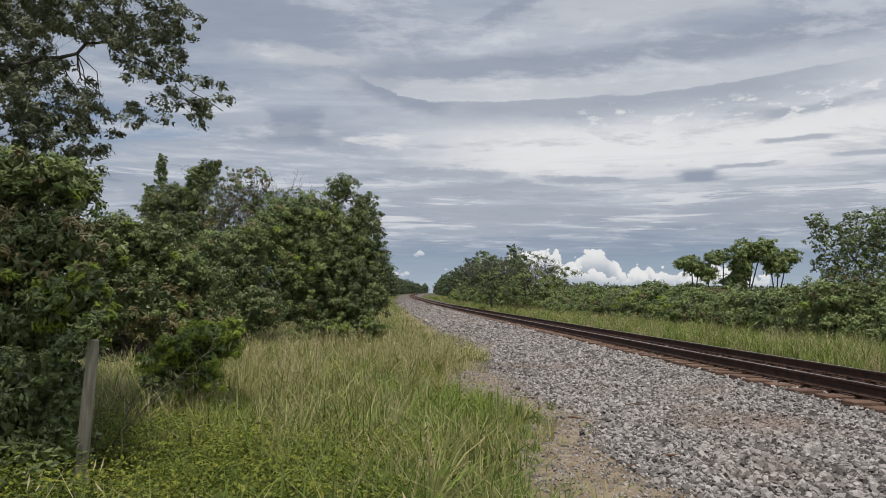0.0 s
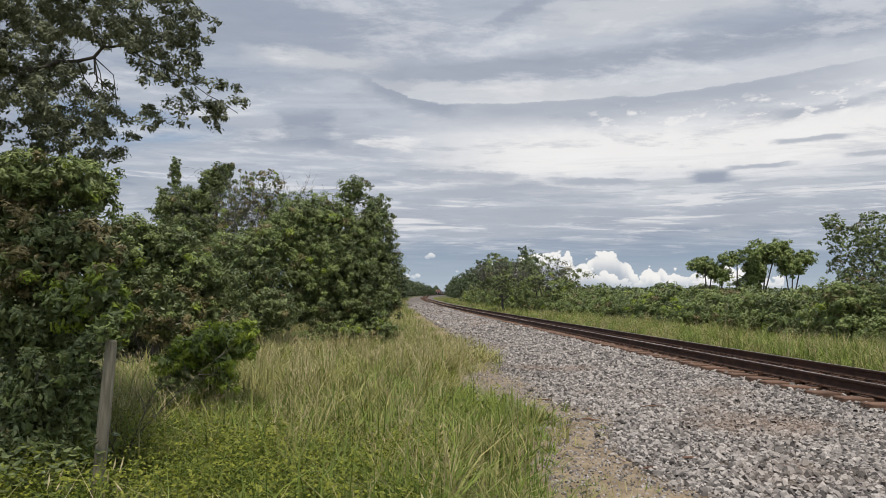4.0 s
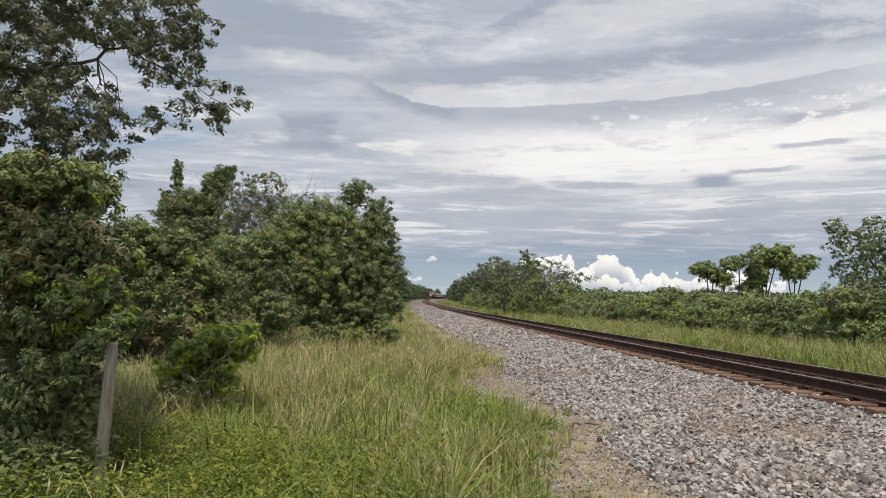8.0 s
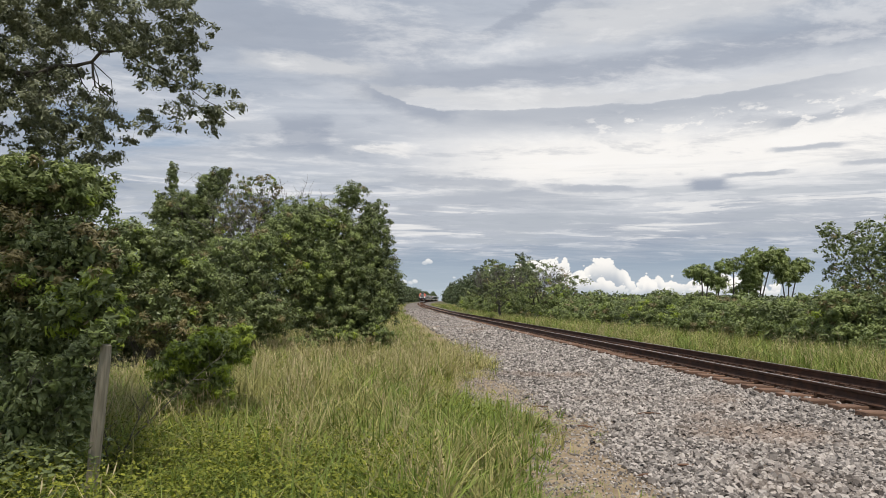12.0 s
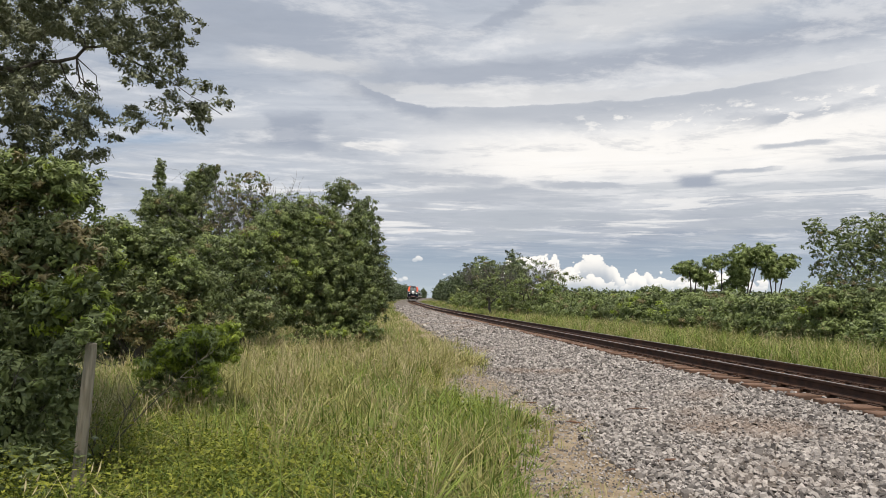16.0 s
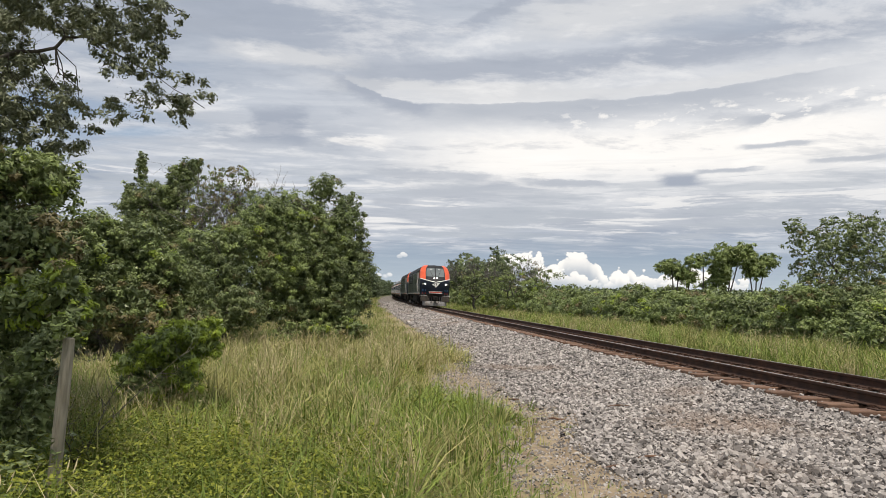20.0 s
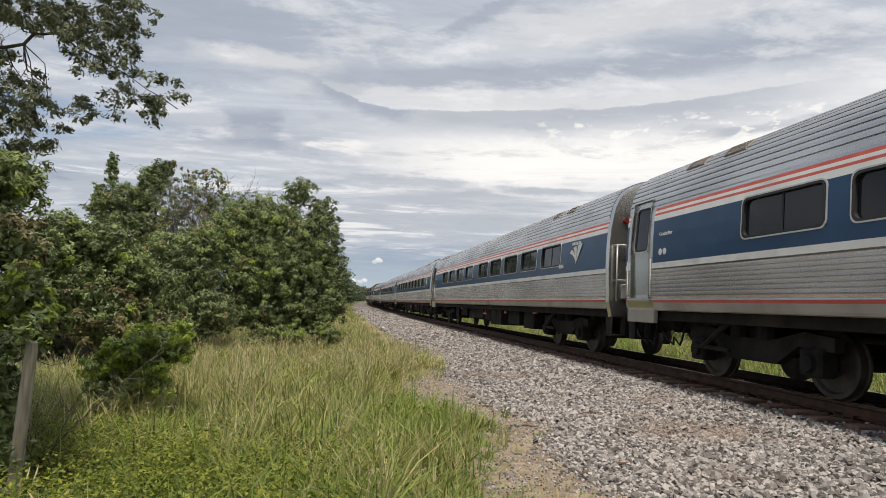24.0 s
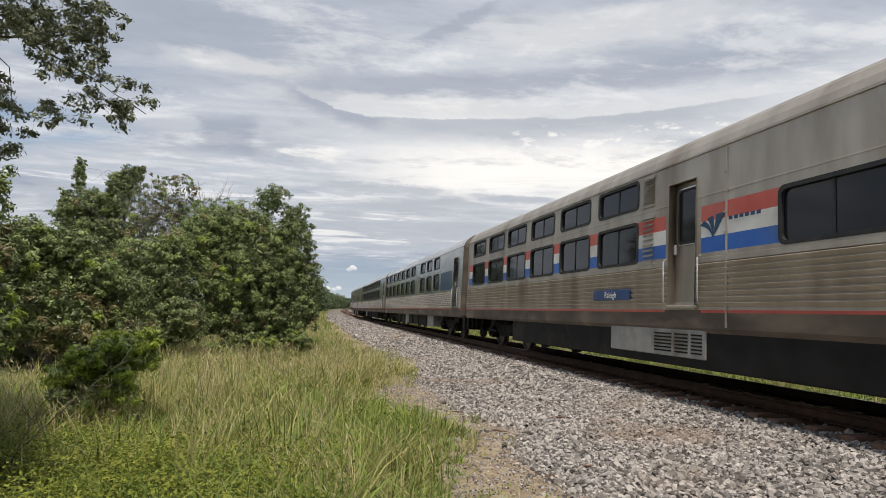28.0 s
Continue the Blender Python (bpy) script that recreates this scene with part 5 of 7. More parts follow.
def wall_mesh(prof, paint, openings, u_lo, u_hi, L, side, mats, extra_u=()):
    """The side and half roof of a car: a sheet with real openings. prof: (z, x) upwards; paint(u, z) gives the material."""
    us = sorted({u_lo, u_hi, *extra_u, *[o[0] for o in openings], *[o[1] for o in openings]})
    pz = [p[0] for p in prof]
    rows = list(prof)
    for o in openings:
        for z in (o[2], o[3]):
            if min(abs(z - q) for q in pz) > 1e-4:
                rows.append((z, side_x(prof, z)))
                pz.append(z)
    n_prof = len(prof)
    extra_rows = sorted(rows[n_prof:])
    rows = []
    for p in prof:
        while extra_rows and extra_rows[0][0] < p[0]:
            rows.append(extra_rows.pop(0))
        rows.append(p)
    b = Build()
    k = len(us)
    vs = [(side * x, u - L / 2, z) for z, x in rows for u in us]
    fs, mi = [], []
    for i in range(len(rows) - 1):
        zc = (rows[i][0] + rows[i + 1][0]) / 2
        for j in range(k - 1):
            uc = (us[j] + us[j + 1]) / 2
            if any(o[0] < uc < o[1] and o[2] < zc < o[3] for o in openings):
                continue
            f = (i * k + j, i * k + j + 1, (i + 1) * k + j + 1, (i + 1) * k + j)
            fs.append(f if side > 0 else f[::-1])
            mi.append(paint(uc, zc))
    b.v, b.f, b.i = vs, fs, mi
    return b.mesh("side_wall", mats)


def ring_mesh(prof, u0, u1, z0, z1, L, side, material, r=0.09, w=0.05, proud=0.012):
    out, inn = rounded(u0 - 0.025, u1 + 0.025, z0 - 0.025, z1 + 0.025, r + 0.02), rounded(u0 + w - 0.02, u1 - w + 0.02, z0 + w - 0.02, z1 - w + 0.02, r)
    n = len(out)

    def at(p, d):
        return (side * (side_x(prof, p[1]) + d), p[0] - L / 2, p[1])

    # a thin bright rim, then a black gasket
    mid = rounded(u0 - 0.004, u1 + 0.004, z0 - 0.004, z1 + 0.004, r + 0.01)
    vs = [at(p, 0.0) for p in out] + [at(p, proud) for p in out] + [at(p, proud) for p in mid] + [at(p, proud) for p in inn] + [at(p, -0.05) for p in inn]
    fs = []
    for a in range(4):
        for q in range(n):
            f = (a * n + q, a * n + (q + 1) % n, a * n + n + (q + 1) % n, a * n + n + q)
            fs.append(f if side > 0 else f[::-1])
    b = Build()
    b.add(vs, fs)
    b.i = [0] * (2 * n) + [1] * (2 * n)
    return b.mesh("window_frame", [material, M_RUBBER])


def pane_mesh(prof, u0, u1, z0, z1, L, side, bars=1):
    b = Build()
    x0, x1 = side * (side_x(prof, z0) - 0.035), side * (side_x(prof, z1) - 0.035)
    d = side * 0.012
    for x in (0, 1):
        b.add([(x0 - x * d, u0 - L / 2, z0), (x0 - x * d, u1 - L / 2, z0), (x1 - x * d, u1 - L / 2, z1), (x1 - x * d, u0 - L / 2, z1)], [(0, 1, 2, 3) if side > 0 else (3, 2, 1, 0)], 0)
    for k in range(bars):
        u = u0 + (u1 - u0) * (k + 1) / (bars + 1)
        b.add([(x0 + d * 0.7, u - 0.02 - L / 2, z0), (x0 + d * 0.7, u + 0.02 - L / 2, z0), (x1 + d * 0.7, u + 0.02 - L / 2, z1), (x1 + d * 0.7, u - 0.02 - L / 2, z1)], [(0, 1, 2, 3) if side > 0 else (3, 2, 1, 0)], 1)
    return b.mesh("pane", [M_GLASS, M_RUBBER])


def add_window(car, prof, o, L, side, material, bars=1, name="window"):
    w = hang(name, ring_mesh(prof, *o, L, side, material), car)
    hang("pane", pane_mesh(prof, *o, L, side, bars), w, "dark tinted pane")


def add_door(car, prof, o, L, side, label, pane_part=(0.42, 0.95), steel=None, back=0.03):
    """A narrow door leaf set back in its opening, with its own pane, handle and side rails."""
    u0, u1, z0, z1 = o
    steel = steel or M_STEEL
    b = Build()
    zs = [z0, z0 + 0.06, (z0 + z1) / 2, z1]
    vs = [(side * (side_x(prof, z) - back), u - L / 2, z) for z in zs for u in (u0, u1)]
    b.add(vs, [(2 * k, 2 * k + 1, 2 * k + 3, 2 * k + 2) if side > 0 else (2 * k + 2, 2 * k + 3, 2 * k + 1, 2 * k) for k in range(3)])
    door = hang("door", b.mesh("door", steel), car, label)
    b = Build()
    for ua, ub, za, zb in ((u0, u0, z0, z1), (u1, u1, z0, z1), (u0, u1, z1, z1), (u0, u1, z0, z0)):
        zz = [za + (zb - za) * k / 4 for k in range(5)] if ua == ub else [za]
        if ua == ub:
            pts = [(side * (side_x(prof, z) + d), ua - L / 2, z) for z in zz for d in (0.022, -back - 0.02)]
            fs = [(2 * k, 2 * k + 1, 2 * k + 3, 2 * k + 2) for k in range(4)]
        else:
            pts = [(side * (side_x(prof, za) + d), u - L / 2, za) for u in (ua, ub) for d in (0.022, -back - 0.02)]
            fs = [(0, 1, 3, 2)]
        b.add(pts, fs + [f[::-1] for f in fs])
    hang("door_frame", b.mesh("door_frame", steel), car)
    w0, w1 = z0 + (z1 - z0) * pane_part[0], z0 + (z1 - z0) * pane_part[1]
    inner = [(z, x - back + 0.004) for z, x in prof]
    hang("door_window", ring_mesh(inner, u0 + 0.1, u1 - 0.1, w0, w1, L, side, M_STEEL, 0.07), door)
    hang("pane", pane_mesh([(z, x + 0.034) for z, x in inner], u0 + 0.1, u1 - 0.1, w0, w1, L, side, 0), door, "dark tinted pane")
    b = Build()
    zh = z0 + 0.9
    b.box(side * (side_x(prof, zh) - 0.06) - 0.02, side * (side_x(prof, zh) - 0.06) + 0.02, u1 - 0.1 - L / 2, u1 - 0.05 - L / 2, zh - 0.08, zh + 0.08, 0, 0.008)
    hang("door_handle", b.mesh("door_handle", M_SILVER), door)
    b = Build()
    for z in (z0, ):
        x = side_x(prof, z0)
        xs = sorted((side * (x - 0.1), side * (x + 0.03)))
        b.box(xs[0], xs[1], u0 - 0.05 - L / 2, u1 + 0.05 - L / 2, z0 - 0.05, z0, 0, 0.01)
    hang("door_sill", b.mesh("door_sill", steel), door)
    for u in (u0 - 0.1, u1 + 0.1):
        b = Build()
        x = side * (side_x(prof, z0 + 0.4) + 0.05)
        b.tube([(x - side * 0.06, u - L / 2, z0 + 0.02), (x, u - L / 2, z0 + 0.06), (x, u - L / 2, z0 + 0.72), (x - side * 0.06, u - L / 2, z0 + 0.76)], 0.014, 6)
        hang("grab_rail", b.mesh("grab_rail", M_SILVER, True), car)


def wheel_mesh(r=0.46):
    b = Build()
    n = 24
    prof = ((r + 0.028, 0.0), (r + 0.028, 0.03), (r, 0.045), (r - 0.01, 0.14), (r - 0.07, 0.14), (r - 0.1, 0.10), (0.16, 0.085), (0.14, 0.15), (0.0, 0.15))
    vs = [(x, rr * math.cos(2 * math.pi * k / n), rr * math.sin(2 * math.pi * k / n)) for rr, x in prof for k in range(n)]
    fs = [(a * n + k, a * n + (k + 1) % n, a * n + n + (k + 1) % n, a * n + n + k) for a in range(len(prof) - 1) for k in range(n)]
    b.add(vs, fs)
    b.add([(0, (r + 0.028) * math.cos(2 * math.pi * k / n), (r + 0.028) * math.sin(2 * math.pi * k / n)) for k in range(n)], [tuple(range(n))])
    return b.mesh("wheel", M_WHEEL, True, True)


WHEEL = wheel_mesh()


def truck_mesh(base):
    b = Build()
    h = base / 2
    for sx in (-1, 1):
        xs = sorted((sx * 0.98, sx * 1.12))
        # side frame, dipping in the middle, with axle boxes, springs and a brace
        b.add([(x, y, z) for x in xs for y, z in ((-h - 0.35, 0.62), (-h + 0.3, 0.66), (-0.55, 0.38), (0.55, 0.38), (h - 0.3, 0.66), (h + 0.35, 0.62), (h + 0.35, 0.8), (h - 0.2, 0.86), (0.5, 0.72), (-0.5, 0.72), (-h + 0.2, 0.86), (-h - 0.35, 0.8))],
              [tuple(range(12)), tuple(range(23, 11, -1))] + [(k, (k + 1) % 12, (k + 1) % 12 + 12, k + 12) for k in range(12)])
        for y in (-h, h):
            b.box(*sorted((sx * 0.93, sx * 1.2)), y - 0.2, y + 0.2, 0.28, 0.66, 0, 0.03)
            b.tube([(sx * 1.2, y, 0.46), (sx * 1.26, y, 0.46)], [0.13, 0.11], 12)
        for y in (-0.32, 0.32):
            b.tube([(sx * 1.08, y, 0.72), (sx * 1.08, y, 1.0)], 0.14, 10)
        b.box(*sorted((sx * 1.0, sx * 1.25)), -0.55, 0.55, 0.92, 1.02, 0, 0.02)
        b.tube([(sx * 1.3, h * 0.2, 0.95), (sx * 1.3, h * 0.75, 0.5)], 0.05, 8)
        b.tube([(sx * 1.3, h * 0.2, 0.5), (sx * 1.3, h * 0.95, 0.52)], 0.035, 8)
    b.box(-1.0, 1.0, -0.25, 0.25, 0.5, 0.95, 0, 0.03)
    for y in (-h, h):
        b.tube([(-0.8, y, 0.46), (0.8, y, 0.46)], 0.09, 10)
    return b.mesh("truck", M_UNDER)


TRUCK, TRUCK_LOCO = truck_mesh(2.6), truck_mesh(2.7)


def add_trucks(car, centres, L, base, mesh):
    for u in centres:
        t = hang("truck", mesh, car, "sooty four-wheeled truck", Matrix.Translation((0, u - L / 2, 0)))
        for y in (-base / 2, base / 2):
            hang("wheel", WHEEL, t, m=Matrix.Translation((0.70, y, 0.46)))
            hang("wheel", WHEEL, t, m=Matrix.Translation((-0.70, y, 0.46)) @ Matrix.Rotation(math.pi, 4, "Z"))


def words(text, size, material, m, parent, name="lettering"):
    cu = bpy.data.curves.new("lettering", "FONT")
    cu.body, cu.size, cu.extrude = text, size, 0.002
    cu.align_x, cu.align_y = "CENTER", "CENTER"
    tmp = new("tmp", cu)
    me = bpy.data.meshes.new_from_object(tmp.evaluated_get(bpy.context.evaluated_depsgraph_get()))
    bpy.data.objects.remove(tmp)
    me.materials.clear()
    me.materials.append(material)
    return hang(name, me, parent, m=m)


def on_side(u, z, L, side, prof, out=0.004):
    """Stands a flat thing, drawn in x and y, on a car's side: it reads from outside."""
    n = Matrix(((0, 0, side, 0), (side, 0, 0, 0), (0, 1, 0, 0), (0, 0, 0, 1)))
    return Matrix.Translation((side * (side_x(prof, z) + out), u - L / 2, z)) @ n


def swoosh(material, parent, m, size=1.0):
    """A fan of three curved blades that spring from one point."""
    b = Build()
    for (x0, y0), (x1, y1), (cx, cy) in (((-0.66, 0.06), (-0.44, 0.20), (0.20, 0.12)), ((-0.28, 0.25), (0.02, 0.31), (0.12, 0.07)), ((0.20, 0.33), (0.66, 0.37), (0.04, 0.0))):
        tip, n = (0.0, -0.38), 8

        def bez(p, t):
            c = ((p[0] + tip[0]) / 2 + cx, (p[1] + tip[1]) / 2 + cy)
            return tuple((1 - t) ** 2 * p[i] + 2 * t * (1 - t) * c[i] + t * t * tip[i] for i in (0, 1))

        left = [bez((x0, y0), k / n) for k in range(n + 1)]
        right = [bez((x1, y1), k / n) for k in range(n + 1)]
        vs = [(x * size, y * size, h) for h in (0, 0.004) for row in (left, right) for x, y in row]
        q = n + 1
        fs = []
        for k in range(n):
            fs += [(2 * q + k, 2 * q + k + 1, 3 * q + k + 1, 3 * q + k), (k, k + 1, 2 * q + k + 1, 2 * q + k), (q + k + 1, q + k, 3 * q + k, 3 * q + k + 1)]
        b.add(vs, fs)
    return hang("emblem", b.mesh("emblem", material), parent, m=m)


def text_bars(count, w, h, gap, material, parent, m, name="lettering"):
    b = Build()
    total = count * w + (count - 1) * gap
    for k in range(count):
        x = -total / 2 + k * (w + gap)
        b.box(x, x + w, -h / 2, h / 2, 0, 0.003)
    return hang(name, b.mesh(name, material), parent, m=m)


def end_walls(car, prof, L, u_ends, steel, deep=0.5, shrink=0.86, doorway=True):
    """Both ends of a car: a tapering end, a rubber diaphragm, lamps, rails and a coupler."""
    for end, u in ((-1, u_ends[0]), (1, u_ends[1])):
        b = Build()
        loop = [(-x, z) for z, x in prof] + [(x, z) for z, x in reversed(prof) if x > 0.02]
        n = len(loop)
        zm = 2.0
        vs = [(x, u - L / 2, z) for x, z in loop] + [(x * shrink, u + end * deep - L / 2, zm + (z - zm) * (0.5 + shrink / 2)) for x, z in loop]
        fs = []
        for q in range(n):
            f = (q, (q + 1) % n, (q + 1) % n + n, q + n)
            fs.append(f if end < 0 else f[::-1])
        fs.append(tuple(range(n, 2 * n)) if end < 0 else tuple(reversed(range(n, 2 * n))))
        b.add(vs, fs)
        e = hang("end_wall", b.mesh("end_wall", steel), car)
        y = u + end * deep - L / 2
        y2 = y + end * 0.28
        b = Build()
        lo, hi = sorted((y - end * 0.02, y2))
        for x0, x1, z0, z1 in ((-0.62, -0.45, 1.1, 3.25), (0.45, 0.62, 1.1, 3.25), (-0.62, 0.62, 3.25, 3.42)):
            b.box(x0, x1, lo, hi, z0, z1, 0, 0.04)
        b.box(-0.5, 0.5, lo, hi, 0.95, 1.1, 0, 0.02)
        hang("diaphragm", b.mesh("diaphragm", M_RUBBER), e, "black rubber gangway diaphragm")
        for sx in (-1, 1):
            b = Build()
            b.tube([(sx * 1.2, y, 3.0), (sx * 1.2, y + end * 0.07, 3.0)], [0.065, 0.055], 14)
            hang("marker_lamp", b.mesh("marker_lamp", M_LAMP_RED, True, True), e, "round red marker lamp")
            b = Build()
            b.tube([(sx * 1.42, y - end * 0.1, 2.45), (sx * 1.42, y + end * 0.12, 2.45), (sx * 0.75, y + end * 0.12, 2.45)], 0.018, 6)
            b.tube([(sx * 1.42, y + end * 0.12, 2.45), (sx * 1.42, y + end * 0.12, 1.25)], 0.018, 6)
            b.tube([(sx * 1.42, y + end * 0.12, 1.7), (sx * 0.75, y + end * 0.1, 1.7)], 0.014, 6)
            hang("grab_rail", b.mesh("grab_rail", M_SILVER, True), e)
            b = Build()
            xs = sorted((sx * 1.12, sx * 1.45))
            ys = sorted((y - end * 0.25, y - end * 0.0))
            b.box(xs[0], xs[1], ys[0], ys[1], 0.50, 0.54, 0, 0.01)
            for x in xs:
                b.box(x - 0.02, x + 0.02, ys[0], ys[1], 0.5, 0.92)
            hang("step", b.mesh("step", M_UNDER), e)
            b = Build()
            b.box(sx * 1.15 - 0.12, sx * 1.15 + 0.12, *sorted((y, y + end * 0.06)), 1.3, 1.62, 0, 0.02)
            hang("electric_box", b.mesh("electric_box", M_BOX), e)
        b = Build()
        ys = sorted((y - end * 0.6, y + end * 0.36))
        b.box(-0.12, 0.12, ys[0], ys[1], 0.72, 0.98, 0, 0.04)
        b.box(-0.2, 0.2, *sorted((y + end * 0.2, y + end * 0.38)), 0.66, 1.04, 0, 0.05)
        hang("coupler", b.mesh("coupler", M_UNDER), e)
        # hanging brake hoses and cables
        for k in range(4):
            sx = -0.9 + 0.6 * k
            b = Build()
            b.tube([(sx, y - end * 0.1, 0.82), (sx + 0.05, y + end * 0.1, 0.52), (sx + 0.12, y + end * 0.3, 0.40), (sx + 0.05, y + end * 0.42, 0.55)], 0.022, 6)
            hang("hose", b.mesh("hose", M_RUBBER, True), e)


def under_boxes(car, items, L, seed=0):
    rng = random.Random(seed)
    for u0, u1, z0, z1, x1, m in items:
        for side in (-1, 1):
            b = Build()
            xs = sorted((side * 0.35, side * x1))
            b.box(xs[0], xs[1], u0 - L / 2, u1 - L / 2, z0, z1, 0, 0.025)
            # lid seams, latches and a strap
            x = side * (x1 + 0.006)
            for u in np.arange(u0 + 0.4, u1 - 0.2, 0.6):
                b.box(*sorted((side * x1 * 0.98, x)), u - 0.02 - L / 2, u + 0.02 - L / 2, z0 + 0.05, z1 - 0.05)
            hang("equipment_box", b.mesh("equipment_box", m), car)
    b = Build()
    b.box(-1.4, 1.4, 0.5 - L / 2, L / 2 - 0.5, 0.9, 1.10, 0, 0.02)
    b.box(-0.3, 0.3, 1.0 - L / 2, L / 2 - 1.0, 0.6, 0.95, 0, 0.02)
    for x in (-0.75, 0.75):
        b.tube([(x, 5.5 - L / 2, 0.8), (x, L / 2 - 5.5, 0.8)], 0.04, 8)
    hang("underframe", b.mesh("underframe", M_UNDER), car)


# single-deck coaches with a round, ribbed body
AM_L = 26.0
AM_LOW = [(1.07, 1.50), (1.085, 1.545), (1.12, 1.56), (1.22, 1.575), (1.27, 1.58)] + ribs(1.29, 1.83, 1.57, 8, 0.042) + [(1.84, 1.60), (1.94, 1.60), (2.16, 1.598), (2.45, 1.59), (2.72, 1.575), (2.77, 1.57), (2.82, 1.564), (2.86, 1.558), (2.91, 1.55), (2.96, 1.54), (3.0, 1.53)]
AM_ARC = [(3.02, 1.525), (3.16, 1.50), (3.32, 1.455), (3.48, 1.385), (3.62, 1.285), (3.74, 1.14), (3.83, 0.96), (3.90, 0.75), (3.95, 0.52), (3.98, 0.30), (3.995, 0.10), (4.0, 0.0)]
AM_PLAIN = [(0.9, 1.50), (1.22, 1.575), (1.9, 1.60), (2.45, 1.59), (2.8, 1.567)] + AM_ARC


def rib_arc(arc, pitch, out):
    """A curved roof line with raised ribs at an even pitch."""
    way = [0.0]
    for (z0, x0), (z1, x1) in zip(arc, arc[1:]):
        way.append(way[-1] + math.hypot(z1 - z0, x1 - x0))
    zs, xs = [p[0] for p in arc], [p[1] for p in arc]

    def at(w, o):
        z, x = float(np.interp(w, way, zs)), float(np.interp(w, way, xs))
        dz, dx = float(np.interp(w + 0.02, way, zs)) - float(np.interp(w - 0.02, way, zs)), float(np.interp(w + 0.02, way, xs)) - float(np.interp(w - 0.02, way, xs))
        n = math.hypot(dz, dx) or 1.0
        return z - dx / n * o, max(x + dz / n * o, 0.0)

    pts, w = [], 0.0
    while w < way[-1] - pitch:
        pts += [at(w, out * 0.4), at(w + pitch * 0.4, out * 0.7), at(w + pitch * 0.78, out * 0.4), at(w + pitch * 0.8, -out * 0.8), at(w + pitch * 0.98, -out * 0.8)]
        w += pitch
    return pts + [at(way[-1], 0)]


AM_PROF = AM_LOW + rib_arc(AM_ARC, 0.104, 0.018)


def round_coach(name, label, windows, doors, blank_text=None, seed=0, emblem_u=2.0):
    L = AM_L
    car = thing(name, label=label, category="railway coach", group="coaches of the train")
    mats = [M_STEEL, M_BLUE, M_RED, M_WHITE, M_BEIGE, M_STEEL]
    op_w = [(a, b, 2.15, 2.73) for a, b in windows]
    for side in (-1, 1):
        ds = [(u0, u1, 1.3, 3.16) for u0, u1 in doors]

        def paint(u, z):
            near_door = any(u0 - 0.14 < u < u1 + 0.14 for u0, u1 in doors)
            if near_door or z > 3.0:
                return 0
            if 2.91 < z < 2.96 or 2.82 < z < 2.86:
                return 2
            if z > 2.96:
                return 0
            if z > 2.77:
                return 3
            if z > 2.72:
                return 3
            if z > 1.94:
                return 1
            if z > 1.84:
                return 3
            if 1.215 < z < 1.28:
                return 2
            return 4 if z < 1.215 else 0

        extra = [q for u0, u1 in doors for q in (u0 - 0.14, u1 + 0.14)]
        hang("side_wall", wall_mesh(AM_PROF, paint, op_w + ds, 0.25, 25.3, L, side, mats, extra), car, "ribbed stainless side with a dark blue band")
        for o in op_w:
            add_window(car, AM_PROF, o, L, side, M_SILVER)
        for o in ds:
            add_door(car, AM_PROF, o, L, side, "plain stainless vestibule door", (0.48, 0.93))
        swoosh(M_WHITE, car, on_side(emblem_u, 2.38, L, side, AM_PLAIN, 0.012), 0.62)
        text_bars(6, 0.07, 0.07, 0.03, M_WHITE, car, on_side(emblem_u, 2.64, L, side, AM_PLAIN, 0.012))
        text_bars(5, 0.05, 0.09, 0.02, M_WHITE, car, on_side(emblem_u + 1.0, 2.12, L, side, AM_PLAIN, 0.012))
        if blank_text:
            tu, word = blank_text
            words(word, 0.10, M_WHITE, on_side(tu, 2.45, L, side, AM_PLAIN, 0.014), car)
            for q in (-0.075, 0.075):
                b = Build()
                b.tube([(q, 0, 0), (q, 0, 0.004)], 0.06, 16)
                hang("pictogram", b.mesh("pictogram", M_WHITE), car, m=on_side(tu + 0.1, 2.13, L, side, AM_PLAIN, 0.010))
    for u in (2.9, 4.0, 21.9, 23.0):
        for side in (-1, 1):
            b = Build()
            pts = [(side * (side_x(AM_PLAIN, z) + o), u + du - L / 2, z + o * 0.6) for o in (0.0, 0.03) for z, du in ((3.56, 0.0), (3.56, 0.55), (3.72, 0.55), (3.72, 0.0))]
            b.add(pts, [(4, 5, 6, 7), (7, 6, 5, 4), (0, 1, 5, 4), (1, 2, 6, 5), (2, 3, 7, 6), (3, 0, 4, 7)])
            hang("roof_vent", b.mesh("roof_vent", M_STEEL_OLD), car)
    for side in (-1, 1):
        for u0, u1 in doors:
            # the side drops lower below a door
            b = Build()
            b.box(*sorted((side * 1.46, side * 1.552)), u0 - 0.14 - L / 2, u1 + 0.2 - L / 2, 0.84, 1.09, 0, 0.015)
            hang("step_skirt", b.mesh("step_skirt", M_BEIGE), car)
        for u, z, w in ((5.9, 0.86, 0.16), (9.3, 0.80, 0.12), (12.4, 0.70, 0.22), (17.2, 0.84, 0.14)):
            b = Build()
            b.box(*sorted((side * 1.30, side * 1.36)), u - w - L / 2, u + w - L / 2, z, z + 0.07, 0, 0.008)
            b.tube([(side * 1.33, u - L / 2, z + 0.06), (side * 1.33, u - L / 2, 0.95)], 0.02, 6)
            hang("warning_plate", b.mesh("warning_plate", M_RED), car, "small red plate under the floor")
    end_walls(car, AM_PLAIN, L, (0.25, 25.3), M_STEEL, 0.06, 0.97)
    rng = random.Random(seed)
    items, u = [], 6.6
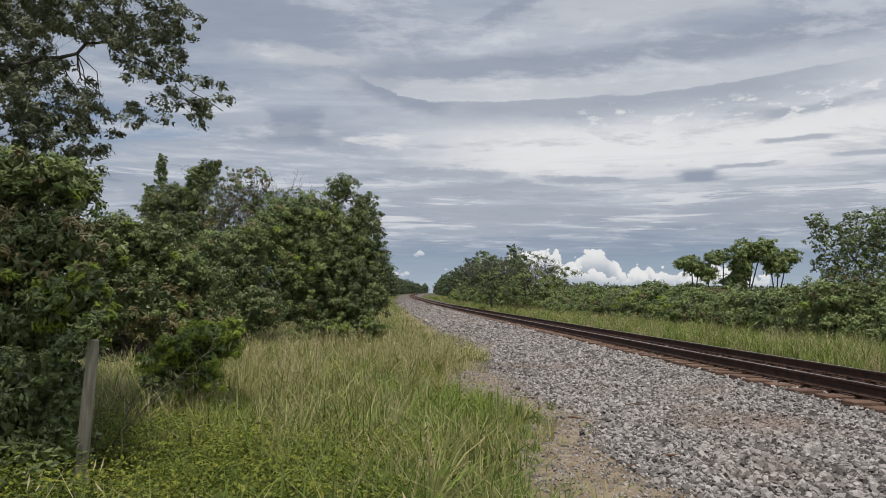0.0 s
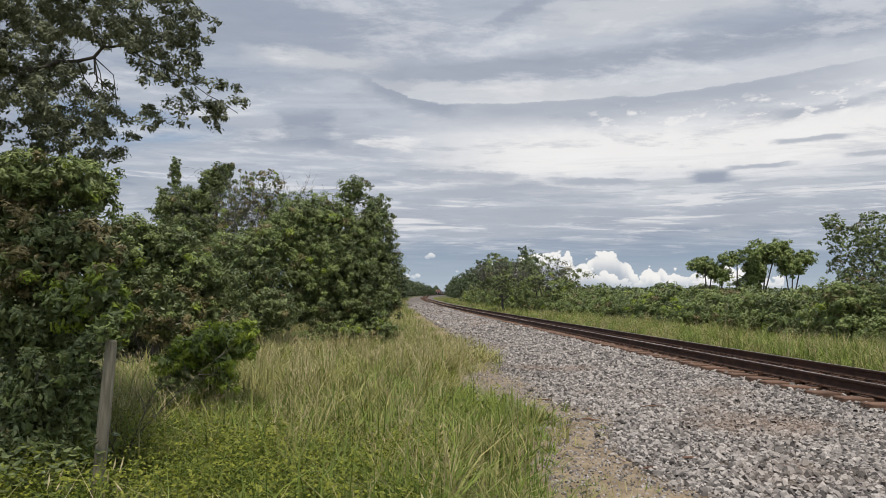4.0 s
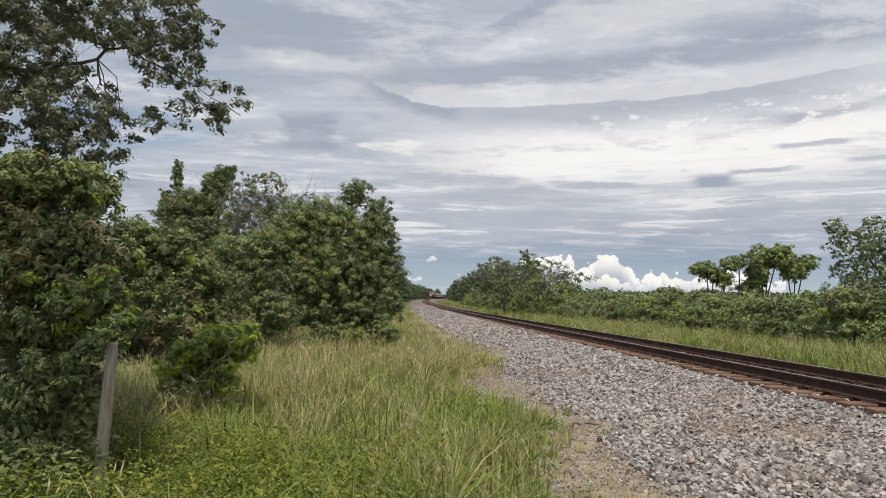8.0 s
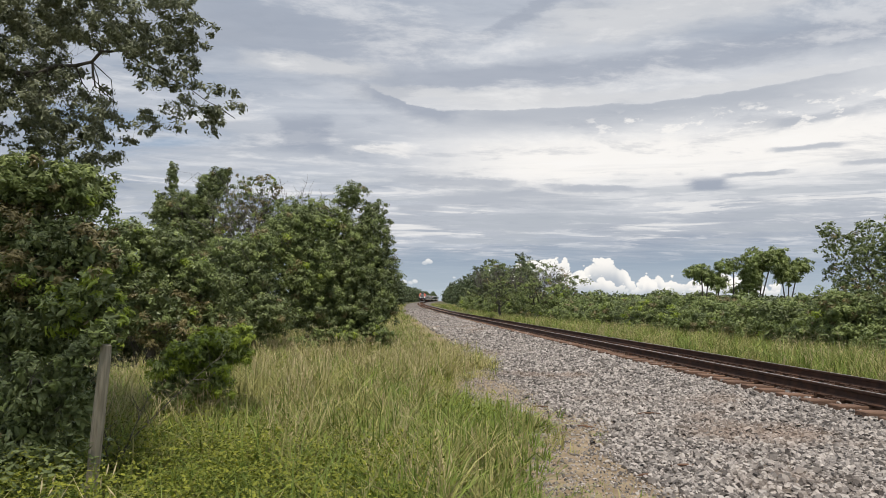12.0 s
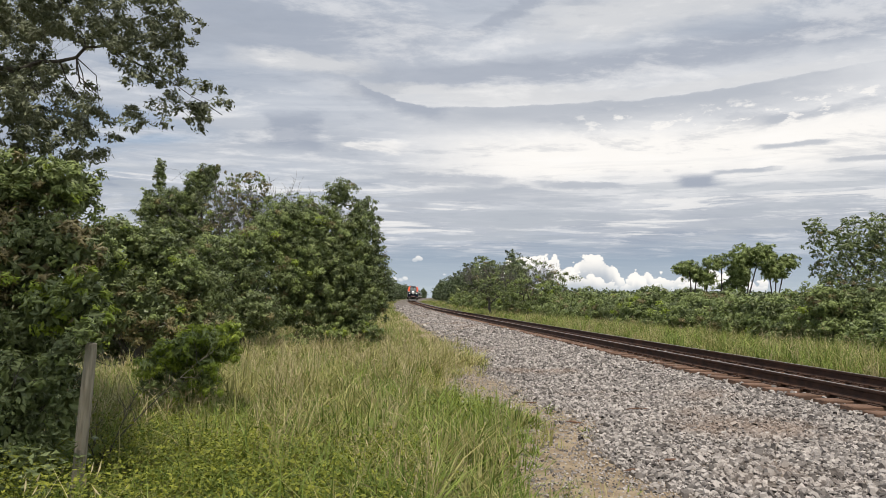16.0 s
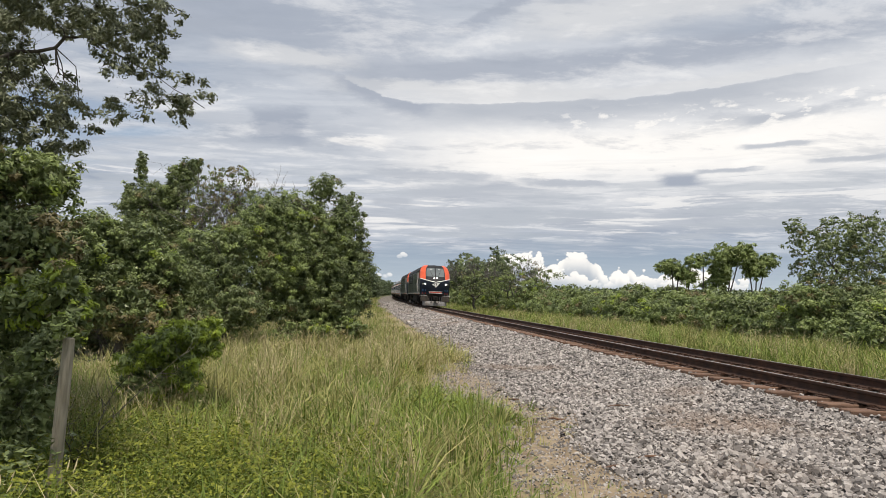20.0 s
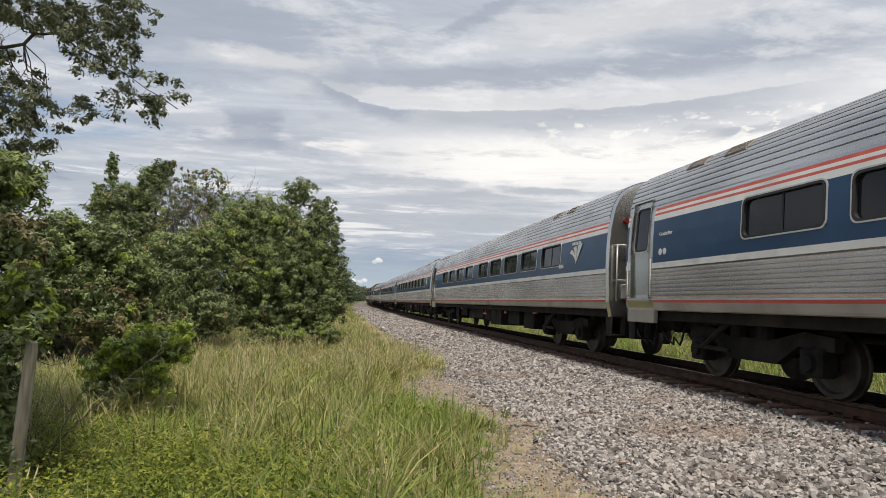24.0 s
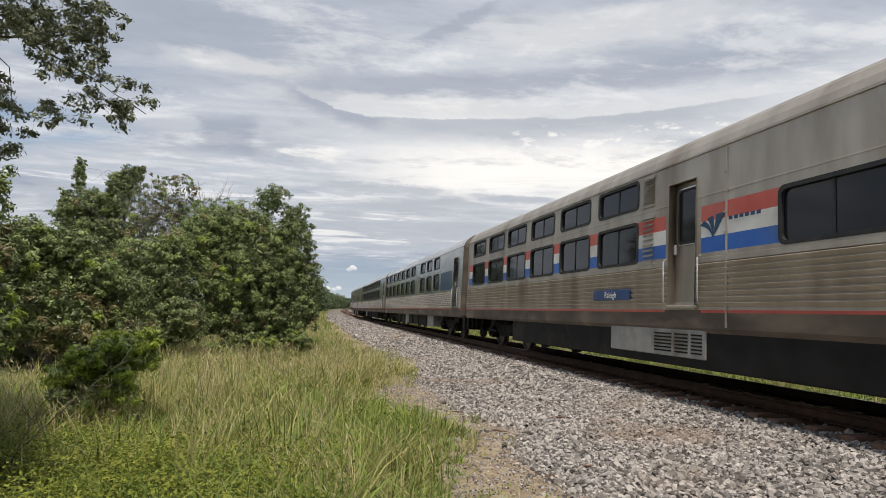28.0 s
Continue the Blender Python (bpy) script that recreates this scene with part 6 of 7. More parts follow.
    while u < 18.8:
        w = rng.uniform(0.7, 1.7)
        items.append((u, u + w, rng.uniform(0.32, 0.55), 0.92, rng.uniform(1.1, 1.34), rng.choice((M_UNDER, M_UNDER, M_SKIRT))))
        u += w + rng.uniform(0.15, 0.5)
    under_boxes(car, items, L, seed)
    add_trucks(car, (3.95, 22.05), L, 2.6, TRUCK)
    return car


COACH_W = [(3.1, 4.7), (5.13, 6.73), (7.16, 8.76), (9.19, 10.79), (11.2, 12.8), (13.9, 15.5), (15.95, 17.55), (18.0, 19.6), (20.0, 21.6)]
COACHES = []
for k in range(4):
    COACHES.append(round_coach("coach", "stainless steel coach with a dark blue window band and red stripes", COACH_W, [(24.36, 25.08)], (23.75, "Coachclass"), 40 + k))
CAFE = round_coach("cafe_coach", "stainless steel cafe coach with few windows in its blue band", [(4.09, 5.67), (6.19, 7.77), (14.75, 16.3), (16.8, 18.4), (18.75, 20.3), (20.75, 22.3)], [(0.32, 1.0), (24.36, 25.08)], (1.5, "Café"), 50, 23.4)
b = Build()
b.tube([(0, 0, 3.84), (0, 0, 4.02)], [0.03, 0.02], 8)
b.box(-0.06, 0.06, -0.12, 0.12, 4.02, 4.07, 0, 0.02)
hang("roof_antenna", b.mesh("roof_antenna", M_UNDER), CAFE, m=Matrix.Translation((0, 8.0, 0)))

# tall, flat-sided cars
VL_PROF = [(0.86, 1.53), (0.93, 1.565), (1.16, 1.57), (1.20, 1.57), (1.23, 1.57)] + ribs(1.24, 1.90, 1.562, 8, 0.038) + [(1.905, 1.58), (1.98, 1.58), (1.985, 1.57), (2.05, 1.57), (2.28, 1.57), (2.52, 1.57), (2.76, 1.57), (2.90, 1.57), (2.905, 1.574), (2.92, 1.574), (2.925, 1.57), (3.57, 1.565), (3.575, 1.585), (3.61, 1.585)]
VL_ROOF = [(3.62, 1.55), (3.75, 1.50), (3.90, 1.39), (4.02, 1.22), (4.12, 0.98), (4.19, 0.70), (4.24, 0.38), (4.265, 0.12), (4.27, 0.0)]
VL_PROF += VL_ROOF
VL_PLAIN = [(0.86, 1.53), (0.93, 1.565), (2.0, 1.57), (3.57, 1.565)] + VL_ROOF


def tall_car(name, label, low, high, doors, tri=True, band=None, seed=0, skirt=True, vents=(), seams=(), fresh=False):
    L = 26.0
    car = thing(name, label=label, category="railway coach", group="tall cars of the train")
    steel = M_STEEL if fresh else M_STEEL_OLD
    mats = [steel, M_BLUE_BRIGHT, M_RED, M_WHITE, M_GRIME, M_BLUE, M_SKIRT, M_RUBBER]
    ops = [(a, c, 2.04, 2.75) for a, c in low] + [(a, c, 3.02, 3.52) for a, c in high]
    ds = [(u0, u1, 1.27, 3.24) for u0, u1 in doors]
    for side in (-1, 1):
        def paint(u, z):
            if any(u0 - 0.12 < u < u1 + 0.12 for u0, u1 in doors):
                return 0 if z > 1.2 else 4
            if z > 3.615:
                return 6 if fresh is None else 0
            if tri and 2.05 < z < 2.76 and u < 24.7:
                return 1 if z < 2.28 else (3 if z < 2.52 else 2)
            if band and band[0] < u < band[1] and 2.0 < z < 2.76:
                return 5
            if 1.16 < z < 1.20:
                return 2
            return 4 if z < 1.16 else 0

        extra = [q for u0, u1 in doors for q in (u0 - 0.12, u1 + 0.12)] + ([24.7] if tri else []) + list(band or ())
        hang("side_wall", wall_mesh(VL_PROF, paint, ops + ds, -0.2, 24.95, L, side, mats, extra), car, "dull stainless side with ribs below the windows")
        for o in ops:
            add_window(car, VL_PROF, o, L, side, M_RUBBER)
        for o in ds:
            add_door(car, VL_PROF, o, L, side, "plain stainless side door, set back", (0.50, 0.95), steel, 0.11)
        for u0, u1, z0, z1 in vents:
            b = Build()
            x = side * 1.575
            for k in range(9):
                z = z0 + (z1 - z0) * (k + 0.5) / 9
                b.add([(x, u0 - L / 2, z + 0.02), (x, u1 - L / 2, z + 0.02), (x + side * 0.025, u1 - L / 2, z - 0.02), (x + side * 0.025, u0 - L / 2, z - 0.02)], [(0, 1, 2, 3), (3, 2, 1, 0)])
            for z in (z0, z1):
                b.box(*sorted((x - side * 0.01, x + side * 0.02)), u0 - 0.03 - L / 2, u1 + 0.03 - L / 2, z - 0.02, z + 0.02)
            hang("vent_grille", b.mesh("vent_grille", steel), car)
        for u in seams:
            b = Build()
            b.box(*sorted((side * 1.562, side * 1.584)), u - 0.02 - L / 2, u + 0.02 - L / 2, 0.95, 3.55, 0, 0.004)
            for z in np.arange(2.0, 3.5, 0.3):
                b.box(*sorted((side * 1.58, side * 1.60)), u - 0.03 - L / 2, u + 0.03 - L / 2, z - 0.015, z + 0.015)
            hang("seam_strip", b.mesh("seam_strip", steel), car)
    end_walls(car, VL_PLAIN, L, (-0.2, 24.95), M_GRIME, 0.25, 0.93)
    if skirt:
        for side in (-1, 1):
            b = Build()
            b.box(*sorted((side * 1.46, side * 1.53)), 6.0 - L / 2, 19.6 - L / 2, 0.32, 0.9, 0, 0.02)
            hang("skirt", b.mesh("skirt", M_SKIRT), car, "dark grey skirt panel")
    rng = random.Random(seed)
    items, u = [], 6.2
    while u < 18.5:
        w = rng.uniform(1.0, 2.2)
        items.append((u, u + w, 0.35, 0.9, 1.4, rng.choice((M_UNDER, M_SKIRT, M_BOX)) if not skirt else M_UNDER))
        u += w + rng.uniform(0.2, 0.6)
    under_boxes(car, items, L, seed)
    add_trucks(car, (3.6, 21.6), L, 2.6, TRUCK)
    return car


DINER = tall_car("dining_car", "tall dull steel dining car with red, white and blue stripe", [(1.22, 2.84), (3.25, 4.87), (5.28, 6.9), (7.3, 8.95), (12.5, 14.1), (14.52, 16.12), (16.55, 18.15), (18.6, 20.2), (20.6, 22.2), (22.65, 24.2)],
                 [(12.5, 14.1), (14.52, 16.12), (16.55, 18.15), (18.6, 20.2), (20.6, 22.2), (22.65, 24.2)], [(10.72, 11.46)], seed=60, vents=[(11.95, 12.3, 2.0, 2.8), (11.95, 12.3, 3.0, 3.5)], seams=(10.0,))
for side in (-1, 1):
    words("Diner  68021", 0.215, M_DARK_TEXT, on_side(0.48, 2.40, 26.0, side, VL_PLAIN, 0.006), DINER)
    swoosh(M_BLUE, DINER, on_side(10.32, 2.44, 26.0, side, VL_PLAIN, 0.006), 0.46)
    text_bars(6, 0.08, 0.05, 0.035, M_BLUE, DINER, on_side(9.62, 2.50, 26.0, side, VL_PLAIN, 0.006))
    b = Build()
    b.box(-0.75, 0.75, -0.1, 0.1, 0, 0.03, 0, 0.01)
    plate = hang("name_plate", b.mesh("name_plate", M_PLATE_BLUE), DINER, "blue name plate", on_side(13.45, 1.47, 26.0, side, VL_PLAIN, 0.012))
    words("Raleigh", 0.17, M_WHITE, Matrix.Translation((0, 0, 0.033)), plate)
    b = Build()
    b.box(*sorted((side * 1.50, side * 1.555)), 10.5 - 13, 13.5 - 13, 0.46, 0.9, 0, 0.015)
    box = hang("equipment_panel", b.mesh("equipment_panel", M_BOX), DINER, "pale grey equipment panel in the skirt")
    for u0, u1 in ((10.58, 10.85), (10.95, 11.3), (11.4, 11.9)):
        b = Build()
        for k in range(6):
            z = 0.53 + k * 0.055
            b.box(*sorted((side * 1.55, side * 1.566)), u0 - 13, u1 - 13, z, z + 0.025)
        hang("louvre", b.mesh("louvre", M_UNDER), box)
SLEEPER = tall_car("sleeping_car", "tall stainless sleeping car with two rows of small windows", [(4.4, 5.7), (6.3, 7.6), (8.2, 9.5)] + [(11.3 + 2.05 * k, 12.7 + 2.05 * k) for k in range(7)],
                   [(4.4, 5.7), (6.3, 7.6), (8.2, 9.5)] + [(11.3 + 2.05 * k, 12.7 + 2.05 * k) for k in range(7)], [(0.5, 1.3)], tri=False, band=(1.6, 4.0), seed=61, skirt=False, fresh=True)
SLEEPER_2 = tall_car("sleeping_car", "tall stainless sleeping car with a row of wide dark windows", [(4.0 + 2.0 * k, 5.7 + 2.0 * k) for k in range(10)],
                     [(4.0 + 2.0 * k, 5.5 + 2.0 * k) for k in range(10)], [(0.5, 1.3)], tri=False, seed=62, skirt=False, fresh=True)
BAGGAGE = tall_car("baggage_car", "tall stainless baggage car with wide side doors and no windows", [], [], [(5.2, 7.4), (18.0, 20.2)], tri=False, seed=63, skirt=False, fresh=True)


# the locomotives
LO_L = 21.8
LO_W = 1.52
LO_ROOF = [(3.62, LO_W), (3.80, 1.49), (4.0, 1.40), (4.18, 1.22), (4.30, 0.95), (4.35, 0.0)]
LO_PROF = [(1.30, LO_W), (2.0, LO_W), (2.6, LO_W), (3.2, LO_W)] + LO_ROOF


def nose_u(z, a):
    """How far behind the coupler face the nose lies at a height, and at a share a of the half width."""
    c = float(np.interp(z, (0.9, 1.4, 2.0, 2.5, 2.75, 3.0, 3.6, 4.0, 4.2, 4.3), (0.75, 0.70, 0.62, 0.66, 0.80, 1.02, 1.50, 1.90, 2.2, 2.6)))
    k = float(np.interp(z, (0.9, 2.0, 3.0, 4.0, 4.3), (0.55, 0.75, 0.75, 0.65, 0.5)))
    return c + k * abs(a) ** 3.0


def nose_half(z):
    return float(np.interp(z, (0.9, 1.3, 3.0, 3.55, 3.8, 4.05, 4.2, 4.3), (1.45, LO_W, LO_W, 1.50, 1.45, 1.34, 1.2, 1.05)))


def stripe_z(a):
    return 2.52 + 0.36 * abs(a) ** 1.2


def nose_point(a, z, out=0.0):
    return (a * (nose_half(z) + out * abs(a)), nose_u(z, a) - out - LO_L / 2, z)


def nose_patch(a0, a1, z0, z1, out, material, n=5, thick=0.03, name="panel", skew=0.0):
    b = Build()
    grid = []
    for i in range(n + 1):
        for j in range(n + 1):
            z = z0 + (z1 - z0) * j / n
            a = a0 + (a1 - a0) * i / n + skew * (j / n - 0.5)
            grid.append((a, z))
    m = n + 1
    vs = [nose_point(a, z, out) for a, z in grid] + [nose_point(a, z, out - thick) for a, z in grid]
    fs = [(i * m + j, (i + 1) * m + j, (i + 1) * m + j + 1, i * m + j + 1) for i in range(n) for j in range(n)]
    o = m * m
    rim = [i * m for i in range(m)] + [n * m + j for j in range(1, m)] + [i * m + n for i in range(n - 1, -1, -1)] + [j for j in range(n - 1, 0, -1)]
    fs += [(rim[(q + 1) % len(rim)], rim[q], rim[q] + o, rim[(q + 1) % len(rim)] + o) for q in range(len(rim))]
    b.add(vs, fs)
    return b.mesh(name, material, True, True)


def locomotive(label):
    L = LO_L
    car = thing("locomotive", label=label, category="locomotive", group="locomotives of the train")
    # nose and cab shell
    zs = [0.92, 1.1, 1.3, 1.6, 1.9, 2.2, 2.45, 2.55, 2.65, 2.75, 2.85, 2.95, 3.1, 3.3, 3.5, 3.7, 3.85, 4.0, 4.1, 4.2, 4.26, 4.3]
    As = [-1, -0.96, -0.9, -0.82, -0.74, -0.66, -0.45, -0.3, -0.15, 0, 0.15, 0.3, 0.45, 0.66, 0.74, 0.82, 0.9, 0.96, 1]
    b = Build()
    back = 3.2
    ring = []
    for z in zs:
        w = nose_half(z)
        row = [(-w, back - L / 2, z)] + [nose_point(a, z) for a in As] + [(w, back - L / 2, z)]
        ring.append(row)
    k = len(ring[0])
    av = [-1.05] + As + [1.05]
    vs = [p for row in ring for p in row]
    fs, mi = [], []
    for i in range(len(zs) - 1):
        for j in range(k - 1):
            a = (av[j] + av[j + 1]) / 2
            z = (zs[i] + zs[i + 1]) / 2
            fs.append((i * k + j, i * k + j + 1, (i + 1) * k + j + 1, (i + 1) * k + j))
            if z < 1.25:
                mi.append(4)
            elif z < stripe_z(a):
                mi.append(0 if abs(a) > 1 else 1)
            elif abs(a) > 1:
                mi.append(2 if z > 3.0 else 0)
            else:
                mi.append(2 if abs(a) > 0.655 else 3)
    fs.append(tuple((len(zs) - 1) * k + j for j in range(k)))
    mi.append(3)
    b.v, b.f, b.i = vs, fs, mi
    cab = hang("cab", b.mesh("cab", [M_NAVY, M_NOSE, M_ORANGE, M_MASK, M_UNDER], True, True), car, "navy nose with charcoal windscreen mask and red-orange corners")
    # the white chevron round the nose
    b = Build()
    n = 28
    pts = []
    for q in range(n + 1):
        a = -1 + 2 * q / n
        for dz, out in ((-0.036, 0.0), (-0.036, 0.012), (0.036, 0.012), (0.036, 0.0)):
            pts.append(nose_point(a, stripe_z(a) + dz, out))
    b.add(pts, [(q * 4 + e, q * 4 + 4 + e, q * 4 + 5 + e, q * 4 + 1 + e) for q in range(n) for e in range(3)])
    hang("chevron", b.mesh("chevron", M_WHITE), cab, "white chevron stripe")
    for sx in (-1, 1):
        a0, a1 = sorted((sx * 0.04, sx * 0.61))
        w = hang("windscreen", nose_patch(a0, a1, 3.09, 3.97, 0.012, M_SCREEN, 6, 0.03, "windscreen"), cab, "windscreen pane with the sky's reflection in its pale colour")
        a0, a1 = sorted((sx * 0.17, sx * 0.4))
        for q in range(3):
            a2 = a0 + (a1 - a0) * (0.15 + 0.25 * q)
            hang("number_board", nose_patch(a2, a2 + 0.035, 3.82, 3.89, 0.02, M_SILVER, 2, 0.01, "number_board"), w)
        b = Build()
        p0, p1 = nose_point(sx * 0.16, 3.06, 0.05), nose_point(sx * 0.34, 3.62, 0.05)
        b.tube([p0, p1], 0.013, 5)
        b.tube([nose_point(sx * 0.27, 3.32, 0.045), nose_point(sx * 0.38, 3.8, 0.035)], 0.011, 5)
        hang("wiper", b.mesh("wiper", M_RUBBER), w)
        # twin headlights under the windscreen, ditch lights in the nose
        x, y, z = nose_point(sx * 0.085, 2.93)
        b = Build()
        b.tube([(x, y + 0.1, z), (x, y - 0.05, z + 0.01)], 0.105, 16)
        h = hang("headlight", b.mesh("headlight", M_MASK), cab)
        b = Build()
        b.tube([(x, y - 0.045, z), (x, y - 0.06, z)], [0.072, 0.06], 16)
        hang("lens", b.mesh("lens", M_LAMP), h, "lit headlight lens")
        a0, a1 = sorted((sx * 0.60, sx * 0.90))
        d = hang("ditch_light", nose_patch(a0, a1, 2.2, 2.44, 0.012, M_MASK, 5, 0.03, "ditch_light", sx * 0.08), cab)
        x, y, z = nose_point(sx * 0.68, 2.33, 0.03)
        b = Build()
        b.tube([(x, y + 0.02, z), (x, y - 0.02, z)], [0.06, 0.055], 14)
        hang("lens", b.mesh("lens", M_LAMP), d, "lit ditch light lens")
        a0, a1 = sorted((sx * 0.74, sx * 0.88))
        hang("second_lens", nose_patch(a0, a1, 2.24, 2.38, 0.025, M_GREY, 3, 0.012, "second_lens"), d)
        # red markers and hose sockets
        for dz, m, nm in ((1.36, M_LAMP_RED, "marker_lamp"), (1.68, M_BLUE, "socket_cover")):
            for da in (0.66, 0.82):
                x, y, z = nose_point(sx * da, dz, 0.0)
                b = Build()
                b.tube([(x, y + 0.05, z), (x, y - 0.05, z)], 0.075, 12)
                hang(nm, b.mesh(nm, m), cab)
        b = Build()
        b.box(*sorted((sx * 0.85, sx * 1.5)), 0.78 - L / 2, 1.5 - L / 2, 1.13, 1.17, 0, 0.01)
        hang("step", b.mesh("step", M_SILVER), cab)
    swoosh(M_WHITE, cab, Matrix.Translation((0.02, nose_u(2.2, 0) - 0.015 - L / 2, 2.20)) @ Matrix.Rotation(radians(90), 4, "X"), 0.62)
    text_bars(6, 0.07, 0.05, 0.03, M_WHITE, cab, Matrix.Translation((0, nose_u(2.42, 0) - 0.02 - L / 2, 2.42)) @ Matrix.Rotation(radians(90), 4, "X"))
    # bar over the coupler, plough and coupler
    b = Build()
    b.box(-0.64, 0.64, 0.45 - L / 2, 0.62 - L / 2, 1.42, 1.55, 0, 0.02)
    bar = hang("anticlimber", b.mesh("anticlimber", M_RED), car, "red anticlimber bar")
    b = Build()
    b.box(-0.68, 0.68, 0.43 - L / 2, 0.64 - L / 2, 1.555, 1.58)
    b.box(-0.68, 0.68, 0.43 - L / 2, 0.64 - L / 2, 1.38, 1.415)
    hang("edge_strip", b.mesh("edge_strip", M_WHITE), bar)
    b = Build()
    plough = []
    for x, y in ((-1.25, 1.2), (-1.0, 0.8), (-0.6, 0.62), (0.6, 0.62), (1.0, 0.8), (1.25, 1.2)):
        plough += [(x, y + 0.1 - L / 2, 0.58), (x * 0.98, y - 0.03 - L / 2, 0.36), (x * 0.98, y - 0.06 - L / 2, 0.13), (x * 0.96, y + 0.04 - L / 2, 0.13), (x * 0.96, y + 0.2 - L / 2, 0.58)]
    b.add(plough, [(q * 5 + e, q * 5 + 5 + e, q * 5 + 5 + (e + 1) % 5, q * 5 + (e + 1) % 5) for q in range(5) for e in range(5)] + [(0, 1, 2, 3, 4), (29, 28, 27, 26, 25)])
    hang("plough", b.mesh("plough", M_GREY), car, "grey steel snow plough")
    for sx in (-1, 1):
        b = Build()
        b.box(*sorted((sx * 0.62, sx * 1.46)), 0.80 - L / 2, 0.92 - L / 2, 0.56, 1.12, 0, 0.03)
        hang("pilot_plate", b.mesh("pilot_plate", M_WHEEL), car, "dull brown-grey pilot plate")
    hang("roof_hatch", nose_patch(-0.27, 0.27, 4.08, 4.2, 0.02, M_MASK, 4, 0.04, "roof_hatch"), cab)
    b = Build()
    b.box(-1.4, 1.4, 0.95 - L / 2, 2.0 - L / 2, 0.55, 1.32, 0, 0.06)
    hang("pilot", b.mesh("pilot", M_UNDER), car)
    for end, y in ((-1, 0.15 - L / 2), (1, L / 2 - 0.15)):
        b = Build()
        b.box(-0.14, 0.14, *sorted((y, y - end * 1.0)), 0.72, 1.0, 0, 0.04)
        b.box(-0.26, 0.26, *sorted((y, y - end * 0.3)), 0.64, 1.08, 0, 0.07)
        hang("coupler", b.mesh("coupler", M_UNDER), car)
        for sx in (-0.62, -0.42, 0.42, 0.62):
            b = Build()
            b.tube([(sx, y - end * 0.5, 1.05), (sx, y - end * 0.2, 0.75), (sx * 0.8, y - end * 0.1, 0.45), (sx * 0.5, y - end * 0.18, 0.42)], 0.025, 6)
            hang("hose", b.mesh("hose", M_RUBBER, True), car)
    # body sides and roof
    for side in (-1, 1):
        def paint(u, z):
            return 1 if z > 3.6 else 0
        door = (3.35, 4.2, 1.42, 3.3)
        hang("side_wall", wall_mesh(LO_PROF, paint, [door], 3.2, 21.5, L, side, [M_NAVY, M_MASK, M_RUBBER], (12.0, 18.0)), car, "near-black blue locomotive side")
        add_door(car, LO_PROF, door, L, side, "dark cab door", (0.5, 0.93), M_NAVY)
        # sill with its stripes
        b = Build()
        xs = sorted((side * (LO_W - 0.05), side * (LO_W + 0.02)))
        b.box(xs[0], xs[1], 1.6 - L / 2, 21.4 - L / 2, 1.30, 1.40, 0, 0.008)
        sill = hang("sill", b.mesh("sill", M_SILVER), car, "grey side sill")
        b = Build()
        b.box(*sorted((side * (LO_W - 0.05), side * (LO_W + 0.01))), 1.6 - L / 2, 11.0 - L / 2, 1.245, 1.295, 0, 0.005)
        hang("red_stripe", b.mesh("red_stripe", M_RED), sill)
        # slanted silver stripe and the broken stripes behind it
        for u0, u1, z0, z1, w in ((8.2, 12.2, 1.42, 3.6, 0.42), (13.6, 14.6, 2.6, 3.5, 0.22), (15.2, 14.5, 2.6, 3.5, 0.22), (15.6, 16.4, 2.7, 3.5, 0.2)):
            b = Build()
            x = side * (LO_W + 0.004)
            b.add([(x, u0 - L / 2, z0), (x, u0 + w - L / 2, z0), (x, u1 + w * 0.7 - L / 2, z1), (x, u1 - L / 2, z1)], [(0, 1, 2, 3), (3, 2, 1, 0)])
            hang("slanted_stripe", b.mesh("slanted_stripe", M_SILVER), car)
        swoosh(M_SILVER, car, on_side(5.6, 2.25, L, side, LO_PROF, 0.006), 1.75)
        text_bars(6, 0.16, 0.15, 0.06, M_SILVER, car, on_side(5.6, 2.95, L, side, LO_PROF, 0.006))
        text_bars(3, 0.09, 0.2, 0.03, M_WHITE, car, on_side(2.55, 2.42, L, side, LO_PROF, 0.006))
        # grilles, side window, mirror, handrails, ladder
        for u0, u1 in ((12.6, 15.8), (16.4, 19.6)):
            b = Build()
            for q in range(14):
                z = 2.5 + q * 0.075
                b.box(*sorted((side * (LO_W - 0.01), side * (LO_W + 0.012))), u0 - L / 2, u1 - L / 2, z, z + 0.03)
            hang("air_grille", b.mesh("air_grille", M_MASK), car)
        b = Build()
        b.box(*sorted((side * (LO_W + 0.02), side * (LO_W + 0.22))), 3.02 - L / 2, 3.12 - L / 2, 2.75, 3.45, 0, 0.03)
        hang("mirror", b.mesh("mirror", M_GREY), car, "tall grey wing mirror")
        for u in (3.25, 4.3):
            b = Build()
            b.tube([(side * LO_W, u - L / 2, 1.5), (side * (LO_W + 0.07), u - L / 2, 1.55), (side * (LO_W + 0.07), u - L / 2, 2.9), (side * LO_W, u - L / 2, 2.95)], 0.016, 6)
            hang("handrail", b.mesh("handrail", M_SILVER, True), car)
        for u in (3.8, 20.6):
            b = Build()
            for z in (0.5, 0.8, 1.08):
                b.box(*sorted((side * 1.25, side * 1.5)), u - 0.3 - L / 2, u + 0.3 - L / 2, z, z + 0.03)
            for q in (-0.3, 0.3):
                b.box(*sorted((side * 1.25, side * 1.5)), u + q - 0.015 - L / 2, u + q + 0.015 - L / 2, 0.48, 1.3)
            hang("step", b.mesh("step", M_SKIRT), car)
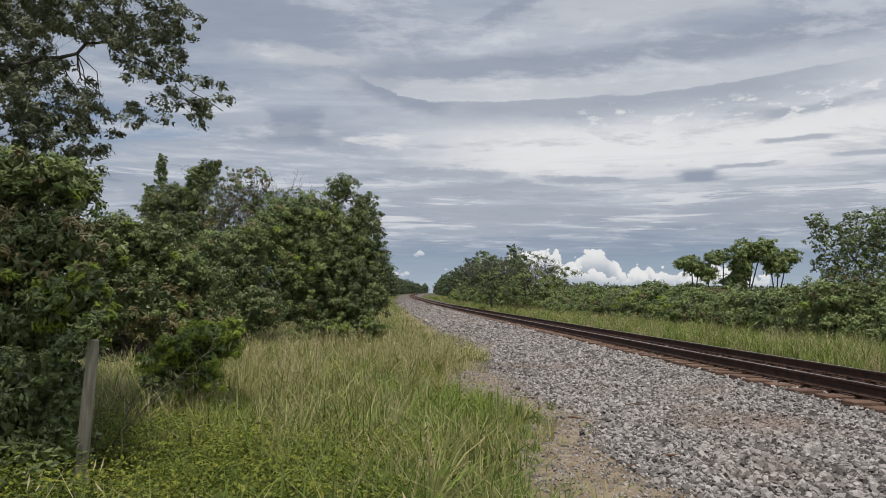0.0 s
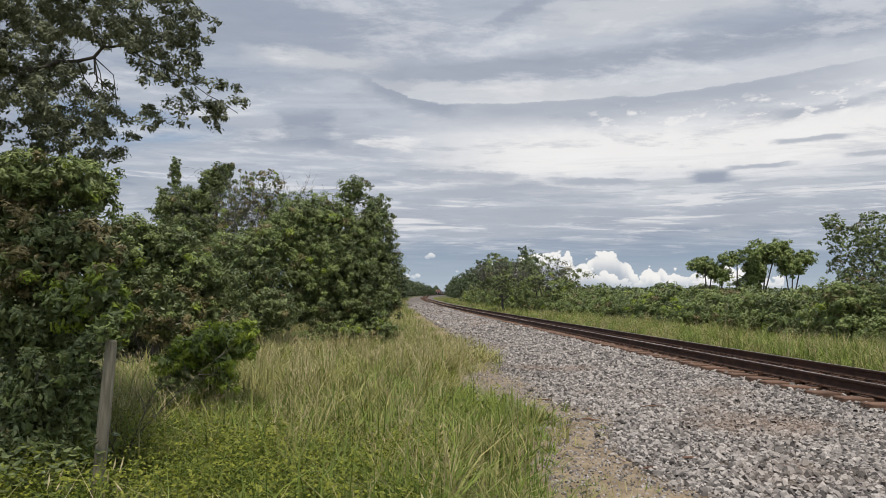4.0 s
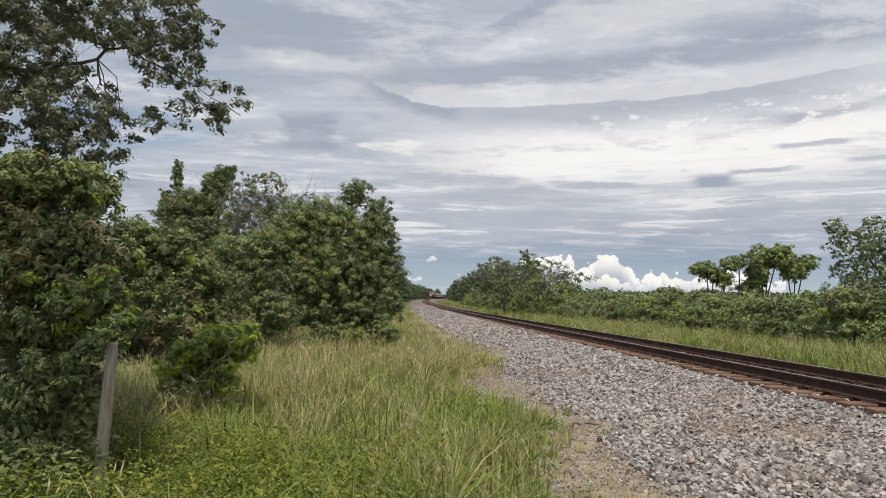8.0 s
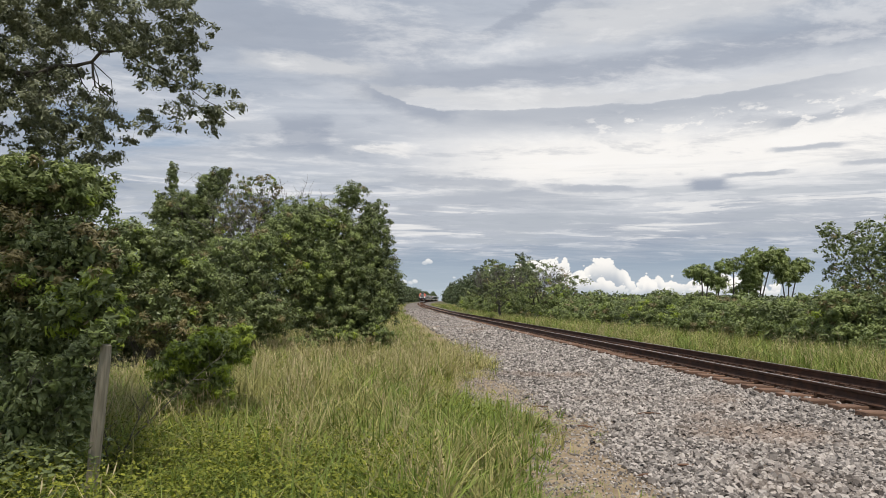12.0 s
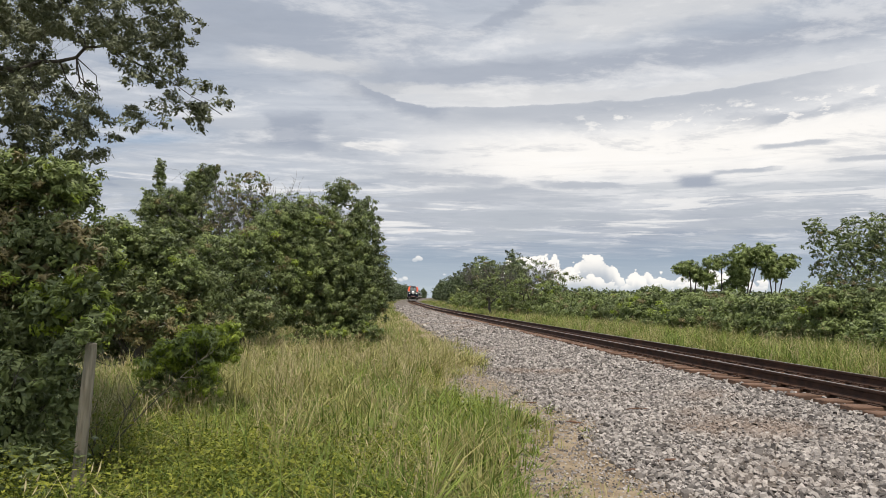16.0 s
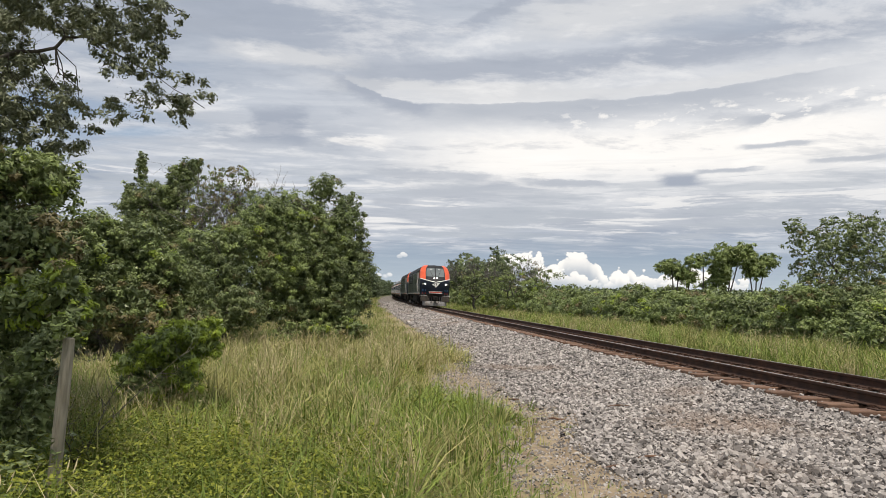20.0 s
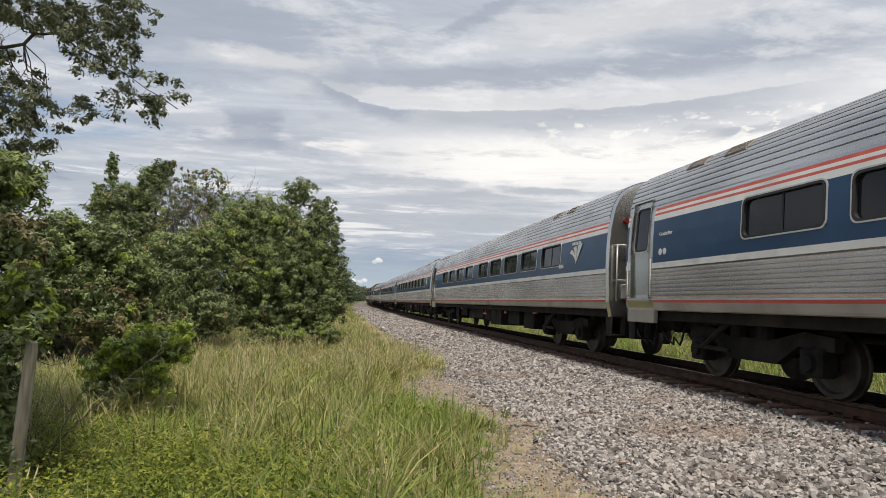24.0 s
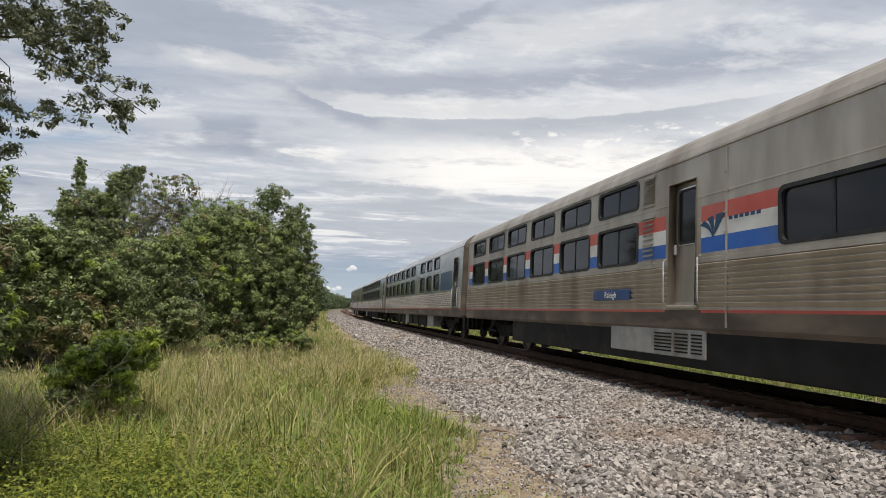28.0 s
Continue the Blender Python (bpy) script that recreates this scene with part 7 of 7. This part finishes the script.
        # upright joints between the body panels
        for u in (6.9, 9.4, 12.3, 16.1, 19.8):
            b = Build()
            b.box(*sorted((side * (LO_W - 0.01), side * (LO_W + 0.006))), u - 0.02 - L / 2, u + 0.02 - L / 2, 1.42, 3.58)
            hang("panel_joint", b.mesh("panel_joint", M_MASK), car)
    b = Build()
    loop = [(-x, z) for z, x in LO_PROF] + [(x, z) for z, x in reversed(LO_PROF) if x > 0.02]
    b.add([(x, 21.5 - L / 2, z) for x, z in loop], [tuple(reversed(range(len(loop))))])
    hang("rear_wall", b.mesh("rear_wall", M_NAVY), car)
    b = Build()
    for u0, u1, z in ((5.0, 8.0, 4.42), (9.0, 14.0, 4.47), (14.8, 19.0, 4.45)):
        b.box(-0.7, 0.7, u0 - L / 2, u1 - L / 2, 4.2, z, 0, 0.05)
    for u in (10.0, 12.5, 16.0, 18.0):
        b.tube([(0.0, u - L / 2, 4.4), (0, u - L / 2, 4.5)], 0.5, 18)
    hang("roof_equipment", b.mesh("roof_equipment", M_MASK), car)
    b = Build()
    b.box(-1.3, 1.3, 7.4 - L / 2, 14.4 - L / 2, 0.42, 1.25, 0, 0.12)
    hang("fuel_tank", b.mesh("fuel_tank", M_SKIRT), car, "dark steel fuel tank")
    b = Build()
    b.box(-1.35, 1.35, 1.5 - L / 2, 21.4 - L / 2, 1.1, 1.32, 0, 0.02)
    hang("underframe", b.mesh("underframe", M_UNDER), car)
    add_trucks(car, (4.6, 17.2), L, 2.7, TRUCK_LOCO)
    return car


LOCO = locomotive("dark blue diesel locomotive with red-orange cab corners, lights on")
LOCO_2 = locomotive("second dark blue diesel locomotive coupled behind the first")
CONSIST = [(LOCO, LO_L), (LOCO_2, LO_L)] + [(c, AM_L) for c in COACHES] + [(CAFE, AM_L), (DINER, 26.0), (SLEEPER, 26.0), (SLEEPER_2, 26.0), (BAGGAGE, 26.0)]


# ---- stones of the ballast, twigs ----
def stone_verts(n, rng, size):
    c = np.array([(x, y, z) for z in (-1, 1) for x, y in ((-1, -1), (1, -1), (1, 1), (-1, 1))], float) * 0.5
    V = c[None] * (1 + rng.normal(0, 0.22, (n, 8, 3)).clip(-0.42, 0.42))
    V[:, 4:] *= np.array([1, 1, 1]) * rng.uniform(0.55, 0.95, (n, 1, 1))
    V *= size[:, None, None] * np.stack([rng.uniform(0.85, 1.25, n), rng.uniform(0.7, 1.0, n), rng.uniform(0.55, 0.9, n)], 1)[:, None]
    a, b, c2 = rng.uniform(0, 2 * np.pi, n), rng.normal(0, 0.5, n), rng.normal(0, 0.5, n)
    ca, sa, cb, sb, cc, sc = np.cos(a), np.sin(a), np.cos(b), np.sin(b), np.cos(c2), np.sin(c2)
    o, i = np.zeros(n), np.ones(n)
    Rz = np.array([[ca, -sa, o], [sa, ca, o], [o, o, i]]).transpose(2, 0, 1)
    Rx = np.array([[i, o, o], [o, cb, -sb], [o, sb, cb]]).transpose(2, 0, 1)
    Ry = np.array([[cc, o, sc], [o, i, o], [-sc, o, cc]]).transpose(2, 0, 1)
    return np.einsum("nij,nkj->nki", Rz @ Rx @ Ry, V)


STONE_F = np.array(((3, 2, 1, 0), (4, 5, 6, 7), (0, 1, 5, 4), (1, 2, 6, 5), (2, 3, 7, 6), (3, 0, 4, 7)))


def bed_z(s, o):
    return np.interp(o, PROFILE_O, PROFILE_Z) + rise(s) + 0.012 * wob(s, o, 2.0) - np.sin(CANT) * np.clip(o, -1.5, 1.5) * 0.5


def stones():
    rng = np.random.default_rng(31)
    Vs = []
    for s0, s1, o0, o1, n, lo, hi in ((2.5, 13.0, -5.0, -1.34, 38000, 0.023, 0.052), (13.0, 26.0, -4.8, -1.34, 18000, 0.032, 0.066), (26.0, 55.0, -4.8, -1.34, 9000, 0.06, 0.11), (55.0, 120.0, -4.9, -1.3, 4500, 0.09, 0.16),
                                   (2.0, 34.0, -1.4, 1.3, 15000, 0.03, 0.058), (2.0, 40.0, 1.34, 3.4, 7000, 0.035, 0.07), (-25.0, 2.5, -4.8, -1.34, 5000, 0.05, 0.09)):
        s, o = rng.uniform(s0, s1, n), o0 + (o1 - o0) * rng.random(n) ** 0.85
        size = rng.uniform(lo, hi, n) * np.where(rng.random(n) < 0.12, 1.35, 1.0)
        P = plain_track(s, o, bed_z(s, o) + size * rng.uniform(-0.25, 0.55, n) + np.where((o < -4.0) & (s0 > 0), 0.02, 0.0))
        if o0 < -4 and s0 > 0:
            # thinning out into the sandy strip
            fade = np.clip((o + 5.2 - 0.25 * np.sin(s * 1.7) - 0.2 * np.sin(s * 0.6 + 2)) / 0.7, 0.06, 1)
            keep = rng.random(n) < fade
            P, size, n = P[keep], size[keep], int(keep.sum())
        if o0 > -2 and o1 < 2:
            # between the ties only, heaped a little
            gap = np.abs((s / 0.52) % 1.0 - 0.5)
            keep = gap < 0.24
            P[:, 2] += 0.03 * (0.24 - gap) / 0.24
            P, size, n = P[keep], size[keep], int(keep.sum())
        Vs.append((stone_verts(n, rng, size) + P[:, None]).reshape(-1, 3))
    # a looser scatter over the sandy strip
    n = 17000
    s, o = rng.uniform(2.5, 20, n), rng.uniform(-6.0, -4.4, n)
    P = plain_track(s, o, 0.0)
    P[:, 2] = bed_z(s, o) + 0.035
    Vs.append((stone_verts(n, rng, rng.uniform(0.008, 0.02, n) * np.where(rng.random(n) < 0.15, 2.0, 1.0)) + P[:, None]).reshape(-1, 3))
    V = np.concatenate(Vs)
    m = len(V) // 8
    F = (STONE_F[None, 1:] + (np.arange(m) * 8)[:, None, None]).reshape(-1, 4)
    ob = hang("crushed_stones", np_mesh("crushed_stones", V, F, [M_STONE]), BED, "angular pale grey crushed stones")
    ob["kind"] = "stuff"
    # the stones lying on top where the eye is nearest
    kinds = []
    for k in range(12):
        v = stone_verts(1, rng, np.array([1.0]))[0]
        kinds.append(np_mesh("stone", v, STONE_F, [M_STONE_ONE]))
    for k in range(290):
        s, o = rng.uniform(3.8, 9.5), rng.uniform(-4.4, -1.6)
        size = rng.uniform(0.04, 0.065)
        p = plain_track(s, o, bed_z(s, o) + size * 0.4)
        hang("stone", kinds[k % 12], BED, m=Matrix.LocRotScale(Vector(p), Euler((0, 0, rng.uniform(0, 6.28))), Vector((size,) * 3)))


def twigs():
    rng = random.Random(13)
    for s, o, l in ((8.9, -3.6, 0.34), (8.2, -4.75, 0.24), (6.2, -4.4, 0.28), (9.8, -4.9, 0.3), (5.9, -4.9, 0.24)):
        p = Vector(plain_track(s, o, float(bed_z(s, o)) + 0.035))
        b = Build()
        b.tube([(-l / 2, 0, 0), (-l / 6, rng.uniform(-0.02, 0.02), 0.012), (l / 6, rng.uniform(-0.02, 0.02), 0.008), (l / 2, 0, 0)], [0.008, 0.013, 0.012, 0.006], 6)
        t = new("twig", b.mesh("twig", M_TIE))
        t.matrix_world = Matrix.Translation(p) @ Matrix.Rotation(rng.uniform(-0.5, 0.5), 4, "Z")
        tagged(t, "dark fallen twig lying on the ballast", "twig", "twigs on the ballast")


stones()
twigs()


# ---- what moves ----
def nose_s(t):
    """How far along the track the train's front is; it comes towards the eye."""
    return -(30.16 * (t - 25) + 87.0) + float(np.interp(t, (25.9, 26.8, 27.7, 28), (0, 0.7, 1.5, 1.8)))


def motions():
    back = 0.0
    for car, length in CONSIST:
        rows = []
        for k in range(57):
            t = k * 0.5
            s = nose_s(t) + back + length / 2
            a, c = on_track(s - 8, 0, 0), on_track(s + 8, 0, 0)
            p = (a + c) / 2
            d = c - a
            # +y of a car points back along the train
            rows.append((t, Matrix.Translation(p) @ Matrix.Rotation(-math.atan2(d[0], d[1]), 4, "Z") @ Matrix.Rotation(math.atan2(d[2], math.hypot(d[0], d[1])), 4, "X") @ Matrix.Rotation(CANT, 4, "Y")))
        walk(car, rows)
        back += length


motions()
